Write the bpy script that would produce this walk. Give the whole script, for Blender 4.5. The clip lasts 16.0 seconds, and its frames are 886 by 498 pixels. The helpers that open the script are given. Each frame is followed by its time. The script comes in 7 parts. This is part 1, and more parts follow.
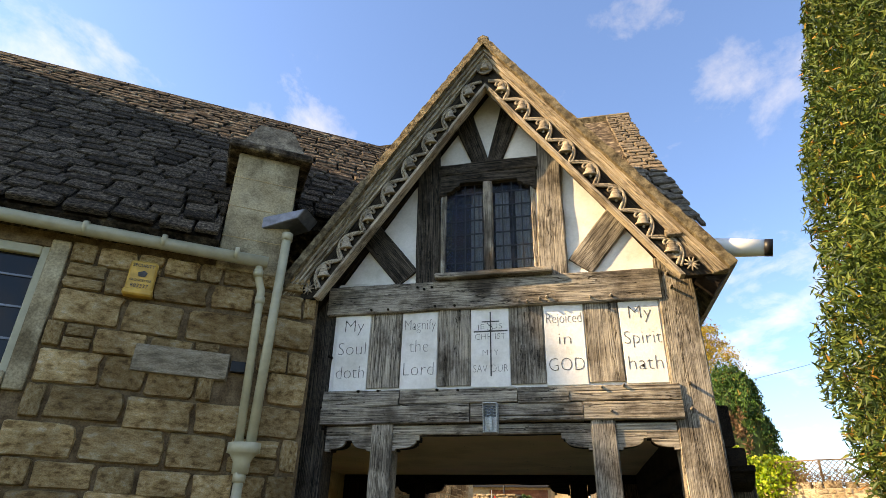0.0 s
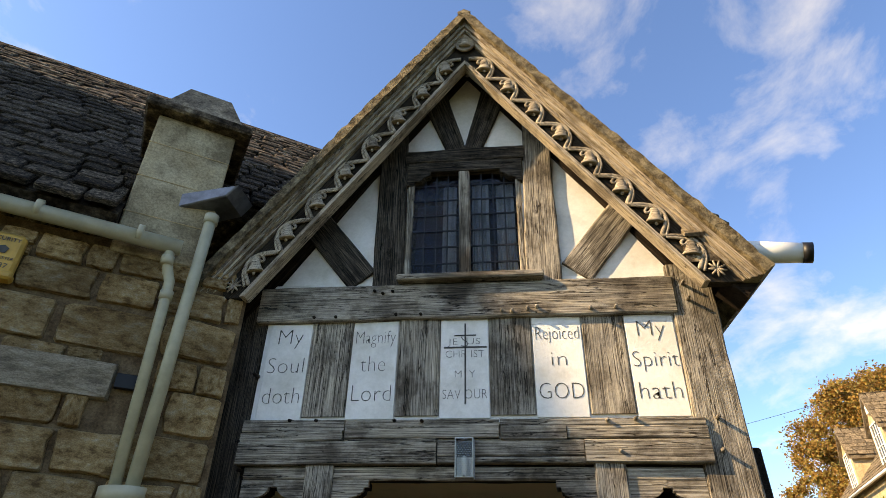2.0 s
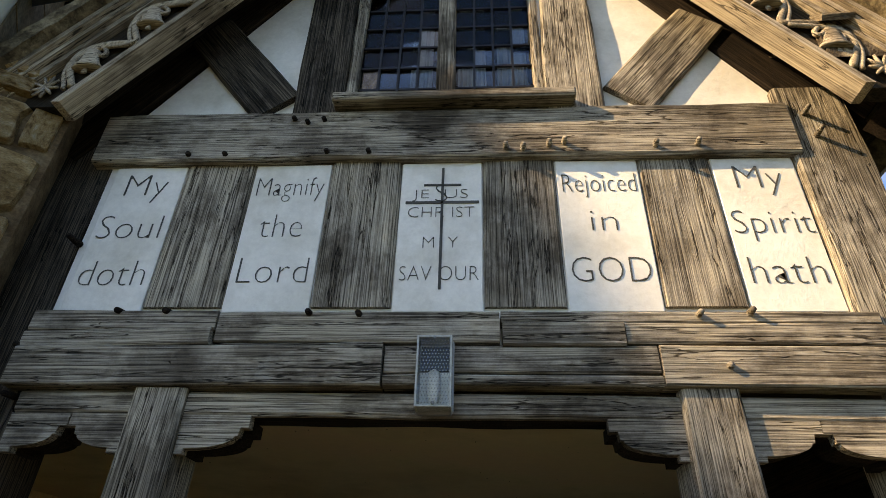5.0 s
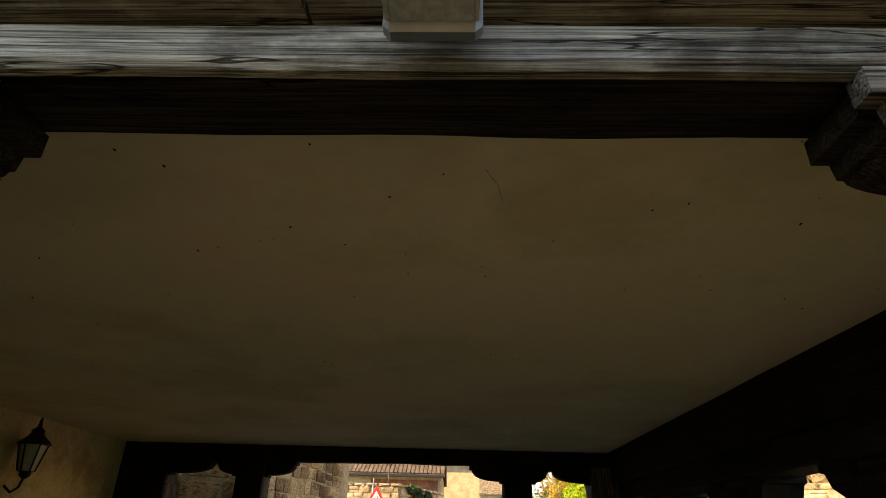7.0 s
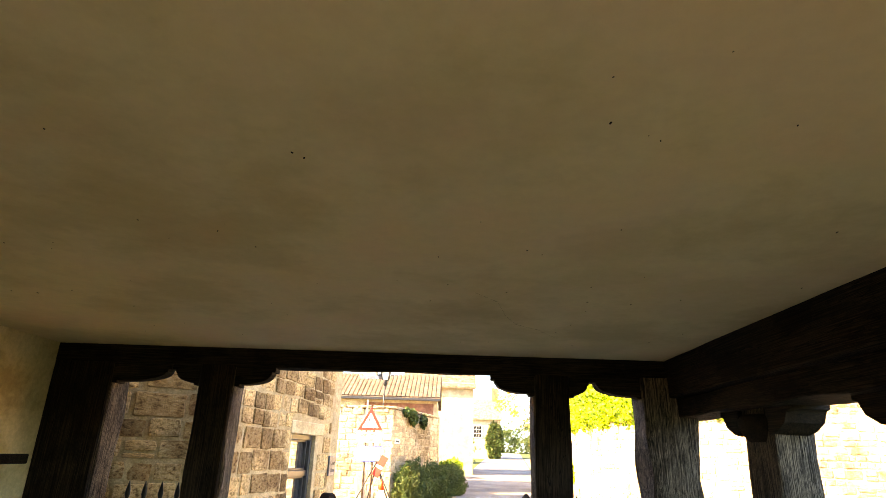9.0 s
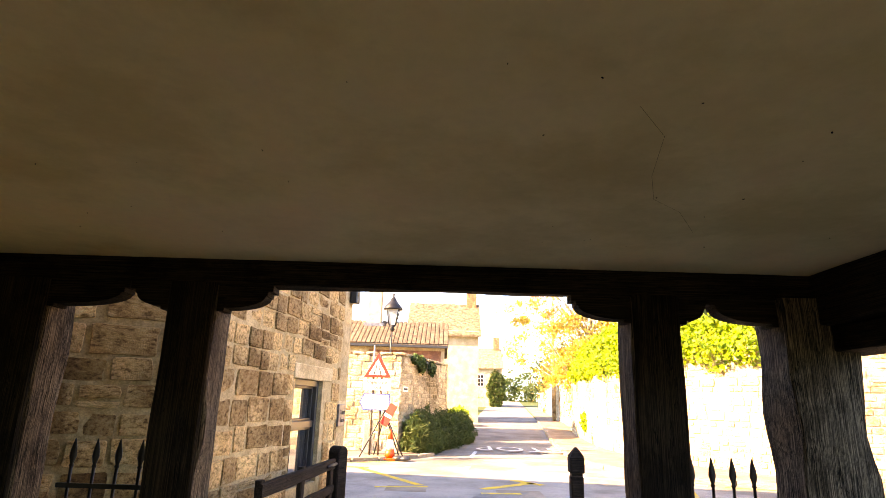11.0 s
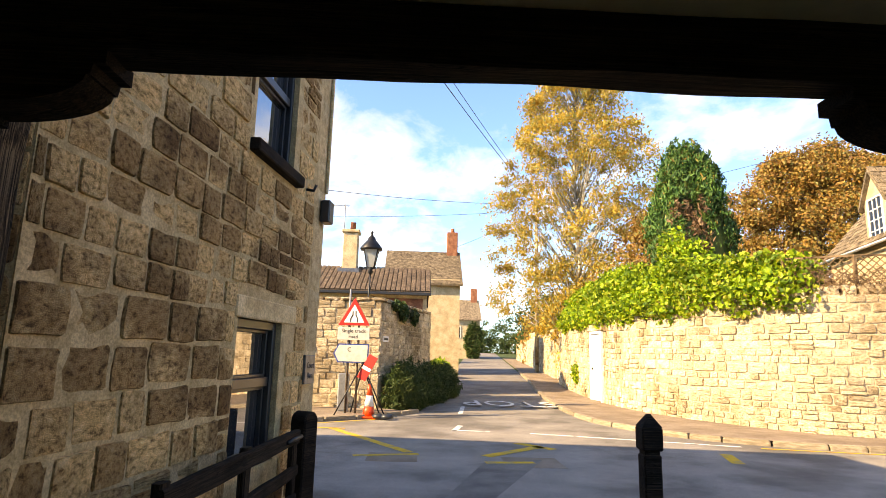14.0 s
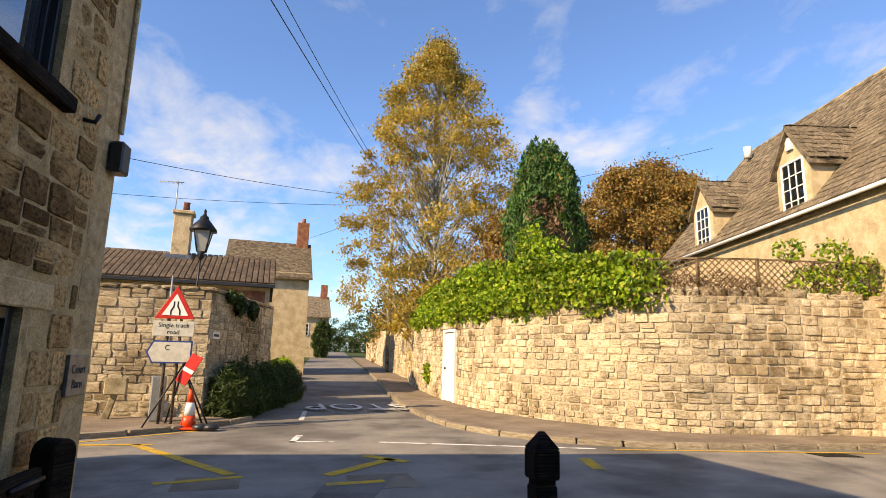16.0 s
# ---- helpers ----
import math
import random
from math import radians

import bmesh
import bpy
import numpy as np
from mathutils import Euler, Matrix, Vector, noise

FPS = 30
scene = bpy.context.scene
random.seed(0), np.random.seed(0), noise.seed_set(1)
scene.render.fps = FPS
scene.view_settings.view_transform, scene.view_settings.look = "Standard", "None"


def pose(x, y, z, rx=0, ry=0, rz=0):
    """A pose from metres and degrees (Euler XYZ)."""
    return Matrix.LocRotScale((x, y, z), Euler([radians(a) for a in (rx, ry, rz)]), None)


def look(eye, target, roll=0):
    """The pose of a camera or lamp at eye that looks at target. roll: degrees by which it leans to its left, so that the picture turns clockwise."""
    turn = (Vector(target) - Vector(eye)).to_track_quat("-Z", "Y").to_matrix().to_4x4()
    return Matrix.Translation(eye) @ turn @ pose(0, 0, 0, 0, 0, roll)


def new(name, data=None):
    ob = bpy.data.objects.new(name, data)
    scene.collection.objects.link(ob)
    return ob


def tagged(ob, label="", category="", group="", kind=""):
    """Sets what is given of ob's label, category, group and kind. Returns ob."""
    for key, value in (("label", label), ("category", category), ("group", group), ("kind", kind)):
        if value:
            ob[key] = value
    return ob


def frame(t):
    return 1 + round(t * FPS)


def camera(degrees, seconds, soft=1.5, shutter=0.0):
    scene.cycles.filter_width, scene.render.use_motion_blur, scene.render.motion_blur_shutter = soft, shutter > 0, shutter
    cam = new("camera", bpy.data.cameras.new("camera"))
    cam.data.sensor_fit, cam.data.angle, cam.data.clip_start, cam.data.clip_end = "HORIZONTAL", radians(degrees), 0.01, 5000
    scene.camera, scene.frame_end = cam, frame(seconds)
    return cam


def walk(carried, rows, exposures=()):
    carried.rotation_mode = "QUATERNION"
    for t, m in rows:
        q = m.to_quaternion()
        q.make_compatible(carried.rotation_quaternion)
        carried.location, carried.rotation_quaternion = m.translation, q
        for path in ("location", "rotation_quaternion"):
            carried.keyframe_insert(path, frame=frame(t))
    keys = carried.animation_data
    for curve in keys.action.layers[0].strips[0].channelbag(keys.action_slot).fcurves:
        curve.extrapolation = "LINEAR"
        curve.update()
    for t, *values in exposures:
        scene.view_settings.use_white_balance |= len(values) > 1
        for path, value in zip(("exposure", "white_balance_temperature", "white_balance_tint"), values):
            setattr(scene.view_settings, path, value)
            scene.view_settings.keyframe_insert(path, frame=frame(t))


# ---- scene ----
cam = camera(74.9, 16.0, soft=0.6)
METRES, EYE, TILT, LEAN, TURN = 12.0, 1.5, 0.0, 0.0, 12.7
ROWS = [
    (0.0, 0.0, 0.0, 0.0, -0.62, 26.46, -1.24),
    (0.5, -0.0089, 0.0239, 0.0035, -2.48, 27.62, -1.18),
    (1.0, -0.0118, 0.0495, 0.003, -4.05, 28.83, -1.18),
    (1.5, -0.0116, 0.0772, 0.0081, -5.36, 30.2, -1.09),
    (2.0, -0.0108, 0.1031, 0.0098, -6.47, 31.48, -1.09),
    (2.5, -0.0114, 0.1322, 0.014, -7.24, 32.65, -1.1),
    (3.0, -0.0061, 0.1612, 0.014, -7.85, 33.56, -1.22),
    (5.5, 0.0208, 0.3068, 0.0208, -9.99, 31.03, -1.56),
    (6.0, 0.026, 0.3367, 0.0195, -10.57, 29.35, -1.59),
    (6.5, 0.0275, 0.3666, 0.0206, -11.17, 27.58, -1.52),
    (7.0, 0.0318, 0.3956, 0.0189, -11.54, 26.02, -1.5),
    (7.5, 0.043, 0.4314, 0.0183, -11.78, 24.47, -1.78),
    (8.0, 0.0466, 0.4681, 0.0177, -12.07, 22.73, -1.74),
    (8.5, 0.0451, 0.5034, 0.0176, -12.29, 21.02, -1.8),
    (9.0, 0.0409, 0.5339, 0.0176, -12.49, 19.53, -1.83),
    (11.5, 0.0383, 0.7059, 0.0159, -12.72, 14.03, -1.69),
    (12.0, 0.0423, 0.7397, 0.0178, -12.73, 13.29, -1.64),
    (12.5, 0.0412, 0.7736, 0.0152, -12.9, 12.46, -1.53),
    (13.0, 0.0404, 0.8064, 0.0154, -13.31, 11.67, -1.59),
    (13.5, 0.0451, 0.8397, 0.0116, -14.03, 11.02, -1.5),
    (14.0, 0.0519, 0.8705, 0.013, -15.32, 10.42, -1.48),
    (14.5, 0.0573, 0.8996, 0.0101, -17.73, 9.97, -1.39),
    (15.0, 0.0649, 0.9306, 0.0115, -21.14, 9.84, -1.41),
    (15.5, 0.0776, 0.9553, 0.0115, -25.23, 10.15, -1.36),
    (16.0, 0.0923, 0.9795, 0.0139, -29.97, 10.66, -1.38),
]
walk(cam, [(t, pose(0, 0, EYE, TILT, LEAN, TURN) @ pose(METRES * x, METRES * y, METRES * z, 90 + pitch, roll, yaw)) for t, x, y, z, yaw, pitch, roll in ROWS],
     [(0.0, 1.47, 11200, 13), (1.5, 1.28, 10400, 12), (3.0, 1.12, 9900, 11), (5.5, 1.15, 11200, 13), (6.5, 1.35, 12000, 14), (7.0, 1.85, 11800, 14), (7.5, 3.2, 12200, 6), (8.0, 3.8, 12200, 6), (9.0, 3.75, 12900, 18), (11.5, 3.2, 13200, 26), (12.5, 2.75, 12400, 23), (13.5, 1.95, 10800, 14), (14.5, 1.45, 10000, 13), (16.0, 0.82, 8900, 12)])

# ---------------- world, sun ----------------
SUN_EL, SUN_AZ = radians(32), radians(249.5)
world = bpy.data.worlds.new("world")
scene.world = world
world.use_nodes = True
wn, wl = world.node_tree.nodes, world.node_tree.links
wn.clear()
w_out = wn.new("ShaderNodeOutputWorld")
w_bg = wn.new("ShaderNodeBackground")
w_sky = wn.new("ShaderNodeTexSky")
w_sky.sky_type, w_sky.sun_disc = "NISHITA", False
w_sky.sun_elevation, w_sky.sun_rotation = SUN_EL, SUN_AZ
w_sky.air_density, w_sky.dust_density, w_sky.ozone_density = 1.0, 0.6, 2.2
w_co = wn.new("ShaderNodeTexCoord")
w_sep = wn.new("ShaderNodeSeparateXYZ")
wl.new(w_co.outputs["Generated"], w_sep.inputs[0])
w_den = wn.new("ShaderNodeMath")
w_den.operation = "ADD"
w_den.inputs[1].default_value = 0.22
wl.new(w_sep.outputs["Z"], w_den.inputs[0])
w_cx, w_cy = wn.new("ShaderNodeMath"), wn.new("ShaderNodeMath")
w_cx.operation = w_cy.operation = "DIVIDE"
wl.new(w_sep.outputs["X"], w_cx.inputs[0])
wl.new(w_sep.outputs["Y"], w_cy.inputs[0])
wl.new(w_den.outputs[0], w_cx.inputs[1])
wl.new(w_den.outputs[0], w_cy.inputs[1])
w_com = wn.new("ShaderNodeCombineXYZ")
wl.new(w_cx.outputs[0], w_com.inputs[0])
wl.new(w_cy.outputs[0], w_com.inputs[1])
w_map = wn.new("ShaderNodeMapping")
w_map.inputs["Location"].default_value = (3.1, 1.3, 0.4)
w_map.inputs["Rotation"].default_value = (0, 0, radians(35))
w_map.inputs["Scale"].default_value = (1.25, 0.95, 1.0)
wl.new(w_com.outputs[0], w_map.inputs[0])
w_big = wn.new("ShaderNodeTexNoise")
w_big.inputs["Scale"].default_value, w_big.inputs["Detail"].default_value = 1.1, 4.0
w_fine = wn.new("ShaderNodeTexNoise")
w_fine.inputs["Scale"].default_value, w_fine.inputs["Detail"].default_value = 4.0, 9.0
w_fine.inputs["Roughness"].default_value, w_fine.inputs["Distortion"].default_value = 0.6, 0.25
for n in (w_big, w_fine):
    wl.new(w_map.outputs[0], n.inputs["Vector"])
w_mul = wn.new("ShaderNodeMath")
w_mul.operation = "MULTIPLY"
wl.new(w_big.outputs["Fac"], w_mul.inputs[0])
wl.new(w_fine.outputs["Fac"], w_mul.inputs[1])
w_ramp = wn.new("ShaderNodeValToRGB")
w_ramp.color_ramp.elements[0].position, w_ramp.color_ramp.elements[0].color = 0.24, (0, 0, 0, 1)
w_ramp.color_ramp.elements[1].position, w_ramp.color_ramp.elements[1].color = 0.50, (1, 1, 1, 1)
wl.new(w_mul.outputs[0], w_ramp.inputs[0])
w_mix = wn.new("ShaderNodeMix")
w_mix.data_type = "RGBA"
wl.new(w_ramp.outputs[0], w_mix.inputs["Factor"])
w_tint = wn.new("ShaderNodeMix")
w_tint.data_type, w_tint.blend_type = "RGBA", "MULTIPLY"
w_tint.inputs["Factor"].default_value = 1.0
w_tint.inputs["B"].default_value = (0.555, 0.84, 1.28, 1)
wl.new(w_sky.outputs[0], w_tint.inputs["A"])
wl.new(w_tint.outputs["Result"], w_mix.inputs["A"])
w_mix.inputs["B"].default_value = (3.8, 4.05, 4.5, 1)
wl.new(w_mix.outputs["Result"], w_bg.inputs["Color"])
w_bg.inputs["Strength"].default_value = 0.142
wl.new(w_bg.outputs[0], w_out.inputs[0])

sun = new("sun", bpy.data.lights.new("sun", "SUN"))
sun.data.energy, sun.data.angle, sun.data.color = 4.7, radians(0.55), (1.0, 0.86, 0.66)
sun.matrix_world = look((math.sin(SUN_AZ) * 40, math.cos(SUN_AZ) * 40, 40 * math.tan(SUN_EL)), (0, 0, 0))


# ---------------- materials ----------------
def material(name, rough=0.85, spec=0.3, metal=0.0):
    m = bpy.data.materials.new(name)
    m.use_nodes = True
    b = m.node_tree.nodes["Principled BSDF"]
    b.inputs["Roughness"].default_value = rough
    b.inputs["Metallic"].default_value = metal
    b.inputs["Specular IOR Level"].default_value = spec
    return m, m.node_tree.nodes, m.node_tree.links, b


def ramp(nodes, stops, tight=0.62):
    """A colour ramp, its stops drawn in round the middle, where noise has its values."""
    if 0.2 < stops[0][0] and stops[-1][0] < 0.9:
        stops = [(0.5 + (p - 0.5) * tight, c) for p, c in stops]
    r = nodes.new("ShaderNodeValToRGB")
    r.color_ramp.elements[0].position, r.color_ramp.elements[0].color = stops[0][0], (*stops[0][1], 1)
    r.color_ramp.elements[1].position, r.color_ramp.elements[1].color = stops[-1][0], (*stops[-1][1], 1)
    for p, c in stops[1:-1]:
        e = r.color_ramp.elements.new(p)
        e.color = (*c, 1)
    return r


def noise_node(nodes, links, vector, scale, detail=6.0, rough=0.6):
    n = nodes.new("ShaderNodeTexNoise")
    n.inputs["Scale"].default_value, n.inputs["Detail"].default_value, n.inputs["Roughness"].default_value = scale, detail, rough
    links.new(vector, n.inputs["Vector"])
    return n


def mixed(nodes, links, mode, fac, a, b):
    m = nodes.new("ShaderNodeMix")
    m.data_type, m.blend_type = "RGBA", mode
    for sock, v in (("Factor", fac), ("A", a), ("B", b)):
        if isinstance(v, (int, float)):
            m.inputs[sock].default_value = v
        elif isinstance(v, tuple):
            m.inputs[sock].default_value = (*v, 1)
        else:
            links.new(v, m.inputs[sock])
    return m.outputs["Result"]


def bumped(nodes, links, bsdf, height, strength, dist):
    b = nodes.new("ShaderNodeBump")
    b.inputs["Strength"].default_value, b.inputs["Distance"].default_value = strength, dist
    links.new(height, b.inputs["Height"])
    links.new(b.outputs[0], bsdf.inputs["Normal"])


def shifted(nodes, links, scale=(1, 1, 1), space="Object"):
    """Texture place, moved by each object's own random number."""
    co = nodes.new("ShaderNodeTexCoord")
    info = nodes.new("ShaderNodeObjectInfo")
    mul = nodes.new("ShaderNodeMath")
    mul.operation = "MULTIPLY"
    mul.inputs[1].default_value = 37.0
    links.new(info.outputs["Random"], mul.inputs[0])
    mp = nodes.new("ShaderNodeMapping")
    mp.inputs["Scale"].default_value = scale
    links.new(co.outputs[space], mp.inputs["Vector"])
    links.new(mul.outputs[0], mp.inputs["Location"])
    return mp.outputs[0], info.outputs["Random"]


def speckled(name, stops, scale=6.0, fine=60.0, rough=0.9, bump=0.4, dist=0.01, spread=0.35, grime=None, spec=0.2, space="Object", grain=0.8):
    """A mineral surface: a colour ramp over noise, fine grain, relief, and a shade of its own for every piece."""
    m, n, l, b = material(name, rough, spec)
    v, rnd = shifted(n, l, space=space)
    big = noise_node(n, l, v, scale, 7, 0.65)
    small = noise_node(n, l, v, fine, 4, 0.7)
    r = ramp(n, stops)
    l.new(big.outputs["Fac"], r.inputs[0])
    g = ramp(n, [(0.3, (0.62, 0.62, 0.62)), (0.7, (1.2, 1.2, 1.2))])
    l.new(small.outputs["Fac"], g.inputs[0])
    col = mixed(n, l, "MULTIPLY", grain, r.outputs[0], g.outputs[0])
    geo = n.new("ShaderNodeNewGeometry")
    add = n.new("ShaderNodeMath")
    add.operation = "ADD"
    l.new(rnd, add.inputs[0])
    l.new(geo.outputs["Random Per Island"], add.inputs[1])
    fr = n.new("ShaderNodeMath")
    fr.operation = "FRACT"
    l.new(add.outputs[0], fr.inputs[0])
    if grime:
        pr = ramp(n, grime)
    else:
        pr = ramp(n, [(0.0, (1 - spread,) * 3), (1.0, (1 + spread * 0.4,) * 3)])
    l.new(fr.outputs[0], pr.inputs[0])
    col = mixed(n, l, "MULTIPLY", 1.0, col, pr.outputs[0])
    l.new(col, b.inputs["Base Color"])
    h = mixed(n, l, "MIX", 0.45, big.outputs["Fac"], small.outputs["Fac"])
    bumped(n, l, b, h, bump, dist)
    return m


def stained(m, scale, stops, fac=1.0):
    """Weather stains with a drift of their own, across all the pieces of a surface."""
    n, l = m.node_tree.nodes, m.node_tree.links
    b = n["Principled BSDF"]
    src = b.inputs["Base Color"].links[0].from_socket
    geo = n.new("ShaderNodeNewGeometry")
    a = noise_node(n, l, geo.outputs["Position"], scale, 6, 0.62)
    r = ramp(n, stops)
    l.new(a.outputs["Fac"], r.inputs[0])
    l.new(mixed(n, l, "MULTIPLY", fac, src, r.outputs[0]), b.inputs["Base Color"])


def oak(name, dark, mid, light, rough=0.9, bump=0.9, lines=0.5):
    """Weathered oak, with its grain along the local x axis: fine fibres, growth lines, checks, knots and stains."""
    m, n, l, b = material(name, rough, 0.12)
    v, rnd = shifted(n, l, (2.0, 190, 190))
    fibre = noise_node(n, l, v, 1.0, 5, 0.7)
    v2, _ = shifted(n, l, (0.55, 5.5, 5.5))
    warp = noise_node(n, l, v2, 1.0, 3, 0.5)
    # growth lines: a fine comb across the grain, bent by a slow noise
    sep = n.new("ShaderNodeSeparateXYZ")
    l.new(v2, sep.inputs[0])
    add = n.new("ShaderNodeMath")
    add.operation = "ADD"
    l.new(sep.outputs["Y"], add.inputs[0])
    l.new(sep.outputs["Z"], add.inputs[1])
    bend = n.new("ShaderNodeMath")
    bend.operation = "MULTIPLY_ADD"
    l.new(warp.outputs["Fac"], bend.inputs[0])
    bend.inputs[1].default_value = 2.6
    l.new(add.outputs[0], bend.inputs[2])
    com = n.new("ShaderNodeCombineXYZ")
    l.new(bend.outputs[0], com.inputs["Y"])
    slow = n.new("ShaderNodeMath")
    slow.operation = "MULTIPLY"
    slow.inputs[1].default_value = 0.3
    l.new(sep.outputs["X"], slow.inputs[0])
    l.new(slow.outputs[0], com.inputs["X"])
    comb = noise_node(n, l, com.outputs[0], 7.0, 5, 0.72)
    v3, _ = shifted(n, l, (1, 1.6, 1.6))
    blot = noise_node(n, l, v3, 2.6, 7, 0.68)
    v4, _ = shifted(n, l, (1.3, 17, 17))
    check = noise_node(n, l, v4, 1.0, 4, 0.55)
    r = ramp(n, [(0.32, dark), (0.47, mid), (0.66, light)])
    l.new(fibre.outputs["Fac"], r.inputs[0])
    r2 = ramp(n, [(0.30, (0.30, 0.27, 0.24)), (0.46, (0.92, 0.91, 0.89)), (0.75, (1.18, 1.15, 1.08))])
    l.new(comb.outputs["Fac"], r2.inputs[0])
    col = mixed(n, l, "MULTIPLY", lines, r.outputs[0], r2.outputs[0])
    r3 = ramp(n, [(0.36, (0.34, 0.31, 0.28)), (0.50, (0.92, 0.91, 0.90)), (0.66, (1.12, 1.09, 1.03))])
    l.new(blot.outputs["Fac"], r3.inputs[0])
    col = mixed(n, l, "MULTIPLY", 0.75, col, r3.outputs[0])
    r4 = ramp(n, [(0.0, (1, 1, 1)), (0.402, (1, 1, 1)), (0.410, (0.05, 0.045, 0.04)), (0.418, (0.05, 0.045, 0.04)), (0.427, (1, 1, 1)), (1.0, (1, 1, 1))])
    l.new(check.outputs["Fac"], r4.inputs[0])
    col = mixed(n, l, "MULTIPLY", 0.9, col, r4.outputs[0])
    l.new(col, b.inputs["Base Color"])
    h = mixed(n, l, "MIX", 0.5, fibre.outputs["Fac"], comb.outputs["Fac"])
    bumped(n, l, b, mixed(n, l, "MULTIPLY", 0.85, h, r4.outputs[0]), bump, 0.008)
    return m


def plain(name, colour, rough=0.5, metal=0.0, spec=0.4, vary=0.15, scale=9.0, bump=0.05):
    m, n, l, b = material(name, rough, spec, metal)
    v, _ = shifted(n, l)
    a = noise_node(n, l, v, scale, 6, 0.6)
    r = ramp(n, [(0.3, tuple(c * (1 - vary) for c in colour)), (0.7, tuple(c * (1 + vary * 0.5) for c in colour))])
    l.new(a.outputs["Fac"], r.inputs[0])
    l.new(r.outputs[0], b.inputs["Base Color"])
    if bump:
        f = noise_node(n, l, v, scale * 8, 3, 0.6)
        bumped(n, l, b, f.outputs["Fac"], bump, 0.004)
    return m


def leafy(name, stops, trans=0.25):
    m, n, l, b = material(name, 0.55, 0.3)
    geo = n.new("ShaderNodeNewGeometry")
    r = ramp(n, stops)
    l.new(geo.outputs["Random Per Island"], r.inputs[0])
    co = n.new("ShaderNodeTexCoord")
    big = noise_node(n, l, co.outputs["Object"], 0.9, 4, 0.6)
    g = ramp(n, [(0.3, (0.6, 0.6, 0.6)), (0.7, (1.15, 1.15, 1.15))])
    l.new(big.outputs["Fac"], g.inputs[0])
    col = mixed(n, l, "MULTIPLY", 0.8, r.outputs[0], g.outputs[0])
    l.new(col, b.inputs["Base Color"])
    tr = n.new("ShaderNodeBsdfTranslucent")
    l.new(col, tr.inputs["Color"])
    mx = n.new("ShaderNodeMixShader")
    mx.inputs[0].default_value = trans
    l.new(b.outputs[0], mx.inputs[1])
    l.new(tr.outputs[0], mx.inputs[2])
    l.new(mx.outputs[0], n["Material Output"].inputs["Surface"])
    return m


def glass(name, tint=(0.02, 0.025, 0.03), rough=0.02):
    m, n, l, b = material(name, rough, 1.0)
    b.inputs["Base Color"].default_value = (*tint, 1)
    b.inputs["IOR"].default_value = 1.6
    b.inputs["Coat Weight"].default_value = 0.6
    b.inputs["Coat Roughness"].default_value = 0.01
    return m


M_OAK = oak("weathered_oak", (0.06, 0.053, 0.045), (0.255, 0.23, 0.197), (0.49, 0.45, 0.39), bump=1.0)
# left gable oak: dark weathering, with the overhang's shade worked into the colour
M_OAKK = oak("shaded_weathered_oak", (0.012, 0.010, 0.008), (0.045, 0.038, 0.031), (0.13, 0.112, 0.092), bump=1.0)
M_TREL = oak("trellis_wood", (0.05, 0.034, 0.02), (0.19, 0.13, 0.08), (0.32, 0.235, 0.15))
# near-black timber, and oak gaps and undersides whose shade sits in the colour
M_OAKD = oak("dark_and_shade_oak", (0.006, 0.0045, 0.0035), (0.016, 0.011, 0.008), (0.040, 0.029, 0.021))
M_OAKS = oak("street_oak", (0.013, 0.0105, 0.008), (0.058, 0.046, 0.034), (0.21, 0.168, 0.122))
M_OAKC = oak("carved_oak", (0.15, 0.122, 0.09), (0.36, 0.305, 0.235), (0.54, 0.465, 0.365), bump=0.4, lines=0.45)
# same oak as the carving, darkened to hold the shade of the hollow
M_OAKB = oak("recess_shade_oak", (0.008, 0.0065, 0.005), (0.03, 0.024, 0.018), (0.06, 0.05, 0.038), bump=0.4)
M_PLASTER = speckled("limewashed_plaster", [(0.3, (0.70, 0.68, 0.62)), (0.55, (0.80, 0.78, 0.73)), (0.75, (0.84, 0.82, 0.78))], 2.5, 30, 0.92, 0.45, 0.014, 0.05, grain=0.15)
M_CEIL = speckled("ceiling_plaster", [(0.32, (0.66, 0.55, 0.33)), (0.5, (0.78, 0.66, 0.42)), (0.68, (0.80, 0.64, 0.43))], 0.7, 14, 0.95, 0.12, 0.008, 0.05, grain=0.08)
M_INWALL = speckled("ochre_plaster", [(0.3, (0.44, 0.33, 0.17)), (0.5, (0.64, 0.51, 0.29)), (0.7, (0.72, 0.58, 0.35))], 2.0, 25, 0.95, 0.35, 0.012, 0.06, grain=0.3)
M_COT = speckled("honey_stone", [(0.28, (0.22, 0.13, 0.055)), (0.45, (0.46, 0.295, 0.135)), (0.62, (0.57, 0.405, 0.215)), (0.78, (0.62, 0.51, 0.36))], 5, 45, 0.92, 1.1, 0.03, 0.35)
M_GREYST = speckled("grey_lias", [(0.3, (0.20, 0.16, 0.11)), (0.5, (0.33, 0.27, 0.19)), (0.75, (0.46, 0.39, 0.29))], 6, 50, 0.92, 1.0, 0.025, 0.1)
M_COTM = speckled("brown_mortar", [(0.3, (0.10, 0.06, 0.03)), (0.7, (0.22, 0.15, 0.085))], 8, 60, 0.95, 0.6, 0.015, 0.1)
M_BARN = speckled("barn_stone", [(0.26, (0.20, 0.115, 0.05)), (0.42, (0.54, 0.35, 0.165)), (0.56, (0.73, 0.505, 0.255)), (0.74, (0.80, 0.60, 0.35))], 7, 45, 0.92, 1.1, 0.03, 0.4,
                  grime=[(0.0, (0.46, 0.40, 0.34)), (0.25, (0.70, 0.64, 0.58)), (0.5, (1.0, 0.97, 0.92)), (1.0, (1.18, 1.15, 1.1))])
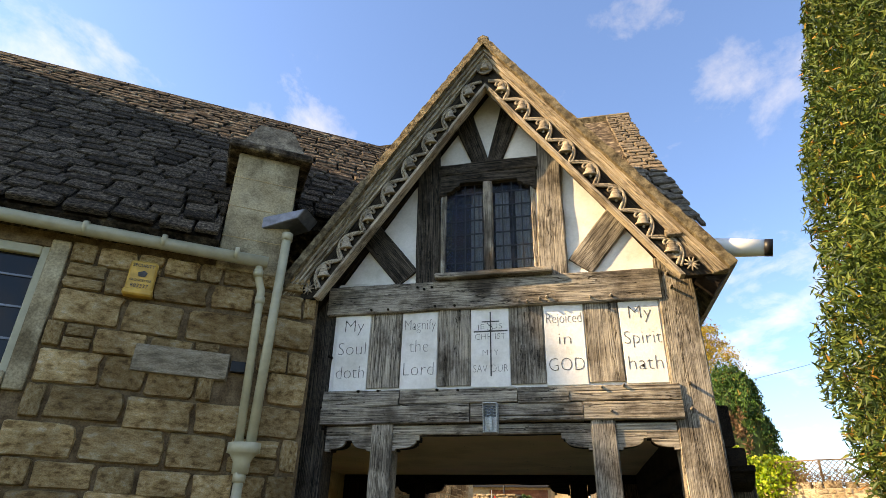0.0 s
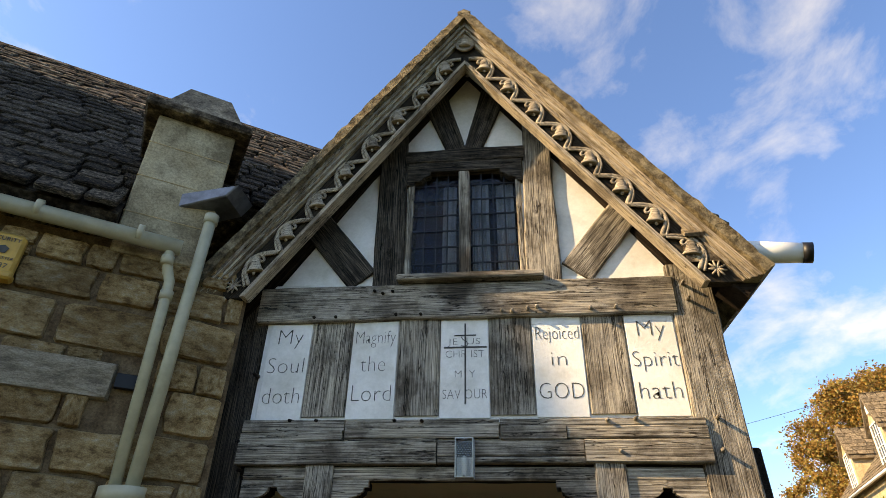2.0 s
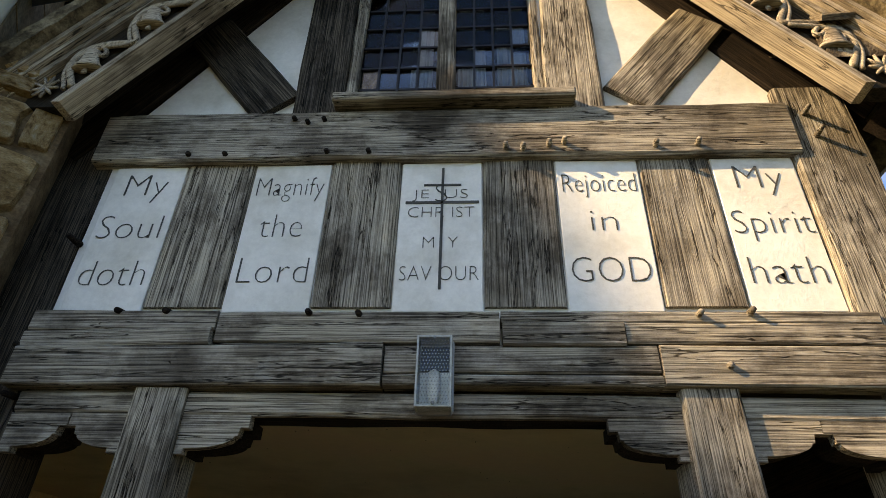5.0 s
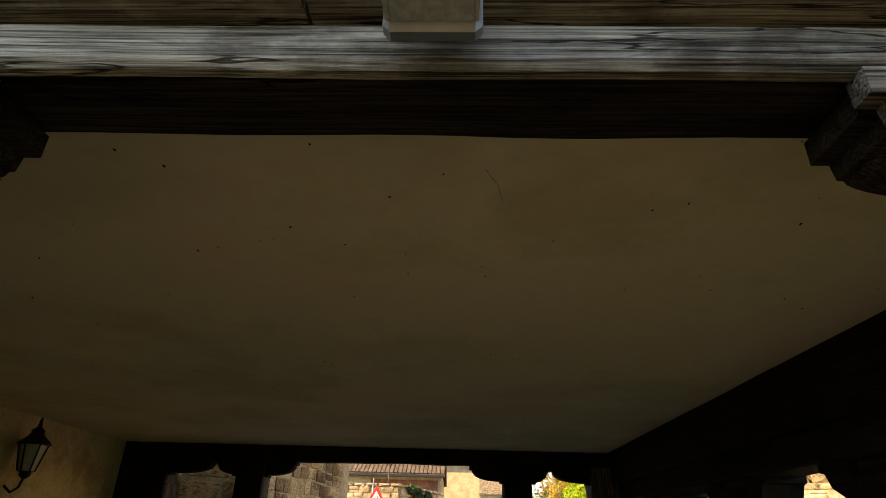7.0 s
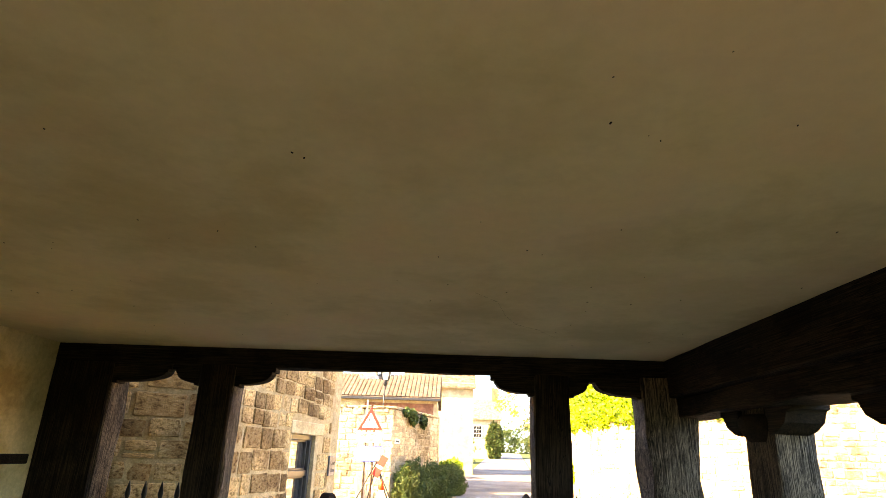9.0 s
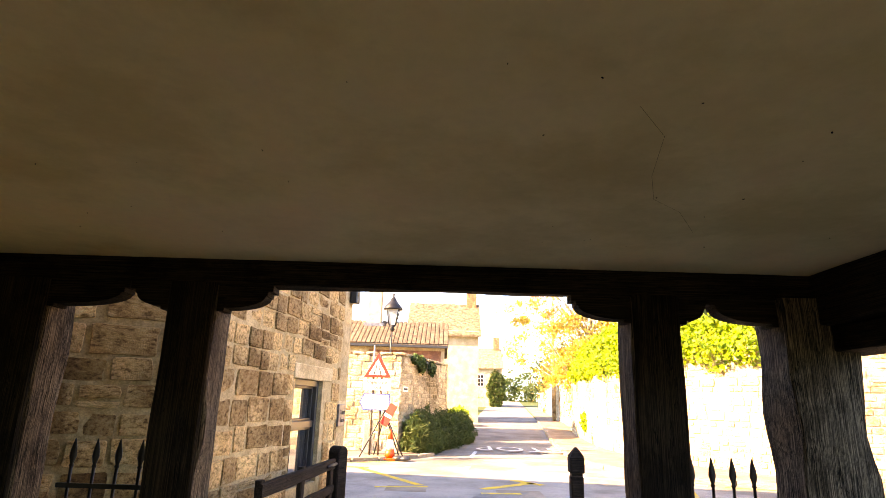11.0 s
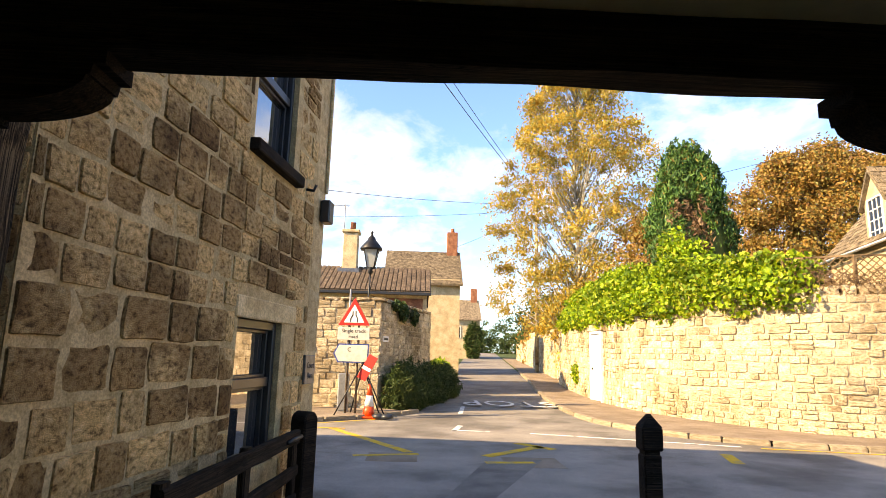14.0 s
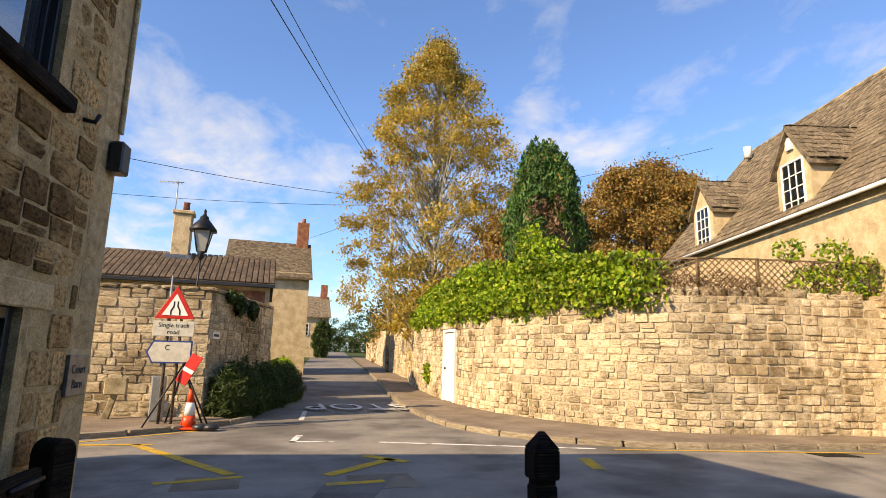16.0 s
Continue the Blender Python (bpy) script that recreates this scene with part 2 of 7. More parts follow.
M_BARNM = speckled("pale_mortar", [(0.3, (0.42, 0.29, 0.14)), (0.7, (0.64, 0.46, 0.25))], 7, 60, 0.95, 0.6, 0.012, 0.1)
M_QUOIN = speckled("barn_dressed_stone", [(0.3, (0.46, 0.32, 0.165)), (0.5, (0.62, 0.45, 0.245)), (0.75, (0.72, 0.55, 0.33))], 4, 45, 0.92, 0.7, 0.02, 0.2)
M_ASH = speckled("dressed_stone", [(0.3, (0.30, 0.235, 0.145)), (0.55, (0.42, 0.34, 0.22)), (0.75, (0.48, 0.40, 0.27))], 3, 50, 0.9, 0.4, 0.01, 0.15)
M_ROADW = speckled("road_wall_stone", [(0.28, (0.34, 0.26, 0.165)), (0.44, (0.56, 0.455, 0.31)), (0.75, (0.72, 0.63, 0.475))], 5, 35, 0.92, 1.1, 0.035, 0.34)
M_ROADM = speckled("road_wall_mortar", [(0.3, (0.42, 0.335, 0.225)), (0.7, (0.58, 0.48, 0.34))], 6, 50, 0.95, 0.6, 0.015, 0.1)
M_SLATE = speckled("stone_slate", [(0.28, (0.022, 0.016, 0.011)), (0.46, (0.072, 0.055, 0.040)), (0.62, (0.15, 0.118, 0.086)), (0.80, (0.38, 0.31, 0.215))], 9, 45, 0.95, 1.2, 0.03, 0.6, spec=0.08)
M_SLATEW = speckled("warm_stone_slate", [(0.28, (0.085, 0.064, 0.044)), (0.5, (0.19, 0.148, 0.102)), (0.75, (0.32, 0.255, 0.175))], 5, 40, 0.92, 0.8, 0.02, 0.35)
M_MOSS = speckled("mossy_verge", [(0.3, (0.07, 0.052, 0.03)), (0.5, (0.16, 0.125, 0.075)), (0.72, (0.28, 0.225, 0.14))], 14, 80, 0.95, 1.0, 0.03, 0.2)
M_TILE = speckled("clay_tile", [(0.3, (0.06, 0.044, 0.032)), (0.55, (0.125, 0.09, 0.063)), (0.8, (0.20, 0.15, 0.105))], 3, 30, 0.85, 0.5, 0.01, 0.35)
M_REND = speckled("cream_render", [(0.3, (0.44, 0.335, 0.20)), (0.55, (0.55, 0.43, 0.27)), (0.75, (0.62, 0.50, 0.335))], 3, 40, 0.92, 0.5, 0.012, 0.06)
M_BRICK = speckled("red_brick", [(0.3, (0.20, 0.08, 0.05)), (0.6, (0.33, 0.14, 0.08)), (0.8, (0.42, 0.22, 0.13))], 4, 30, 0.9, 0.5, 0.01, 0.3)
M_ASPH = speckled("asphalt", [(0.3, (0.15, 0.135, 0.118)), (0.5, (0.205, 0.187, 0.165)), (0.75, (0.25, 0.23, 0.205))], 0.7, 90, 0.9, 0.5, 0.008, 0.05)
M_PAVE = speckled("pavement_asphalt", [(0.3, (0.17, 0.13, 0.095)), (0.55, (0.23, 0.18, 0.135)), (0.8, (0.29, 0.235, 0.18))], 1.2, 70, 0.92, 0.5, 0.008, 0.05)
M_FLAG = speckled("flagstone", [(0.3, (0.10, 0.085, 0.062)), (0.55, (0.165, 0.14, 0.105)), (0.8, (0.22, 0.19, 0.145))], 2.5, 50, 0.85, 0.5, 0.01, 0.2)
M_GRASS = speckled("grass_ground", [(0.3, (0.03, 0.05, 0.012)), (0.55, (0.06, 0.085, 0.02)), (0.8, (0.11, 0.11, 0.04))], 1.5, 60, 0.95, 0.8, 0.03, 0.1)
M_KERB = speckled("kerb_stone", [(0.3, (0.20, 0.16, 0.11)), (0.7, (0.36, 0.30, 0.22))], 5, 50, 0.9, 0.5, 0.01, 0.25)
M_LEAD = plain("lead_sheet", (0.16, 0.17, 0.19), 0.45, 0.6, 0.5, 0.35)
M_CREAM = plain("cream_plastic", (0.42, 0.385, 0.26), 0.4, 0, 0.45, 0.12)
M_BLACK = plain("black_iron", (0.012, 0.012, 0.013), 0.45, 0.3, 0.4, 0.3)
M_DKGREY = plain("anthracite_paint", (0.022, 0.024, 0.027), 0.35, 0, 0.5, 0.15)
M_WHITE = plain("white_paint", (0.78, 0.77, 0.74), 0.4, 0, 0.4, 0.06)
M_INK = plain("lettering", (0.075, 0.075, 0.072), 0.8, 0, 0.2, 0.3)
M_GLASS = glass("dark_glass", (0.01, 0.012, 0.014))
M_GLASS.node_tree.nodes["Principled BSDF"].inputs["Coat Weight"].default_value = 0.0
M_GLASS.node_tree.nodes["Principled BSDF"].inputs["IOR"].default_value = 1.4
M_GLASS.node_tree.nodes["Principled BSDF"].inputs["Specular IOR Level"].default_value = 0.4
M_GLASSB = glass("barn_glass", (0.03, 0.035, 0.04))
M_GLASSB.node_tree.nodes["Principled BSDF"].inputs["Coat Weight"].default_value = 1.0
M_GLASSB.node_tree.nodes["Principled BSDF"].inputs["IOR"].default_value = 2.0
def clear_pane(name, tint=(0.3, 0.33, 0.36)):
    """Thin window glass: see-through, with a mirror gloss by angle."""
    m = bpy.data.materials.new(name)
    m.use_nodes = True
    n, l = m.node_tree.nodes, m.node_tree.links
    n.remove(n["Principled BSDF"])
    fr, gl, tr, mx = n.new("ShaderNodeFresnel"), n.new("ShaderNodeBsdfGlossy"), n.new("ShaderNodeBsdfTransparent"), n.new("ShaderNodeMixShader")
    fr.inputs["IOR"].default_value = 1.27
    gl.inputs["Roughness"].default_value = 0.02
    tr.inputs["Color"].default_value = (*tint, 1)
    l.new(fr.outputs[0], mx.inputs[0])
    l.new(tr.outputs[0], mx.inputs[1])
    l.new(gl.outputs[0], mx.inputs[2])
    l.new(mx.outputs[0], n["Material Output"].inputs["Surface"])
    return m


M_PANE = clear_pane("leaded_pane", (0.8, 0.82, 0.82))
M_LENS = clear_pane("prismatic_lens", (0.95, 0.96, 0.95))
M_CURT = plain("grey_curtain", (0.55, 0.55, 0.54), 0.9, 0, 0.1, 0.2)
M_CLEAR = plain("lamp_glass", (0.42, 0.43, 0.40), 0.15, 0, 0.8, 0.2, 60, 0.4)
M_YEL = speckled("yellow_line", [(0.28, (0.34, 0.26, 0.12)), (0.5, (0.60, 0.36, 0.03)), (0.8, (0.68, 0.42, 0.04))], 5, 60, 0.85, 0.3, 0.004, 0.1)
M_WLINE = speckled("white_line", [(0.30, (0.24, 0.225, 0.20)), (0.44, (0.66, 0.65, 0.61)), (0.8, (0.80, 0.79, 0.75))], 5, 60, 0.85, 0.3, 0.004, 0.1)
M_SIGNW = plain("aged_sign_white", (0.52, 0.50, 0.44), 0.5, 0, 0.3, 0.15)
M_RED = plain("sign_red", (0.55, 0.03, 0.025), 0.35, 0, 0.5, 0.1)
M_ORANGE = plain("cone_red", (0.75, 0.07, 0.02), 0.4, 0, 0.4, 0.12)
M_STEEL = plain("galvanised_steel", (0.30, 0.31, 0.32), 0.5, 0.7, 0.5, 0.2)
M_BLUE = plain("sign_blue", (0.02, 0.05, 0.22), 0.4, 0, 0.4, 0.1)
M_YBOX = plain("alarm_yellow", (0.62, 0.35, 0.07), 0.5, 0, 0.4, 0.25)
M_BARK = oak("bark", (0.03, 0.024, 0.018), (0.10, 0.08, 0.06), (0.22, 0.18, 0.14))
M_BIRCHB = speckled("birch_bark", [(0.3, (0.10, 0.09, 0.08)), (0.5, (0.45, 0.42, 0.36)), (0.8, (0.62, 0.59, 0.52))], 4, 20, 0.85, 0.3, 0.01, 0.1)
M_YEW = leafy("yew_needles", [(0.0, (0.012, 0.030, 0.009)), (0.45, (0.045, 0.09, 0.018)), (0.85, (0.12, 0.165, 0.032)), (0.97, (0.20, 0.20, 0.05)), (1.0, (0.36, 0.14, 0.02))], 0.15)
M_CONIF = leafy("conifer_leaves", [(0.0, (0.018, 0.058, 0.015)), (0.55, (0.055, 0.145, 0.03)), (0.92, (0.11, 0.21, 0.045)), (1.0, (0.30, 0.17, 0.05))], 0.15)
M_BIRCH = leafy("birch_leaves", [(0.0, (0.36, 0.20, 0.03)), (0.35, (0.52, 0.34, 0.05)), (0.7, (0.48, 0.38, 0.09)), (1.0, (0.26, 0.29, 0.09))], 0.35)
M_BEECH = leafy("copper_leaves", [(0.0, (0.17, 0.075, 0.02)), (0.45, (0.32, 0.175, 0.04)), (0.8, (0.33, 0.235, 0.065)), (1.0, (0.17, 0.17, 0.05))], 0.25)
M_IVY = leafy("climber_leaves", [(0.0, (0.05, 0.12, 0.012)), (0.4, (0.20, 0.33, 0.02)), (0.85, (0.36, 0.46, 0.038)), (1.0, (0.46, 0.42, 0.06))], 0.35)
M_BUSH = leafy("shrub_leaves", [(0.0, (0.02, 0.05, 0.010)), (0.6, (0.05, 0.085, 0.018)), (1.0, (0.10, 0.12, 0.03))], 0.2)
M_BROWN = leafy("dead_stems", [(0.0, (0.10, 0.06, 0.035)), (0.6, (0.17, 0.105, 0.06)), (1.0, (0.24, 0.15, 0.08))], 0.15)

stained(M_BARN, 0.9, [(0.36, (0.50, 0.44, 0.38)), (0.48, (1.0, 0.98, 0.95)), (0.64, (1.25, 1.22, 1.16))])
stained(M_OAK, 1.6, [(0.34, (0.42, 0.39, 0.36)), (0.48, (0.95, 0.94, 0.92)), (0.66, (1.15, 1.12, 1.06))], 0.8)
stained(M_ROADW, 0.8, [(0.36, (0.62, 0.57, 0.50)), (0.50, (1.0, 0.99, 0.97)), (0.68, (1.12, 1.08, 1.02))])
stained(M_COT, 1.1, [(0.34, (0.60, 0.56, 0.50)), (0.50, (1.0, 1.0, 0.98)), (0.68, (1.20, 1.19, 1.16))])
stained(M_ASH, 1.8, [(0.34, (0.45, 0.42, 0.38)), (0.52, (1.0, 1.0, 0.98)), (0.7, (1.15, 1.12, 1.05))])
stained(M_PLASTER, 2.2, [(0.28, (0.86, 0.84, 0.80)), (0.48, (1.0, 1.0, 1.0)), (0.8, (1.0, 1.0, 1.0))], 0.8)
stained(M_ASPH, 0.35, [(0.36, (0.80, 0.80, 0.80)), (0.50, (1.0, 1.0, 1.0)), (0.66, (1.10, 1.08, 1.05))])
stained(M_CEIL, 0.55, [(0.34, (0.82, 0.80, 0.74)), (0.50, (1.0, 1.0, 1.0)), (0.66, (1.04, 1.0, 0.93))], 0.6)


# ---------------- building helpers ----------------
def add_mesh(name, verts, faces, mat, parent=None, m=None, label="", smooth=False):
    me = bpy.data.meshes.new(name)
    me.from_pydata([tuple(v) for v in verts], [], faces)
    me.validate()
    if mat:
        me.materials.append(mat)
    if smooth:
        me.polygons.foreach_set("use_smooth", [True] * len(me.polygons))
    ob = new(name, me)
    if parent:
        ob.parent = parent
    if m is not None:
        ob.matrix_basis = m
    if label:
        ob["label"] = label
    return ob


def part(name, bm, mat, parent=None, label="", m=None, smooth=False):
    me = bpy.data.meshes.new(name)
    bmesh.ops.recalc_face_normals(bm, faces=bm.faces)
    bm.to_mesh(me)
    bm.free()
    me.materials.append(mat)
    if smooth:
        me.polygons.foreach_set("use_smooth", [True] * len(me.polygons))
    ob = new(name, me)
    if parent:
        ob.parent = parent
    if m is not None:
        ob.matrix_basis = m
    if label:
        ob["label"] = label
    return ob


def thing(name, label, category, group="", kind=""):
    return tagged(new(name), label, category, group, kind)


def axes(o, x, y, z):
    m = Matrix.Identity(4)
    for i, v in enumerate((x, y, z)):
        v = Vector(v).normalized()
        for k in range(3):
            m[k][i] = v[k]
    m.translation = Vector(o)
    return m


def box(bm, lo, hi, bevel=0.0, m=None):
    """A box between two corners, with bevelled edges."""
    lo, hi = Vector(lo), Vector(hi)
    r = bmesh.ops.create_cube(bm, size=1.0)
    mt = Matrix.LocRotScale((lo + hi) / 2, None, hi - lo)
    bmesh.ops.transform(bm, matrix=mt, verts=r["verts"])
    if bevel:
        es = list({e for v in r["verts"] for e in v.link_edges})
        bmesh.ops.bevel(bm, geom=es, offset=bevel, segments=1, affect="EDGES")
    return bm


def boxed(name, lo, hi, mat, parent=None, bevel=0.0, label="", m=None):
    return part(name, box(bmesh.new(), lo, hi, bevel), mat, parent, label, m)


def slab(name, pts, th, mat, parent=None, m=None, label="", bevel=0.0, z0=0.0):
    """A flat shape: the outline pts in local x, y, from z0 down to z0 - th."""
    bm = bmesh.new()
    f = bm.faces.new([bm.verts.new((x, y, z0)) for x, y in pts])
    r = bmesh.ops.extrude_face_region(bm, geom=[f])
    bmesh.ops.translate(bm, vec=(0, 0, -th), verts=[v for v in r["geom"] if isinstance(v, bmesh.types.BMVert)])
    if bevel:
        bmesh.ops.bevel(bm, geom=[e for e in bm.edges if abs(e.verts[0].co.z - e.verts[1].co.z) < 1e-6 and abs(e.verts[0].co.z - z0) < 1e-6], offset=bevel, segments=1, affect="EDGES")
    return part(name, bm, mat, parent, label, m)


def timber(name, a, b, w, th, mat, parent, out=(0, -1, 0), label="", wob=0.008, w2=None, cham=0.012, seed=0):
    """A hewn beam from a to b, w wide across, th thick from its front face (towards out) back, with uneven edges."""
    a, b, out = Vector(a), Vector(b), Vector(out).normalized()
    x = (b - a).normalized()
    z = (out - x * out.dot(x)).normalized()
    y = z.cross(x)
    ln = (b - a).length
    n = max(2, int(ln / 0.12))
    w2 = w if w2 is None else w2
    vs, fs = [], []
    for i in range(n + 1):
        s = i / n
        hw = (w + (w2 - w) * s) / 2
        ring = [(-hw, -cham), (-hw + cham, 0), (hw - cham, 0), (hw, -cham), (hw, -th + cham), (hw - cham, -th), (-hw + cham, -th), (-hw, -th + cham)]
        for k, (py, pz) in enumerate(ring):
            q = Vector((s * ln * 2.5, py * 9 + seed * 3.3, pz * 9 + a.x * 5 + a.z * 3))
            d = noise.noise(q) * wob
            e = noise.noise(q + Vector((9, 4, 2))) * wob * 0.6
            vs.append((s * ln, py + d, pz + e))
    for i in range(n):
        for k in range(8):
            k2 = (k + 1) % 8
            fs.append((i * 8 + k, i * 8 + k2, (i + 1) * 8 + k2, (i + 1) * 8 + k))
    fs.append(tuple(range(7, -1, -1)))
    fs.append(tuple(n * 8 + k for k in range(8)))
    bm = bmesh.new()
    bv = [bm.verts.new(v) for v in vs]
    for f in fs:
        bm.faces.new([bv[i] for i in f])
    return part(name, bm, mat, parent, label, axes(a, x, y, z))


def tube(name, pts, r, mat, parent=None, sides=8, label="", m=None, r2=None, smooth=True):
    """A round bar along pts."""
    pts = [Vector(p) for p in pts]
    r2 = r if r2 is None else r2
    vs, fs = [], []
    ref = Vector((0.13, 0.21, 0.97))
    for i, p in enumerate(pts):
        d = (pts[min(i + 1, len(pts) - 1)] - pts[max(i - 1, 0)]).normalized()
        u = d.cross(ref)
        if u.length < 0.1:
            u = d.cross(Vector((1, 0, 0)))
        u.normalize()
        v = d.cross(u)
        rr = r + (r2 - r) * i / max(1, len(pts) - 1)
        for k in range(sides):
            an = 2 * math.pi * k / sides
            vs.append(p + (u * math.cos(an) + v * math.sin(an)) * rr)
    for i in range(len(pts) - 1):
        for k in range(sides):
            k2 = (k + 1) % sides
            fs.append((i * sides + k, i * sides + k2, (i + 1) * sides + k2, (i + 1) * sides + k))
    fs.append(tuple(range(sides - 1, -1, -1)))
    fs.append(tuple((len(pts) - 1) * sides + k for k in range(sides)))
    return add_mesh(name, vs, fs, mat, parent, m, label, smooth)


def lathe(name, prof, mat, parent=None, sides=12, m=None, label="", flat=1.0, smooth=True):
    """A turned shape: prof lists radius and height."""
    vs, fs = [], []
    for r, z in prof:
        for k in range(sides):
            an = 2 * math.pi * (k + 0.5) / sides
            vs.append((r * math.cos(an), r * math.sin(an) * flat, z))
    for i in range(len(prof) - 1):
        for k in range(sides):
            k2 = (k + 1) % sides
            fs.append((i * sides + k, i * sides + k2, (i + 1) * sides + k2, (i + 1) * sides + k))
    fs.append(tuple(range(sides - 1, -1, -1)))
    fs.append(tuple((len(prof) - 1) * sides + k for k in range(sides)))
    return add_mesh(name, vs, fs, mat, parent, m, label, smooth)


def writing(name, text, size, mat, parent, m, spread=1.0, shear=0.0, align="CENTER", width=0.0):
    """Flat raised letters in the built-in font, as a mesh."""
    cu = bpy.data.curves.new(name, "FONT")
    cu.body, cu.size, cu.extrude, cu.align_x, cu.space_character, cu.shear = text, size, 0.0012, align, spread, shear
    cu.resolution_u, cu.offset = 3, -0.028 * size if width else 0.0
    tmp = bpy.data.objects.new(name + "_tmp", cu)
    scene.collection.objects.link(tmp)
    bpy.context.view_layer.update()
    me = bpy.data.meshes.new_from_object(tmp.evaluated_get(bpy.context.evaluated_depsgraph_get()))
    bpy.data.objects.remove(tmp)
    me.name = name
    if width:
        xs = [v.co.x for v in me.vertices]
        k = width / (max(xs) - min(xs))
        for v in me.vertices:
            v.co.x *= k
    me.materials.clear()
    me.materials.append(mat)
    ob = new(name, me)
    ob.parent = parent
    ob.matrix_basis = m
    return ob


def stone_meshes(name, mat, count=8, rough=0.06, n=8, square=0.8, bulge=0.25):
    """Unit stones: front towards +z at 0, one deep, one wide, one high, with rounded uneven outlines."""
    rng = random.Random(hash(len(name)) + count)
    out = []
    for c in range(count):
        vs, fs = [], []
        prof = []
        for sx, sy in ((1, 1), (-1, 1), (-1, -1), (1, -1)):
            cu, cv = 0.5 * (1 - square) * rng.uniform(0.4, 1.3), 0.5 * (1 - square) * rng.uniform(0.6, 1.6)
            jx, jy = 0.5 - 0.5 * rough * rng.random(), 0.5 - 0.5 * rough * rng.random()
            pair = [(sx * jx, sy * (jy - cv)), (sx * (jx - cu), sy * jy)]
            prof += pair if sx * sy > 0 else pair[::-1]
            if sy == sx:
                prof.append((rng.uniform(-0.2, 0.2), sy * (0.5 - 0.6 * rough * rng.random())))
            else:
                prof.append((sx * (0.5 - 0.5 * rough * rng.random()), rng.uniform(-0.2, 0.2)))
        n = len(prof)
        for sc, sd, z in ((1.0, 1.0, -1.0), (1.0, 1.0, -0.30), (0.955, 0.92, -0.05)):
            for px, py in prof:
                vs.append((px * sc, py * sd, z + rng.uniform(-0.10, 0.10) * bulge))
        vs.append((rng.uniform(-0.15, 0.15), rng.uniform(-0.15, 0.15), bulge * 0.2 * rng.random()))
        for i in range(2):
            for k in range(n):
                k2 = (k + 1) % n
                fs.append((i * n + k, i * n + k2, (i + 1) * n + k2, (i + 1) * n + k))
        for k in range(n):
            fs.append((2 * n + k, 2 * n + (k + 1) % n, 3 * n))
        me = bpy.data.meshes.new(name)
        me.from_pydata(vs, [], fs)
        me.materials.append(mat)
        out.append(me)
    return out


def lay(name, parent, meshes, mats4, focus=None, limit=300, rest=None, rng=random.Random(5)):
    """Pieces as objects on shared meshes, the nearest to focus first; those past the limit are joined."""
    if focus is not None:
        f = Vector(focus)
        mats4 = sorted(mats4, key=lambda q: (q.translation - f).length)
    for q in mats4[:limit]:
        ob = new(name, rng.choice(meshes))
        ob.parent = parent
        ob.matrix_basis = q
    if len(mats4) > limit:
        vs, fs = [], []
        for q in mats4[limit:]:
            me = rng.choice(meshes)
            b = len(vs)
            vs.extend(q @ v.co for v in me.vertices)
            fs.extend(tuple(b + i for i in p.vertices) for p in me.polygons)
        ob = add_mesh(rest or name + "s_beyond", vs, fs, meshes[0].materials[0], parent)
        ob["kind"] = "stuff"


def coursed(length, z0, z1, holes, rng, course=(0.16, 0.28), run=(1.2, 2.4), gap=0.012, split=0.28, sag=0.03):
    """Places of stones in uneven courses: rows of u, z, width, height; holes are u0, u1, z0, z1."""
    out, z = [], z0
    while z < z1 - 0.05:
        h = min(rng.uniform(*course), z1 - z)
        if z1 - z - h < 0.08:
            h = z1 - z
        u = -rng.uniform(0, 0.2)
        while u < length - 0.02:
            w = h * rng.uniform(*run)
            a, b = max(u, 0), min(u + w, length)
            if length - b < 0.1:
                b = length
            for h0, h1, g0, g1 in holes:
                if z + h > g0 + 0.02 and z < g1 - 0.02 and b > h0 and a < h1:
                    if a < h0:
                        b = h0
                    elif b > h1:
                        a = h1
                    else:
                        a = b
            if b - a > 0.05:
                dz = sag * noise.noise(Vector((u * 0.45, z * 0.9, length)))
                if h > 0.17 and rng.random() < split:
                    f = rng.uniform(0.35, 0.65)
                    out.append(((a + b) / 2, z + dz + h * f / 2, b - a - gap, h * f - gap))
                    out.append(((a + b) / 2, z + dz + h * (1 + f) / 2, b - a - gap, h * (1 - f) - gap))
                else:
                    out.append(((a + b) / 2, z + dz + h / 2 + rng.uniform(-0.012, 0.012), b - a - gap * rng.uniform(0.4, 1.3), h - gap * rng.uniform(0.2, 1.3)))
            u = max(u + w, b)
        z += h
    return out


def on_wall(o, ux, nrm, rows, rng, depth=0.12, proud=0.012, tilt=1.0):
    """Poses of coursed stones on an upright plane through o, along ux, facing nrm."""
    ux, nrm = Vector(ux).normalized(), Vector(nrm).normalized()
    up = nrm.cross(ux)
    out = []
    for u, z, w, h in rows:
        p = Vector(o) + ux * u + Vector((0, 0, z)) + nrm * rng.uniform(0.0, proud)
        m = axes(p, ux, up, nrm) @ pose(0, 0, 0, rng.uniform(-tilt, tilt), rng.uniform(-tilt, tilt), rng.uniform(-tilt, tilt) * 0.5)
        out.append(m @ Matrix.Diagonal((w, h, depth, 1)))
    return out


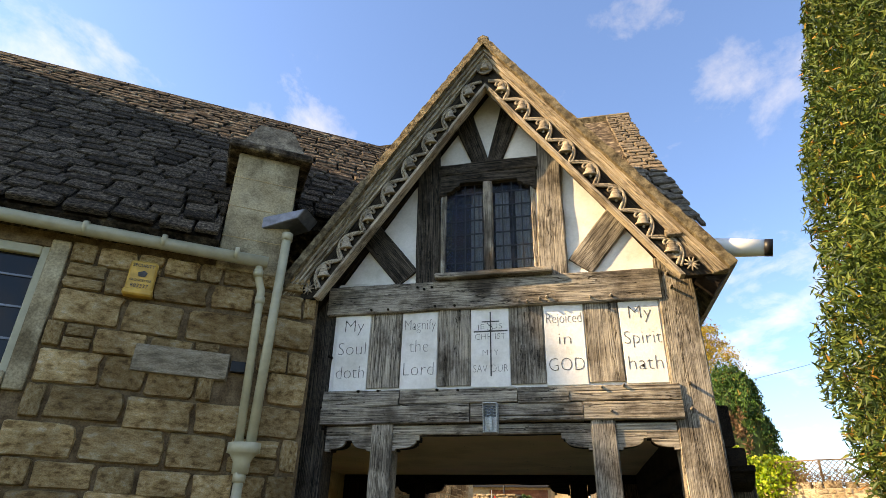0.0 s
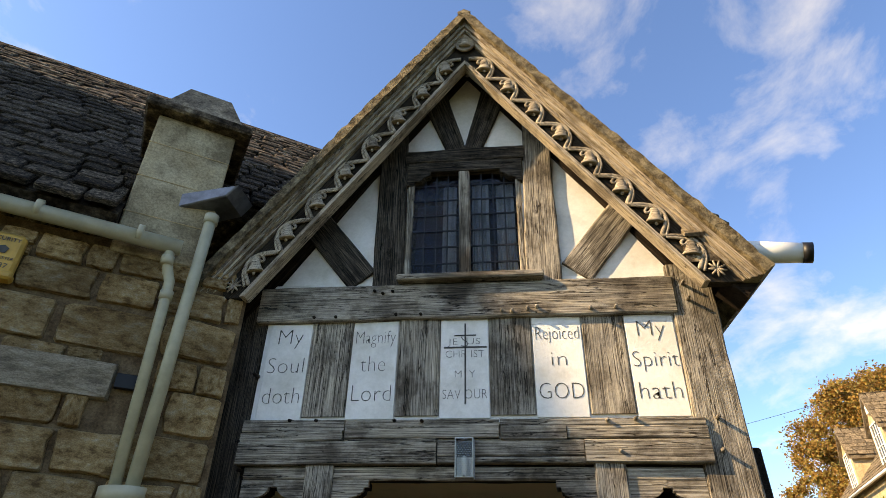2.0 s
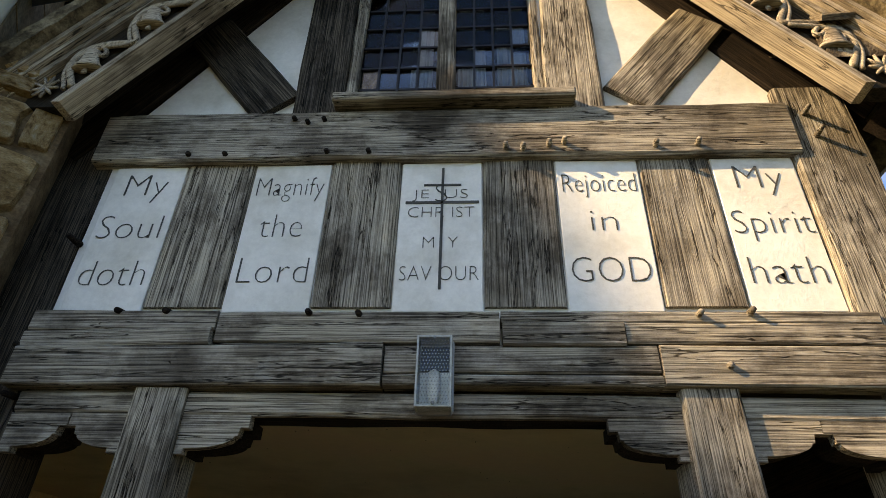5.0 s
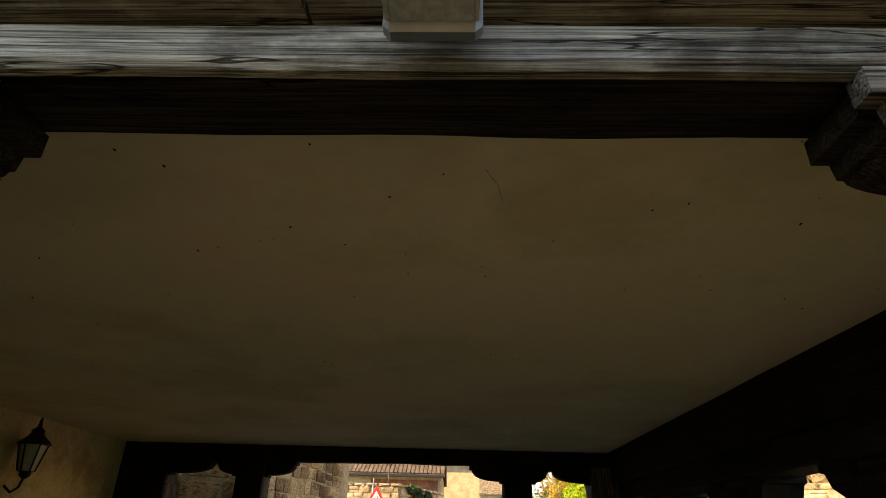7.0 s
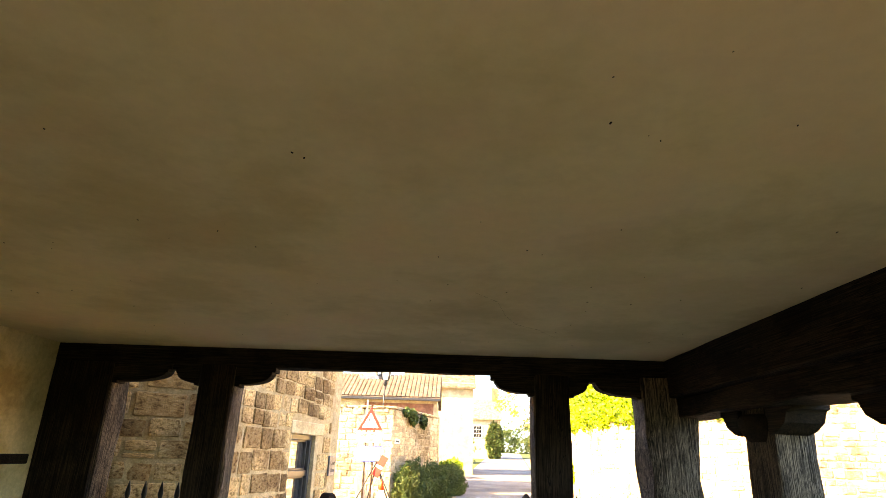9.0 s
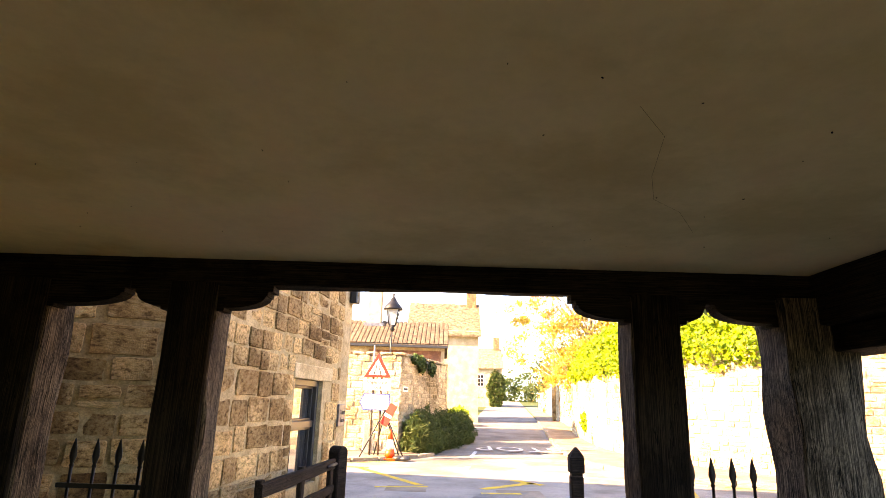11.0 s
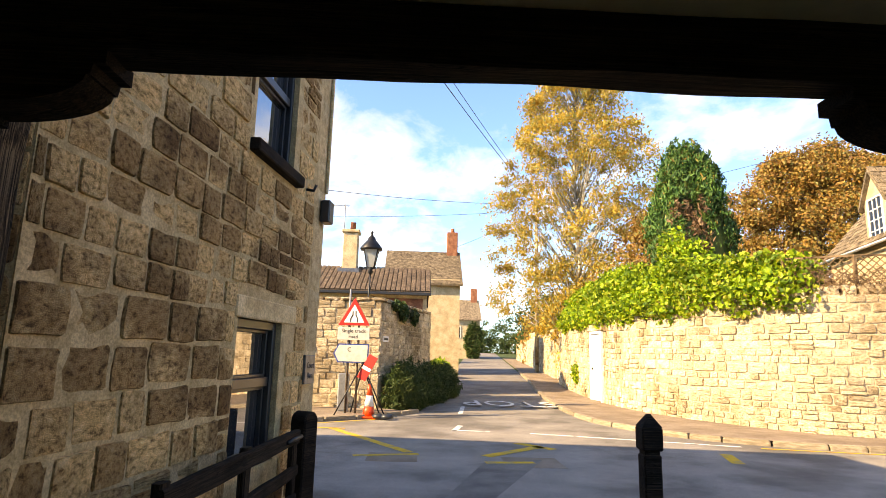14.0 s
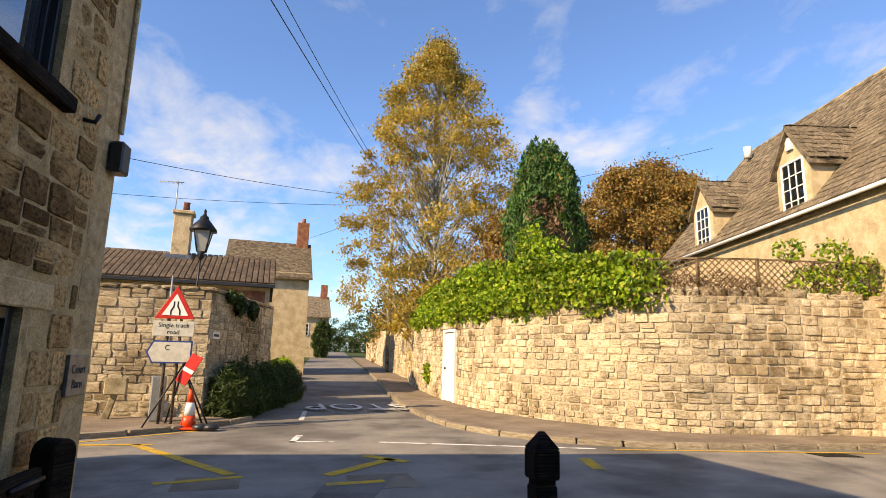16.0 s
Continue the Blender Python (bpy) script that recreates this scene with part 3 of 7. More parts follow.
def slates(o, ux, upv, rows_len, rise, rng, course=0.2, width=(0.18, 0.34), th=0.03, shrink=0.75, side=None):
    """Poses of stone slates in courses on a slope: o is the eave's start, ux along it, upv up the slope."""
    ux, upv = Vector(ux).normalized(), Vector(upv).normalized()
    nrm = ux.cross(upv)
    out, v = [], 0.0
    c = course
    while v < rise:
        u0, u1 = side(v) if side else (0.0, rows_len)
        u = u0 - rng.uniform(0, 0.15)
        while u < u1:
            w = rng.uniform(*width)
            a, b = max(u, u0), min(u + w, u1)
            if b - a > 0.06:
                ln = c * 1.9
                p = Vector(o) + ux * (a + b) / 2 + upv * (v + ln / 2 - rng.uniform(0, 0.03)) + nrm * (0.045 + rng.uniform(0, 0.012))
                m = axes(p, ux, upv, nrm) @ pose(0, 0, 0, -rng.uniform(4.5, 9.0), rng.uniform(-2.0, 2.0), rng.uniform(-1.8, 1.8))
                out.append(m @ Matrix.Diagonal((b - a - 0.02, ln, th * rng.uniform(0.8, 1.3), 1)))
            u += w
        v += c
        c = max(course * 0.55, c * (0.985 if shrink else 1))
    return out


def blob_leaves(name, pts, size, mat, parent, rng, normal_pts=None, label="", shape=1.8, droop=0.0, kind=True):
    """Many small folded leaves round the given places, as one mesh."""
    n = len(pts)
    P = np.array(pts, dtype=float)
    g = np.random.RandomState(rng.randint(0, 99999))
    d1 = g.normal(size=(n, 3))
    if droop:
        d1[:, 2] -= droop
    d1 /= np.linalg.norm(d1, axis=1)[:, None]
    d2 = np.cross(d1, g.normal(size=(n, 3)))
    d2 /= np.linalg.norm(d2, axis=1)[:, None] + 1e-9
    d3 = np.cross(d1, d2)
    s = (size * (0.6 + 0.8 * g.rand(n)))[:, None]
    w = s / shape
    a, b, c, e = P - d1 * s * 0.5, P + d2 * w * 0.5 + d3 * w * 0.15, P + d1 * s * 0.5, P - d2 * w * 0.5 + d3 * w * 0.15
    V = np.stack([a, b, c, e], axis=1).reshape(-1, 3)
    F = [(4 * i, 4 * i + 1, 4 * i + 2, 4 * i + 3) for i in range(n)]
    ob = add_mesh(name, V.tolist(), F, mat, parent, None, label)
    if kind:
        ob["kind"] = "stuff"
    return ob


# ---------------- ground ----------------
def ground_z(x, y):
    if y < 6:
        z = 0.0
    elif y < 13:
        z = 0.12 * (y - 6) / 7
    elif y < 27:
        z = 0.12
    elif y < 110:
        z = 0.12 + 0.027 * (y - 27) * min(1.0, (y - 27) / 12)
    else:
        z = 2.36
    return z


def sheet(name, inside, x0, x1, y0, y1, step, lift, mat, kind="structure", label="", cat=""):
    """A ground surface on a grid, kept where inside(x, y) says so, with its rim turned down."""
    nx, ny = int(round((x1 - x0) / step)), int(round((y1 - y0) / step))
    ids, vs, fs = {}, [], []

    def vid(i, j):
        if (i, j) not in ids:
            ids[(i, j)] = len(vs)
            x, y = x0 + i * step, y0 + j * step
            vs.append((x, y, ground_z(x, y) + lift))
        return ids[(i, j)]
    for i in range(nx):
        for j in range(ny):
            if inside(x0 + (i + 0.5) * step, y0 + (j + 0.5) * step):
                fs.append((vid(i, j), vid(i + 1, j), vid(i + 1, j + 1), vid(i, j + 1)))
    ob = add_mesh(name, vs, fs, mat)
    return tagged(ob, label, cat, "", kind)


# one sheet to the horizon, finer near the walk
gx = [-900, -300, -120, -60] + list(range(-30, 41, 5)) + [60, 120, 300, 900]
gy = [-900, -300, -100, -40, -20, -10, 0, 6, 13, 20, 27, 31, 35, 39, 45, 60, 80, 110, 160, 300, 900]
tagged(add_mesh("ground", [(x, y, ground_z(x, y) - 0.02) for y in gy for x in gx],
                [(j * len(gx) + i, j * len(gx) + i + 1, (j + 1) * len(gx) + i + 1, (j + 1) * len(gx) + i) for j in range(len(gy) - 1) for i in range(len(gx) - 1)], M_GRASS),
       "short grass and earth spreading to the horizon", "ground", "", "structure")

KERB = [(30.0, 19.4), (14.0, 20.0), (10.4, 20.4), (8.2, 20.7), (6.1, 21.1), (4.3, 22.0), (3.15, 23.6), (2.7, 26.0), (3.1, 32.0), (4.6, 45.0), (7.8, 75.0), (11.0, 105.0)]
KERBL = [(-30.0, 21.0), (-8.0, 22.3), (-4.5, 23.6), (-3.1, 24.5), (-2.2, 25.5), (-1.5, 27.0), (-0.8, 33.0), (0.5, 45.0), (3.6, 75.0), (6.8, 105.0)]
WALL = [(30.0, 20.2), (14.0, 21.0), (11.4, 21.4), (8.6, 22.0), (6.9, 22.8), (5.8, 24.4), (4.95, 26.6), (4.62, 30.0), (4.75, 34.0), (5.1, 38.0), (6.3, 45.0), (9.5, 75.0)]


def smooth_line(pts, step=0.25):
    """A rounded line through the plan's corners."""
    out = []
    for i in range(len(pts) - 1):
        p0, p1, p2, p3 = (Vector(pts[min(max(k, 0), len(pts) - 1)]) for k in (i - 1, i, i + 1, i + 2))
        n = max(2, int((p2 - p1).length / step))
        for k in range(n):
            t = k / n
            out.append(0.5 * (2 * p1 + (p2 - p0) * t + (2 * p0 - 5 * p1 + 4 * p2 - p3) * t * t + (3 * p1 - p0 - 3 * p2 + p3) * t ** 3))
    out.append(Vector(pts[-1]))
    return out


KLINE, LLINE, WLINE = smooth_line(KERB), smooth_line(KERBL), smooth_line(WALL)


def ribbon(name, left, right, lift, mat, label, cat, drop=0.0):
    """A strip of ground between two lines of the same number of points."""
    vs, fs = [], []
    for p, q in zip(left, right):
        vs += [(p.x, p.y, ground_z(p.x, p.y) + lift), (q.x, q.y, ground_z(q.x, q.y) + lift)]
    fs = [(2 * i, 2 * i + 1, 2 * i + 3, 2 * i + 2) for i in range(len(left) - 1)]
    return tagged(add_mesh(name, vs, fs, mat), label, cat, "", "structure")


def resample(line, n):
    acc = [0.0]
    for a, b in zip(line, line[1:]):
        acc.append(acc[-1] + (b - a).length)
    out, k = [], 0
    for i in range(n):
        s = acc[-1] * i / (n - 1)
        while k < len(line) - 2 and acc[k + 1] < s:
            k += 1
        t = (s - acc[k]) / max(1e-6, acc[k + 1] - acc[k])
        out.append(line[k].lerp(line[k + 1], t))
    return out


def cut_y(line, y):
    return next((p.x for p in line if p.y >= y), line[-1].x)


# carriageway: the cross street and the lane
cross = sheet("road", lambda x, y: True, -30, 30, 15.9, 27.0, 0.5, 0.0, M_ASPH, "structure", "grey asphalt street with worn painted markings", "road")
lane_l, lane_r = resample([p for p in LLINE if p.y > 26.5], 60), resample([p for p in KLINE if p.y > 26.5], 60)
ribbon("lane", lane_l, lane_r, 0.004, M_ASPH, "narrow grey asphalt lane rising between stone walls", "road")
wl_ = resample([p for p in WLINE if p.y < 74.0], 200)
kl_ = resample([p for p in KLINE if p.y < 74.0], 200)
ribbon("pavement", kl_, wl_, 0.10, M_PAVE, "brown worn asphalt pavement below the stone wall", "pavement")
left_back = [Vector((-30, 30)), Vector((-8, 26.6)), Vector((-4.6, 26.6)), Vector((-2.6, 26.6))]
ribbon("pavement", resample([p for p in LLINE if p.y < 25.8], 40), resample(left_back, 40), 0.10, M_PAVE, "grey asphalt pavement at the lane corner", "pavement")
sheet("pavement", lambda x, y: True, -3.0, 24, 12.2, 16.0, 0.5, 0.03, M_PAVE, "structure", "asphalt pavement outside the timber gatehouse", "pavement")
sheet("path", lambda x, y: True, -2.6, 1.2, -12, 12.2, 0.4, 0.0, M_FLAG, "structure", "worn pale flagstone path through the gatehouse", "path")


def kerbing(name, line, lift, label, far=48.0):
    """Kerb stones as single pieces along a line."""
    top = tagged(new(name), label, "kerb", "", "structure")
    rng = random.Random(11)
    me = stone_meshes("kerb_stone_piece", M_KERB, 4, 0.03, 8, 0.92, 0.1)
    pts = resample([p for p in line if p.y < far and -14 < p.x < 16], 500)
    ms, s, i = [], 0.0, 0
    while i < len(pts) - 2:
        want, j, d = rng.uniform(0.55, 0.95), i, 0.0
        while j < len(pts) - 2 and d < want:
            d += (pts[j + 1] - pts[j]).length
            j += 1
        p, t = (pts[i] + pts[j]) / 2, (pts[j] - pts[i])
        a = axes((p.x, p.y, ground_z(p.x, p.y) + lift), (t.x, t.y, 0), (-t.y, t.x, 0), (0, 0, 1))
        ms.append(a @ Matrix.Diagonal((t.length - 0.015, 0.16, 0.16, 1)))
        i = j
    lay("kerb_stone", top, me, ms, (0, 20, 0), 200)


kerbing("kerb", KLINE, 0.115, "worn limestone kerb curving round the corner")
kerbing("kerb", LLINE, 0.105, "worn limestone kerb at the lane mouth", 27.0)


def mark(name, pts, mat, label, lift=0.006):
    zs = [(x, y, ground_z(x, y) + lift) for x, y in pts]
    ob = add_mesh(name, zs, [tuple(range(len(zs)))], mat)
    return tagged(ob, label, "road marking", "", "structure")


def stripe(name, a, b, w, mat, label):
    a, b = Vector(a), Vector(b)
    d = (b - a).normalized()
    n = Vector((-d.y, d.x)) * w / 2
    return mark(name, [a - n, b - n, b + n, a + n], mat, label)


M_PATCH = speckled("dark_asphalt", [(0.3, (0.115, 0.105, 0.094)), (0.5, (0.16, 0.147, 0.131)), (0.75, (0.20, 0.184, 0.165))], 1.5, 90, 0.9, 0.5, 0.008, 0.05)
mark("road_patch", [(-1.34, 16.98), (-0.79, 16.99), (0.3, 19.54), (-0.64, 19.22)], M_PATCH, "darker patch of newer asphalt in the street", 0.003)
mark("road_patch", [(-1.57, 25.68), (0.19, 26.49), (0.19, 27.16), (-1.64, 26.38)], M_PATCH, "dark grey strip across the lane mouth", 0.003)
YL, WL_ = "worn yellow painted road line", "worn white painted road line"
stripe("yellow_line", (-0.55, 19.75), (0.55, 20.85), 0.20, M_YEL, YL)
stripe("yellow_line", (0.72, 20.55), (0.18, 21.2), 0.2, M_YEL, YL)
stripe("yellow_line", (-0.62, 19.2), (0.12, 19.28), 0.16, M_YEL, YL)
stripe("yellow_line", (-3.4, 22.85), (-1.75, 20.0), 0.17, M_YEL, YL)
stripe("yellow_line", (-4.3, 22.9), (-3.1, 22.8), 0.14, M_YEL, YL)
stripe("yellow_line", (-2.6, 19.6), (-1.6, 19.85), 0.14, M_YEL, YL)
stripe("yellow_line", (3.62, 20.4), (3.35, 19.5), 0.2, M_YEL, YL)
stripe("yellow_line", (4.7, 21.15), (9.6, 20.0), 0.10, M_YEL, YL)
stripe("yellow_line", (-5.2, 22.6), (-2.6, 24.55), 0.10, M_YEL, YL)
stripe("white_line", (-0.9, 22.85), (-0.1, 22.75), 0.13, M_WLINE, WL_)
stripe("white_line", (-0.85, 22.8), (-0.65, 23.7), 0.13, M_WLINE, WL_)
stripe("white_line", (0.7, 22.6), (4.4, 21.3), 0.12, M_WLINE, WL_)
stripe("white_line", (-0.45, 26.4), (-0.2, 28.6), 0.12, M_WLINE, WL_)
stop = writing("road_lettering", "STOP", 1.6, M_WLINE, None, Matrix.Translation((1.45, 30.7, ground_z(1.3, 29.3) + 0.03)) @ pose(0, 0, 0, 0.8, 0, 178) @ Matrix.Diagonal((0.82, 2.1, 1, 1)))
tagged(stop, "worn white painted word on the lane", "road marking", "", "structure")
for cx, cy, r in ((-2.0, 19.55, 0.38), (0.1, 19.3, 0.42)):
    h = thing("manhole_cover", "square iron manhole cover set in the street", "manhole")
    boxed("lid", (cx - r, cy - r, 0.110), (cx + r, cy + r, 0.1225), M_PAVE, h)
g = thing("drain_grate", "black iron drain grate beside the kerb", "drain")
for k in range(9):
    boxed("bar", (8.1 + k * 0.08, 19.85 - k * 0.02, 0.118), (8.13 + k * 0.08, 20.25 - k * 0.02, 0.135), M_BLACK, g)

# ---------------- gatehouse: timber front ----------------
FY = 5.37
front = tagged(new("wall_front_gable"), "weathered oak timber frame with white plaster panels", "wall", "", "structure")
boxed("plaster_backing", (-2.34, FY + 0.012, 2.5), (1.05, FY + 0.2, 3.9), M_PLASTER, front)
for shape in ([(-2.35, 3.8), (-1.2, 3.8), (-1.2, 5.566)], [(-0.25, 3.8), (1.0, 3.8), (-0.25, 5.686)], [(-1.2, 5.14), (-0.25, 5.14), (-0.25, 5.686), (-0.69, 6.35), (-1.2, 5.566)]):
    slab("plaster_gable", shape, 0.12, M_PLASTER, front, axes((0, FY + 0.015, 0), (1, 0, 0), (0, 0, 1), (0, -1, 0)))
F = FY - 0.02
# lettered panels
PAN = [(-2.30, -1.95), (-1.608, -1.245), (-0.905, -0.535), (-0.197, 0.172), (0.503, 0.862)]
for a, b in PAN:
    boxed("plaster_panel", (a, FY - 0.004, 2.757), (b, FY + 0.02, 3.535), M_PLASTER, front, 0.004)
TXT = [[("My", 0.19, 0.57, 0.20), ("Soul", 0.19, 0.33, 0.29), ("doth", 0.19, 0.09, 0.29)], [("Magnify", 0.16, 0.56, 0.315), ("the", 0.19, 0.33, 0.19), ("Lord", 0.19, 0.10, 0.30)],
       [("JE  US", 0.075, 0.535, 0.25), ("S", 0.15, 0.515, 0.055), ("CHR IST", 0.085, 0.43, 0.295), ("M  Y", 0.085, 0.27, 0.15), ("SAV OUR", 0.105, 0.11, 0.33)],
       [("Rejoiced", 0.155, 0.56, 0.325), ("in", 0.17, 0.35, 0.11), ("GOD", 0.18, 0.10, 0.32)], [("My", 0.19, 0.57, 0.20), ("Spirit", 0.18, 0.33, 0.325), ("hath", 0.19, 0.09, 0.29)]]
for (a, b), lines in zip(PAN, TXT):
    for word, size, dz, wide in lines:
        writing("lettering", word, size, M_INK, front, axes(((a + b) / 2, FY - 0.006, 2.79 + dz), (1, 0, 0), (0, 0, 1), (0, -1, 0)), 1.0, 0.0, "CENTER", wide)
cxp = -0.715
for lo, hi in (((cxp - 0.006, 2.86), (cxp + 0.006, 3.50)), ((cxp - 0.165, 3.295), (cxp + 0.165, 3.308)), ((cxp - 0.085, 3.395), (cxp + 0.085, 3.405))):
    boxed("cross_bar", (lo[0], FY - 0.0085, lo[1]), (hi[0], FY - 0.003, hi[1]), M_INK, front)
# studs between the panels
for k, (a, b) in enumerate(((-1.945, -1.613), (-1.24, -0.91), (-0.53, -0.202), (0.177, 0.498))):
    timber("stud", ((a + b) / 2, F + 0.012, 2.78), ((a + b) / 2, F + 0.012, 3.55), b - a, 0.1, M_OAK, front, wob=0.004, seed=k)
# middle rail and lower bressumer, built of several planks
timber("rail", (-2.42, F - 0.03, 3.695), (0.9, F - 0.03, 3.69), 0.31, 0.2, M_OAK, front, wob=0.01)
for k, (xa, za, xb, zb, w_, fr_) in enumerate((
        (-2.36, 2.705, -1.592, 2.702, 0.084, 0.030), (-2.36, 2.618, -1.60, 2.634, 0.072, 0.040), (-1.588, 2.678, -0.475, 2.676, 0.128, 0.022),
        (-0.47, 2.718, 0.93, 2.714, 0.050, 0.026), (-0.465, 2.640, -0.012, 2.638, 0.094, 0.046), (-2.36, 2.508, -0.915, 2.514, 0.158, 0.050),
        (-1.56, 2.602, -0.92, 2.605, 0.014, 0.020), (-0.908, 2.540, 0.098, 2.542, 0.108, 0.036), (-0.908, 2.458, 0.098, 2.459, 0.040, 0.044),
        (-0.006, 2.645, 0.93, 2.640, 0.084, 0.040), (0.104, 2.517, 0.93, 2.512, 0.152, 0.052))):
    timber("bressumer_plank", (xa, F - fr_, za), (xb, F - fr_ - 0.003, zb), w_, 0.10, M_OAK, front, wob=0.006, cham=0.007, seed=4 + k)
# near-black backing stands in for the shade between the planks
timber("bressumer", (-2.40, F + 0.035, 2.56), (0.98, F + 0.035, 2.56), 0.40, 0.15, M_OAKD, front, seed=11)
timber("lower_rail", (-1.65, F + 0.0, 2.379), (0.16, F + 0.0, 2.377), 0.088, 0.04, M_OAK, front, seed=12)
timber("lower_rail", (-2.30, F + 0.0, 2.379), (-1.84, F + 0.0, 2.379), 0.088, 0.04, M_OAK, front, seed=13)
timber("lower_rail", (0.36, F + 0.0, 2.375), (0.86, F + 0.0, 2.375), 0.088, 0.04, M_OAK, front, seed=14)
# dark beam behind the thin rail: the unlit underside is in its colour
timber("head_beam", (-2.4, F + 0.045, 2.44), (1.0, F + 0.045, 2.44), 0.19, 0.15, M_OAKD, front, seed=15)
# posts
timber("post", (-1.75, F - 0.03, 0.0), (-1.742, F - 0.03, 2.428), 0.20, 0.22, M_OAK, front, wob=0.014, seed=20)
timber("post", (0.26, F - 0.03, 0.0), (0.262, F - 0.03, 2.438), 0.205, 0.22, M_OAK, front, wob=0.014, seed=21)
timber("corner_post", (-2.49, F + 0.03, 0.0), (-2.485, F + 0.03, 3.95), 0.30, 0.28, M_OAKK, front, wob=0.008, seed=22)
timber("corner_post", (1.02, F - 0.01, 0.0), (1.045, F - 0.01, 3.95), 0.33, 0.30, M_OAK, front, wob=0.02, seed=23)


def bracket(x, z, w, h, side, parent, y, th, mat, out=-1):
    """A cusped curved bracket under a beam, springing from a post at x towards side."""
    pts = [(0, 0), (w, 0), (w, -0.045), (w - 0.03, -0.045), (w - 0.035, -0.075)]
    for k in range(8):
        an = math.pi / 2 * k / 7
        pts.append((0.045 + (w - 0.09) * math.cos(an) * 1.0, -0.075 - (h - 0.115) * math.sin(an)))
    pts += [(0.045, -h + 0.02), (0.0, -h + 0.02)]
    return slab("bracket", [(p * side, q) for p, q in pts], th, mat, parent, axes((x, y, z), (1, 0, 0), (0, 0, 1), (0, -1, 0)))


# pale face in front, darkened layer behind for the bracket's unlit underside
for x, s in ((-1.655, 1), (0.165, -1)):
    bracket(x, 2.335, 0.27, 0.16, s, front, F + 0.0, 0.04, M_OAK)
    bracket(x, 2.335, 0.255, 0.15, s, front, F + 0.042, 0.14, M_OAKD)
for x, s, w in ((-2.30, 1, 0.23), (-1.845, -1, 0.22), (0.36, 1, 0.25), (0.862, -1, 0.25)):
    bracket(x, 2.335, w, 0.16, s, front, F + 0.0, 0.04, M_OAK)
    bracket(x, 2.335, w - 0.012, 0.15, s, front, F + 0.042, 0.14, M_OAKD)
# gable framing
# left and upper timbers use the oak darkened for shade, right ones plain oak
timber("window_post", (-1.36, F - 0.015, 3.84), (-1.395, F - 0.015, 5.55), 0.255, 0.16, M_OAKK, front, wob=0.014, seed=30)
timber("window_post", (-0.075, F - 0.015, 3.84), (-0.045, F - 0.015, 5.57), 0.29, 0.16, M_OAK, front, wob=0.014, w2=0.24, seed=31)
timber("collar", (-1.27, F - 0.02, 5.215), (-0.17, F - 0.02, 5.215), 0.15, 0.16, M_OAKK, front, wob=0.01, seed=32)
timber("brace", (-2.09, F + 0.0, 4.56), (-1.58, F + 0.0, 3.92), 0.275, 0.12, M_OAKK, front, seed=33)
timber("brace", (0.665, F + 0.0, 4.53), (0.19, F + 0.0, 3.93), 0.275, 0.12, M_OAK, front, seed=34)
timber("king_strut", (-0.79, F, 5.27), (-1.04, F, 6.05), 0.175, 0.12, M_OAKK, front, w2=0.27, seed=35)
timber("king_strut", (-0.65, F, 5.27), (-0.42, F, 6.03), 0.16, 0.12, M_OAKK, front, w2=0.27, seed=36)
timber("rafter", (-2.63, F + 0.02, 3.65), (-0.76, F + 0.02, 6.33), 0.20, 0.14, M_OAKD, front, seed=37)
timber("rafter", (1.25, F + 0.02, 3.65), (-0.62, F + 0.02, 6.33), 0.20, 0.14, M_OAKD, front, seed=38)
# pegs: dark oak stands in for shade on the left, plain oak right
rngp = random.Random(3)
for x, z in ((-1.93, 3.57), (-1.75, 3.57), (-1.26, 3.575), (-1.06, 3.575), (-0.42, 3.585), (-0.34, 3.57), (-0.22, 3.59), (-0.15, 3.61), (0.26, 3.58), (0.45, 3.585), (-1.45, 3.8), (-1.38, 3.77), (-1.3, 3.79),
             (-2.0, 2.745), (-1.8, 2.745), (-1.22, 2.735), (-1.02, 2.735), (0.28, 2.73), (0.47, 2.735), (0.34, 2.52), (-1.72, 2.52), (1.0, 3.64), (0.98, 3.78), (1.02, 2.74), (1.0, 2.52), (-2.34, 3.1), (-2.36, 2.6), (-2.32, 2.4)):
    out_ = 0.03 if x > -0.5 else 0.01
    tube("peg", [(x, F + 0.03, z), (x - 0.006, F - 0.04 - out_, z - 0.012 * rngp.random())], 0.016, M_OAKD if x < -0.5 else M_OAK, front, 6, r2=0.012)

# leaded window in the gable
win = tagged(new("window_1"), "small two-light leaded oak window with drawn grey curtains", "window", "", "structure")
boxed("window_sill", (-1.27, F - 0.10, 3.855), (-0.08, F + 0.1, 3.91), M_OAK, win, 0.01)
timber("window_frame", (-1.215, F + 0.005, 3.91), (-1.215, F + 0.005, 5.14), 0.055, 0.1, M_OAK, win, seed=40)
timber("window_frame", (-0.235, F + 0.005, 3.91), (-0.235, F + 0.005, 5.14), 0.05, 0.1, M_OAK, win, seed=41)
timber("mullion", (-0.715, F - 0.01, 3.91), (-0.725, F - 0.01, 5.02), 0.095, 0.1, M_OAK, win, seed=42)
slab("window_head", [(-1.25, 5.14), (-1.25, 4.88), (-1.195, 4.88), (-1.175, 4.915), (-1.12, 4.93), (-1.075, 4.975), (-1.04, 4.985), (-1.03, 5.025), (-0.40, 5.025), (-0.39, 4.985), (-0.355, 4.975), (-0.31, 4.93), (-0.255, 4.915), (-0.235, 4.88), (-0.19, 4.88), (-0.19, 5.14)], 0.1, M_OAKK, win,
     axes((0, F - 0.012, 0), (1, 0, 0), (0, 0, 1), (0, -1, 0)), bevel=0.006)
rngw = random.Random(12)
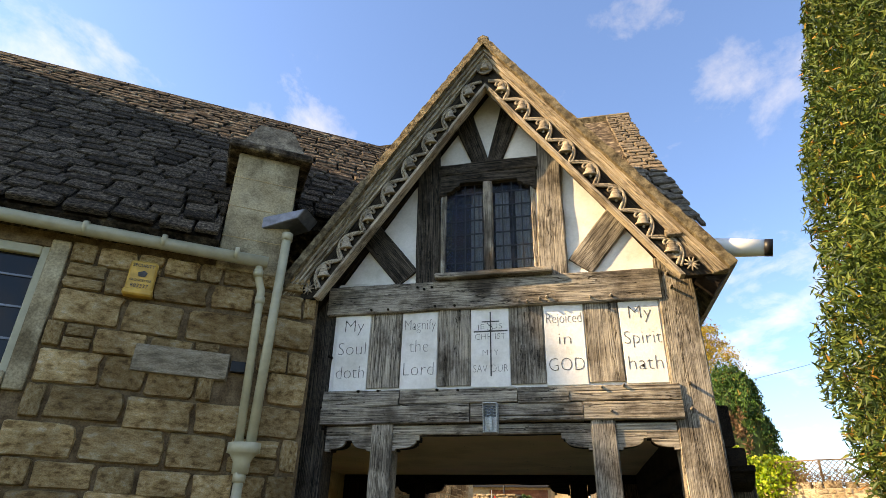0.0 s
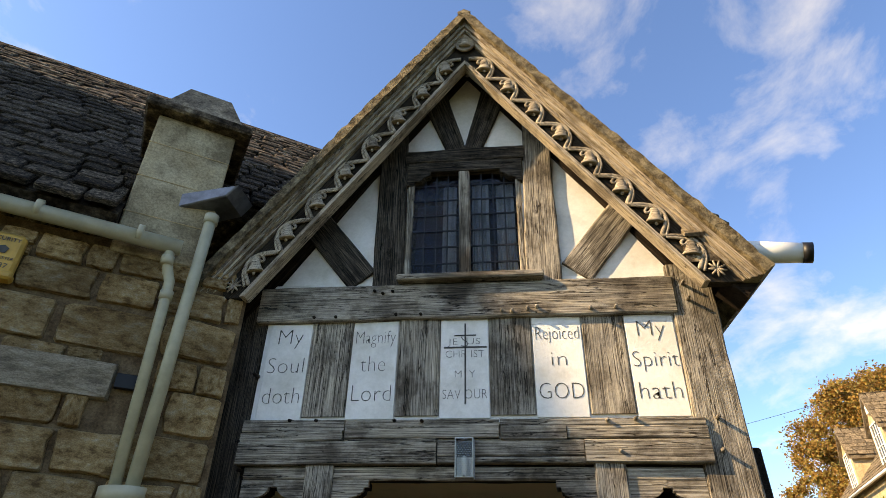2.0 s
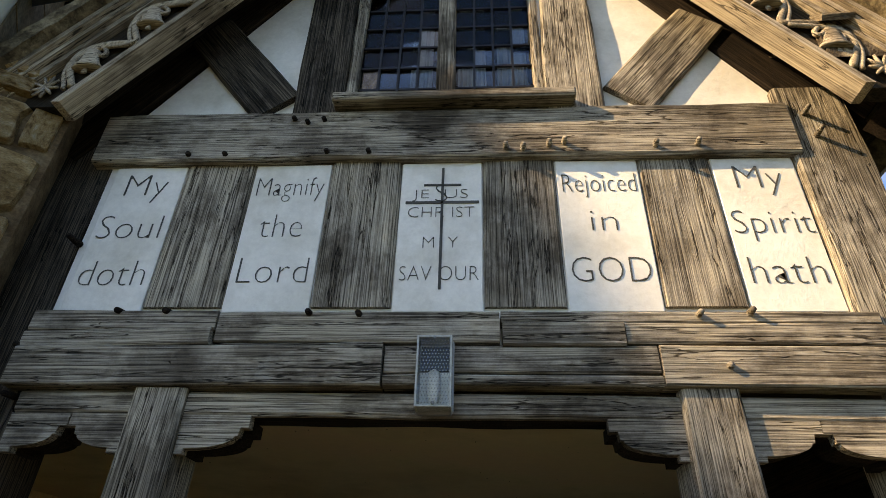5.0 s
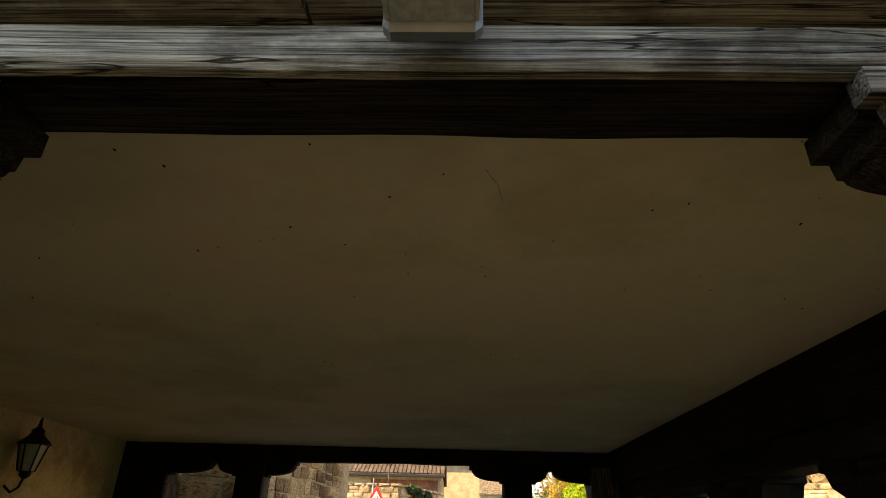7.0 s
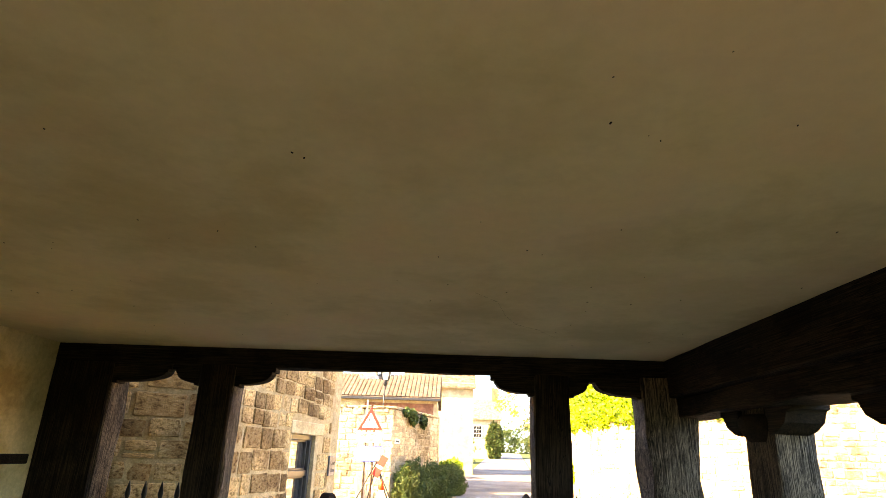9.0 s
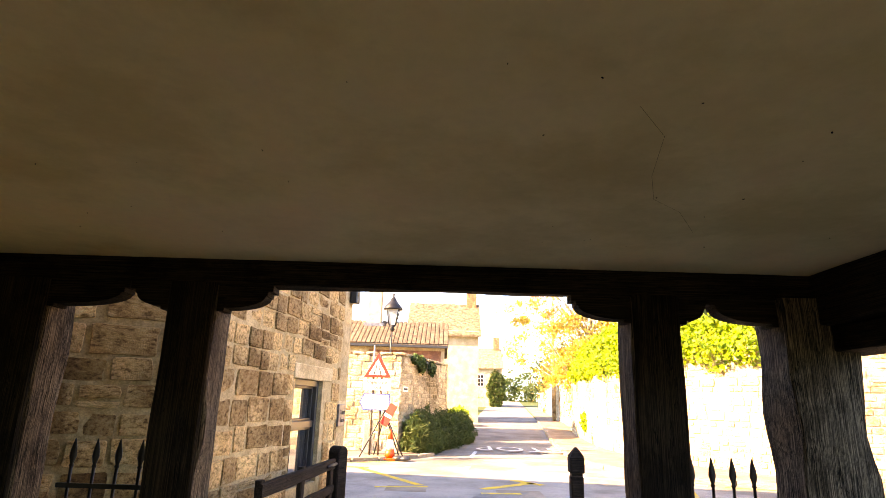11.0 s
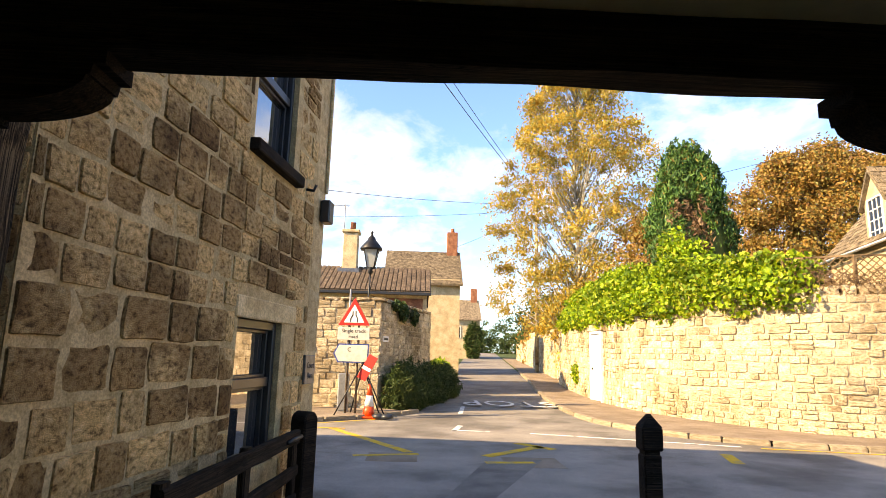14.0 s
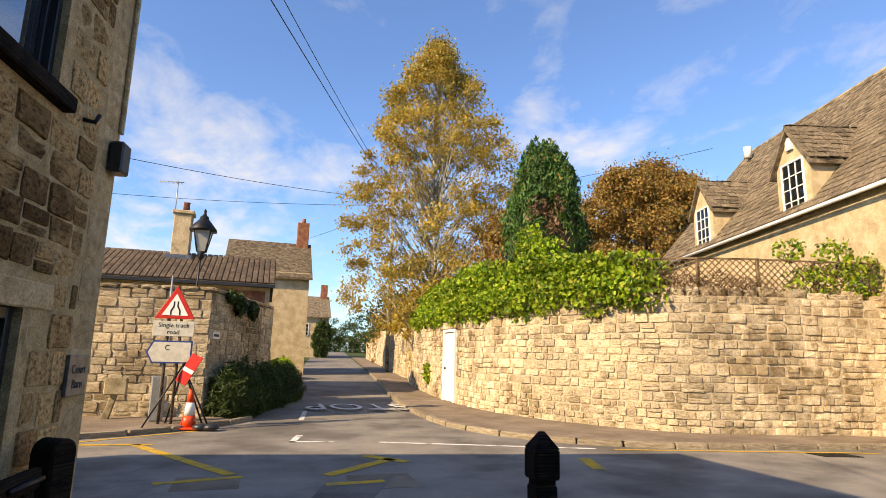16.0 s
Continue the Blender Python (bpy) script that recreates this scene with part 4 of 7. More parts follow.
for a, b in ((-1.187, -0.77), (-0.672, -0.26)):
    pw, ph = (b - a) / 4, 1.16 / 7
    for i in range(4):
        for k in range(7):
            tilt_ = Matrix.Translation((a + pw * (i + 0.5), F + 0.062, 3.91 + ph * (k + 0.5))) @ pose(0, 0, 0, rngw.uniform(-2.2, 2.2), 0, rngw.uniform(-2.2, 2.2))
            boxed("pane", (-pw / 2 + 0.002, -0.002, -ph / 2 + 0.002), (pw / 2 - 0.002, 0.002, ph / 2 - 0.002), M_PANE, win, m=tilt_).visible_shadow = False
    for k in range(1, 4):
        x = a + pw * k
        boxed("lead_came", (x - 0.006, F + 0.048, 3.91), (x + 0.006, F + 0.06, 5.08), M_BLACK, win)
    for k in range(1, 7):
        z = 3.91 + ph * k
        boxed("lead_came", (a, F + 0.0485, z - 0.006), (b, F + 0.0605, z + 0.006), M_BLACK, win)
# dark board placed behind the glass to stand for the unlit room
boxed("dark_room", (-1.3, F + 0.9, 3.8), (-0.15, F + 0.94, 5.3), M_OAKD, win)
for a, b in ((-0.66, -0.50), (-0.44, -0.27), (-0.93, -0.80)):
    n_ = 24
    vs = []
    for k in range(n_ + 1):
        x = a + (b - a) * k / n_
        y = F + 0.17 + 0.02 * math.sin(k * 1.55)
        vs += [(x, y, 3.9), (x + 0.012 * math.sin(k), y, 4.98), (x, y + 0.006, 3.9), (x + 0.012 * math.sin(k), y + 0.006, 4.98)]
    fs = [f for k in range(n_) for f in ((4 * k, 4 * k + 4, 4 * k + 5, 4 * k + 1), (4 * k + 2, 4 * k + 3, 4 * k + 7, 4 * k + 6))]
    add_mesh("curtain", vs, fs, M_CURT, win)

# bulkhead light on the bressumer
lamp = thing("bulkhead_light", "bulkhead light with dimpled clear cover on an oak beam", "wall lamp")
lamp.scale, lamp.location = (0.87, 1.0, 1.0), (-0.0926, 0.0, -0.014)
boxed("base", (-0.79, F - 0.085, 2.335), (-0.635, F - 0.045, 2.615), M_STEEL, lamp, 0.012)
boxed("reflector", (-0.772, F - 0.088, 2.35), (-0.653, F - 0.0852, 2.48), M_WHITE, lamp)
boxed("sensor", (-0.772, F - 0.092, 2.485), (-0.653, F - 0.0852, 2.58), M_DKGREY, lamp, 0.002)
boxed("glass_cover", (-0.776, F - 0.150, 2.346), (-0.649, F - 0.147, 2.592), M_LENS, lamp).visible_shadow = False
for a, b, c, e in ((-0.785, -0.776, 2.34, 2.6), (-0.649, -0.640, 2.34, 2.6), (-0.776, -0.649, 2.34, 2.348), (-0.776, -0.649, 2.591, 2.6)):
    boxed("cover_side", (a, F - 0.152, c), (b, F - 0.085, e), M_CLEAR, lamp, 0.002)
lathe("bulb", [(0.018, 0.0), (0.026, 0.03), (0.030, 0.08), (0.024, 0.115), (0.004, 0.128)], M_WHITE, lamp, 12, Matrix.Translation((-0.712, F - 0.118, 2.355)))
vs, fs = [], []
for i in range(10):
    for k in range(19):
        x, z, r = -0.768 + i * 0.0124 + (0.0062 if k % 2 else 0), 2.354 + k * 0.0125, 0.0032
        o_ = len(vs)
        vs += [(x - r, F - 0.1502, z), (x, F - 0.1502, z - r), (x + r, F - 0.1502, z), (x, F - 0.1502, z + r), (x, F - 0.1535, z)]
        fs += [(o_ + q, o_ + (q + 1) % 4, o_ + 4) for q in range(4)]
add_mesh("lens_bumps", vs, fs, M_CLEAR, lamp)["kind"] = "stuff"
for z in (2.352, 2.588):
    tube("screw", [(-0.712, F - 0.15, z), (-0.712, F - 0.157, z)], 0.007, M_STEEL, lamp, 8)

# ---------------- carved barge boards ----------------
AP = Vector((-0.69, 5.03, 6.79))
SL = math.atan2(1.42, 1.0)


def barge(sd):
    top = tagged(new("barge_board"), "carved oak barge board with bells and scrolling vine", "barge board", "pair of barge boards", "")
    al = Vector((math.cos(SL) * sd, 0, -math.sin(SL)))
    inn = Vector((-math.sin(SL) * sd, 0, -math.cos(SL)))
    m = axes(AP, al, inn, al.cross(inn))
    zs = al.cross(inn).y   # local z towards the viewer when negative
    f = -1 if zs > 0 else 1

    def strip(name, d0, d1, z, th, mat, bev=0.006):
        t = math.tan(SL)
        e = lambda d: (3.16 - math.cos(SL) * d) / math.sin(SL)
        pts = [(d0 * t, d0), (e(d0), d0), (e(d1), d1), (d1 * t, d1)]
        bm = bmesh.new()
        lo = [bm.verts.new((x, y, f * z)) for x, y in pts]
        hi = [bm.verts.new((x, y, f * (z - th))) for x, y in pts]
        bm.faces.new(lo)
        bm.faces.new(hi)
        for k in range(4):
            bm.faces.new((lo[k], lo[(k + 1) % 4], hi[(k + 1) % 4], hi[k]))
        return part(name, bm, mat, top, "", m)
    strip("moulding", 0.096, 0.125, 0.075, 0.2, M_OAKC)
    strip("moulding", 0.127, 0.155, 0.048, 0.2, M_OAKC)
    strip("moulding", 0.157, 0.184, 0.020, 0.2, M_OAKC)
    # hollow behind the bells, its shade given by the darker oak
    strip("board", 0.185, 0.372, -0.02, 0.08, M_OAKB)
    strip("fillet", 0.374, 0.406, 0.012, 0.12, M_OAKC)
    # bells along the hollow, hanging upright
    n, s0, s1 = 8, 0.715, 3.33
    for k in range(n):
        s = s0 + (s1 - s0) * k / (n - 1)
        c = AP + al * s + inn * 0.275
        bell = lathe("bell", [(0.014, 0.09), (0.032, 0.082), (0.042, 0.055), (0.047, 0.012), (0.058, -0.027), (0.080, -0.055), (0.075, -0.064), (0.02, -0.06)], M_OAKC, top, 12,
                     Matrix.Translation((c.x, AP.y - 0.004, c.z)) @ pose(0, 0, 0, 0, 5 * sd, 0) @ Matrix.Scale(0.92, 4), "", 0.5)
        lathe("clapper", [(0.008, 0.0), (0.014, -0.018), (0.013, -0.028), (0.004, -0.035)], M_OAKC, top, 8, Matrix.Translation((c.x, AP.y - 0.004, c.z - 0.055)), "", 0.7)
        tube("loop", [(c.x + 0.014 * math.cos(q), AP.y - 0.004, c.z + 0.083 + 0.014 * math.sin(q)) for q in [i * math.pi / 4 for i in range(9)]], 0.006, M_OAKC, top, 5)
        # the scroll beside it
        pts = []
        for i in range(15):
            q = i / 14
            r_ = 0.072 - 0.054 * q
            an = math.pi * (0.95 - 2.0 * q)
            pts.append((s - 0.055 + 0.5 * (1 - q) * 0.10 - r_ * math.cos(an) * 0.9 - 0.02, 0.279 - r_ * math.sin(an) - 0.008, f * 0.004))
        tube("scroll", pts, 0.013, M_OAKC, top, 6, m=m, r2=0.012)
    per = (s1 - s0) / (n - 1)
    stem = []
    for i in range(121):
        s = s0 - 0.15 + (s1 - s0 + 0.32) * i / 120
        ph = (s - s0) / per * 2 * math.pi
        stem.append((s + 0.035 * math.sin(ph * 1.0 + 0.5), 0.279 - 0.078 * math.cos(ph - 0.3 + 0.55), f * 0.002))
    tube("vine", stem, 0.018, M_OAKC, top, 6, m=m)
    stem2 = [(x + 0.03, 0.279 + (y - 0.279) * 0.84, z + f * 0.006) for x, y, z in stem]
    tube("vine", stem2, 0.011, M_OAKC, top, 6, m=m)
    for k in range(9):
        an = k * 0.698
        tube("leaf", [(3.56, 0.262, f * 0.0), (3.56 + 0.07 * math.cos(an), 0.262 + 0.062 * math.sin(an), f * 0.01)], 0.012, M_OAKC, top, 6, m=m, r2=0.006)
    return top


barge(1)
barge(-1)
lathe("bell_boss", [(0.10, -0.012), (0.10, 0.004), (0.085, 0.012), (0.078, 0.002), (0.0, 0.0)], M_OAKC, front, 20, axes((-0.69, 5.01, 6.36), (1, 0, 0), (0, 0, 1), (0, -1, 0)))
lathe("bell", [(0.012, 0.06), (0.03, 0.05), (0.036, 0.0), (0.058, -0.04), (0.02, -0.045)], M_OAKC, front, 12, Matrix.Translation((-0.69, 4.995, 6.36)), "", 0.5)

# gable roof: two slopes with ragged stone-slate verges
groof = tagged(new("roof_front_gable"), "steep stone-slate gable roof with mossy verges", "roof", "", "structure")
for sd in (1, -1):
    al = Vector((math.cos(SL) * sd, 0, -math.sin(SL)))
    up = Vector((math.sin(SL) * sd, 0, math.cos(SL)))
    vs, fs, N, K = [], [], 60, 3
    rv = random.Random(7 + sd)
    for i in range(N + 1):
        s = 0.02 + 3.78 * i / N
        o = AP + al * s
        j = rv.uniform(-0.006, 0.006)
        for (yy, dd) in ((4.90 + j, -0.009), (4.90 + rv.uniform(-.008, .008), 0.072 + j), (4.99, 0.086 + j), (7.6, 0.085), (7.6, -0.03), (4.98, -0.009)):
            p = o - up * 0.085 + up * dd
            vs.append((p.x, yy, p.z))
    for i in range(N):
        for k in range(6):
            k2 = (k + 1) % 6
            fs.append((i * 6 + k, i * 6 + k2, (i + 1) * 6 + k2, (i + 1) * 6 + k))
    fs += [tuple(range(6)), tuple(N * 6 + k for k in range(6))]
    bm = bmesh.new()
    bv = [bm.verts.new(v) for v in vs]
    for f_ in fs:
        bm.faces.new([bv[i] for i in f_])
    part("roof_slope", bm, M_MOSS, groof)
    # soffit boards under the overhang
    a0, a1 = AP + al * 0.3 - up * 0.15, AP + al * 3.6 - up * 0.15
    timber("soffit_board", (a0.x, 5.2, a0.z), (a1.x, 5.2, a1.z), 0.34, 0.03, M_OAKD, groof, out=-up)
ridge_moss = [(-0.69 + 0.01 * math.sin(i * 2.1), 4.96 + 0.2 * i, 6.765 + 0.008 * math.sin(i * 1.7)) for i in range(14)]
tube("ridge_cap", ridge_moss, 0.045, M_MOSS, groof, 7, smooth=False)
# eave gutters: lead hopper on the cottage side, torn felt roll on the open side
g1 = thing("lead_gutter_end", "dull grey lead gutter end at the eave", "gutter")
slab("trough", [(-3.0, 4.24), (-2.60, 4.33), (-2.52, 4.44), (-3.0, 4.38)], 0.3, M_LEAD, g1, axes((0, 4.72, 0.06), (1, 0, 0), (0, 0, 1), (0, -1, 0)), bevel=0.01)
g2 = thing("rainwater_pipe_end", "white plastic gutter with a black open end", "gutter")
tube("pipe", [(1.33, 5.15, 3.93), (1.55, 5.1, 3.89), (1.78, 5.04, 3.84)], 0.095, M_WHITE, g2, 12, r2=0.075)
tube("open_end", [(1.77, 5.042, 3.843), (1.83, 5.025, 3.83)], 0.078, M_BLACK, g2, 12)
e2 = thing("eave_corbel", "dark oak eave corbel under the gable", "corbel")
slab("corbel", [(1.2, 3.66), (1.46, 3.66), (1.34, 3.52)], 0.25, M_OAKD, e2, axes((0, 5.08, 0), (1, 0, 0), (0, 0, 1), (0, -1, 0)), bevel=0.01)

# ---------------- gatehouse: passage ----------------
ceil = boxed("ceiling", (-4.6, FY + 0.13, 2.58), (1.12, 12.0, 2.74), M_CEIL)
tagged(ceil, "old cream plaster ceiling with specks and faint stains", "ceiling", "", "structure")
rs = random.Random(21)
for k in range(150):
    x, y, r = rs.uniform(-3.8, 0.9), 5.8 + 5.6 * rs.random() ** 1.6, rs.uniform(0.0015, 0.0045)
    q = rs.uniform(0, 3)
    an = thing("ceiling_speck", "small dark speck on the plaster ceiling", "stain", "ceiling specks")
    tube("fleck", [(x, y, 2.5795), (x + r * rs.uniform(0.6, 2) * math.cos(q), y + r * rs.uniform(0.6, 2) * math.sin(q) + 0.002, 2.5785)], r * 0.7, M_OAKD, an, 5)
CRACK_A = [(-0.79, 9.53), (-0.65, 9.73), (-0.55, 10.08), (-0.47, 10.34), (-0.29, 10.5), (-0.08, 10.82)]
CRACK_B = [(-0.61, 5.98), (-0.58, 6.06), (-0.54, 6.15)]
for path in (CRACK_A, CRACK_B):
    an = thing("ceiling_crack", "thin brown hairline crack in the plaster ceiling", "stain", "ceiling cracks")
    tube("line", [(x + 0.012 * math.sin(k * 2.3), y, 2.580) for k, (x, y) in enumerate(path)], 0.0006, M_OAKD, an, 4)
inwall = boxed("wall_passage", (-4.85, FY - 0.1, 0.0), (-4.55, 12.2, 2.6), M_INWALL)
tagged(inwall, "ochre plastered passage wall above dark panelling", "wall", "", "structure")
boxed("dado_rail", (-4.56, 6.0, 1.52), (-4.50, 11.62, 1.60), M_OAKD, inwall, 0.008)
tagged(boxed("wall_front_return", (-4.85, FY + 0.05, 0.0), (-2.55, FY + 0.4, 3.9), M_COTM), "stone wall beside the gate", "wall", "", "structure")
# road-side frame
RY = 11.72
rear = tagged(new("wall_road_side"), "dark oak post-and-beam frame towards the street", "wall", "", "structure")
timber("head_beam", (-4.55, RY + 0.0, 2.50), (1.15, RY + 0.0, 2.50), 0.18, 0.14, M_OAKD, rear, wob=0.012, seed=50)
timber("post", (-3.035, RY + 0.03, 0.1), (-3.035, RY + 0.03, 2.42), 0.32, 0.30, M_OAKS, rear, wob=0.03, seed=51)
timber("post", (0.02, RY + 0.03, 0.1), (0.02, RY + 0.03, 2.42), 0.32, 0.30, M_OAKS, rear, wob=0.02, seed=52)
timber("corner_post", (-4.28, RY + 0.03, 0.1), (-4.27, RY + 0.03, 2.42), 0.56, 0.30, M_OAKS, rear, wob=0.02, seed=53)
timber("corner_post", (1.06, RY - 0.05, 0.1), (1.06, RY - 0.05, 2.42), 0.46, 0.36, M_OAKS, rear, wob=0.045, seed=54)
# thin dark skins put the passage side's shade into the posts' colour
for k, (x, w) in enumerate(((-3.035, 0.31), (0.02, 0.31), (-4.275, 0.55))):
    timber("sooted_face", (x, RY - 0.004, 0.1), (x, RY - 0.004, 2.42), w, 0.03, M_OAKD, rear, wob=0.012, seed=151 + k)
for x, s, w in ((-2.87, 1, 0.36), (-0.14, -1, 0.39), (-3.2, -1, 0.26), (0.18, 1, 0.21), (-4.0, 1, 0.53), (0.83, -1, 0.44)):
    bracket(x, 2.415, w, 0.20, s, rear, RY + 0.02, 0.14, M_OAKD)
boxed("upper_wall", (-4.8, RY + 0.1, 2.6), (1.1, RY + 0.35, 4.1), M_PLASTER, rear)
# open side with short posts and a carved beam
side = tagged(new("wall_open_side"), "dark oak side arcade with carved brackets on a low wall", "wall", "", "structure")
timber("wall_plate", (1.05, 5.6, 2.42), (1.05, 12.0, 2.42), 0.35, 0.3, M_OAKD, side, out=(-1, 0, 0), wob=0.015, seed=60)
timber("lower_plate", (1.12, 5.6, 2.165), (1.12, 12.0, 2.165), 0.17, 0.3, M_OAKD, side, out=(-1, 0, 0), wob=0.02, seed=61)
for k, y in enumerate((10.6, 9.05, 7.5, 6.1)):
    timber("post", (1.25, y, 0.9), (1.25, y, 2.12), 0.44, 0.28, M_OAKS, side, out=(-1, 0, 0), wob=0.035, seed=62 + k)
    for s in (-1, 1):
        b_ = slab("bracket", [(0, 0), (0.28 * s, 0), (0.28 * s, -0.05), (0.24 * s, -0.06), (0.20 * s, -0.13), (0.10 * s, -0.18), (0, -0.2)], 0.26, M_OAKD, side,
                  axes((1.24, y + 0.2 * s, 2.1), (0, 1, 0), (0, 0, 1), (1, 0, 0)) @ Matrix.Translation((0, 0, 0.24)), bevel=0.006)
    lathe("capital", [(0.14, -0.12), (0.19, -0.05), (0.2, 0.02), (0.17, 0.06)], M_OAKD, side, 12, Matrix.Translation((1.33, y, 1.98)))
boxed("sill_wall", (1.18, 5.6, 0.0), (1.55, 11.6, 0.95), M_ASH, side, 0.02)
boxed("upper_wall", (1.06, 5.68, 2.6), (1.2, 11.9, 4.0), M_OAK, side)


def railing(x0, x1, y):
    """Spiked iron railing panel."""
    r = thing("iron_railing", "low black iron railing with spear finials between oak posts", "railing", "iron railings")
    for z in (0.35, 1.12):
        boxed("rail", (x0, y - 0.012, z - 0.014), (x1, y + 0.012, z + 0.014), M_BLACK, r)
    n = max(2, int(round((x1 - x0) / 0.135)))
    for k in range(n):
        x = x0 + (x1 - x0) * (k + 0.5) / n
        b_ = tube("bar", [(x, y, 0.12), (x, y, 1.24)], 0.010, M_BLACK, r, 6)
        lathe("spear_head", [(0.010, 0.0), (0.016, 0.012), (0.011, 0.024), (0.024, 0.07), (0.020, 0.11), (0.003, 0.18)], M_BLACK, b_, 8, Matrix.Translation((x, y, 1.225)), "", 0.55)


railing(-3.78, -3.2, 11.85)
railing(0.16, 0.68, 11.85)

# wall lantern in the passage
lt = thing("wall_lantern", "black cast-iron wall lantern on a scrolled bracket", "lantern")
Lc = Vector((-4.40, 9.98, 2.2))
lathe("lantern_base", [(0.02, -0.16), (0.05, -0.13), (0.045, -0.11), (0.075, -0.1)], M_BLACK, lt, 6, Matrix.Translation(Lc))
lathe("lantern_glass", [(0.06, -0.1), (0.105, 0.12)], M_CLEAR, lt, 6, Matrix.Translation(Lc), smooth=False)
for k in range(6):
    an = 2 * math.pi * (k + 0.5) / 6
    tube("lantern_rib", [Lc + Vector((0.065 * math.cos(an), 0.065 * math.sin(an), -0.1)), Lc + Vector((0.112 * math.cos(an), 0.112 * math.sin(an), 0.12))], 0.008, M_BLACK, lt, 5)
lathe("lantern_roof", [(0.135, 0.115), (0.13, 0.135), (0.07, 0.19), (0.05, 0.22), (0.055, 0.24), (0.02, 0.27), (0.012, 0.33), (0.002, 0.36)], M_BLACK, lt, 6, Matrix.Translation(Lc))
tube("wall_arm", [(-4.55, 9.98, 1.98), (-4.48, 9.98, 1.93), (-4.42, 9.98, 1.97), Lc + Vector((0, 0, -0.15))], 0.012, M_BLACK, lt, 6)

# main range roof above the passage
mroof = tagged(new("roof_main"), "weathered stone-slate roof of the gatehouse range", "roof", "", "structure")
RX0, RX1 = -2.2, 1.32
sl = math.atan2(4.15, 3.45)


def main_slope(x0, x1, ya, yb):
    za, zb = 3.95 + (min(ya, 17 - ya) - 5.02) * 1.203, 3.95 + (min(yb, 17 - yb) - 5.02) * 1.203
    vs = [(x0, ya, za), (x1, ya, za), (x1, yb, zb), (x0, yb, zb)]
    vs += [(x, y, z - 0.16) for x, y, z in vs]
    add_mesh("roof_slope", vs, [(0, 1, 2, 3), (7, 6, 5, 4), (0, 4, 5, 1), (1, 5, 6, 2), (2, 6, 7, 3), (3, 7, 4, 0)], M_SLATE, mroof)


main_slope(0.95, RX1, 5.02, 8.5)
main_slope(RX0, 0.95, 7.0, 8.5)
main_slope(-4.9, RX1, 11.98, 8.5)
slab("gable_end", [(5.75, 3.9), (11.3, 3.9), (8.5, 7.75)], 0.2, M_OAKD, mroof, axes((1.2, 0, 0), (0, 1, 0), (0, 0, 1), (1, 0, 0)))
rng = random.Random(31)
SL_MAIN = stone_meshes("slate", M_SLATEW, 8, 0.06, 8, 0.9, 0.5)
SL_ME = stone_meshes("slate", M_SLATE, 8, 0.06, 8, 0.9, 0.5)
rows = slates((0.95, 5.02, 3.98), (1, 0, 0), (0, math.cos(sl), math.sin(sl)), 0.40, 5.35, rng, 0.19, (0.16, 0.3))
lay("slate", mroof, SL_MAIN, rows, (0.9, 5, 5), 280)
tube("ridge_tiles", [(RX0, 8.5, 8.13), (RX1 + 0.04, 8.5, 8.13)], 0.1, M_MOSS, mroof, 6, smooth=False)
# unseen tall wall added to the west so its shadow covers the lower front
part("wall_core", box(bmesh.new(), (-9.0, 0.0, 0.0), (6.0, 1.2, 15.7)), M_ASH, tagged(new("wall_west_occluder"), "unseen tall wall added to shade the lower front", "wall", "", "structure"), "",
     axes((-18.88, -1.65, 0.0), (0.872, 0.490, 0), (-0.490, 0.872, 0), (0, 0, 1)))

# hidden wall, added to stop sun patches on the barn's angled return
tagged(boxed("wall_west_range", (-5.40, 6.6, 0.0), (-5.0, 13.2, 6.0), M_COTM), "hidden plain wall added to keep sun off the barn return", "wall", "", "structure")

# ---------------- stone cottage beside the gate ----------------
CD = Vector((0.829, 0.559, 0.0)).normalized()
CN = Vector((CD.y, -CD.x, 0.0))          # outward
CP = Vector((-2.95, 4.78, 0.0))


def cpt(s, z, out=0.0):
    return CP + CD * s + CN * out + Vector((0, 0, z))


CM = axes(CP, CD, (0, 0, 1), CN)         # local x along, y up, z outward
cot = tagged(new("wall_cottage"), "honey-coloured rubble stone wall with brown mortar", "wall", "", "structure")
WS0, WS1, WZ0, WZ1 = -3.1, -1.80, 2.62, 3.76
for u0, u1, z0, z1 in ((-9.0, WS0, 0, 3.9), (WS0, WS1, 0, WZ0), (WS0, WS1, WZ1, 3.9), (WS1, 0.62, 0, 3.9)):
    part("wall_core", box(bmesh.new(), (u0, z0, -0.45), (u1, z1, -0.035)), M_COTM, cot, "", CM)
rng = random.Random(8)
ST_COT = stone_meshes("stone", M_COT, 12, 0.12, 8, 0.90, 0.35)
rows = [(u - 4.2, z, w, h) for u, z, w, h in coursed(4.8, 1.1, 3.86, [(-3.1 + 4.2 - 0.14, WS1 + 4.2 + 0.16, WZ0 - 0.16, WZ1 + 0.08), (3.98, 4.30, 2.80, 2.90)], rng, (0.17, 0.34), (1.0, 2.3), 0.008, 0.2, 0.06)]
lay("stone", cot, ST_COT, on_wall(CP, CD, CN, rows, rng, 0.12, 0.02, 2.4), cpt(-1, 3), 300)
lay("lintel_stone", cot, stone_meshes("lintel_stone", M_GREYST, 2, 0.05, 8, 0.95, 0.2), on_wall(CP + CN * 0.032, CD, CN, [(-0.53, 2.85, 0.84, 0.26)], rng, 0.17, 0.0, 0.5))
cw = tagged(new("window_2"), "cottage casement with cream painted frame and stone surround", "window", "", "structure")
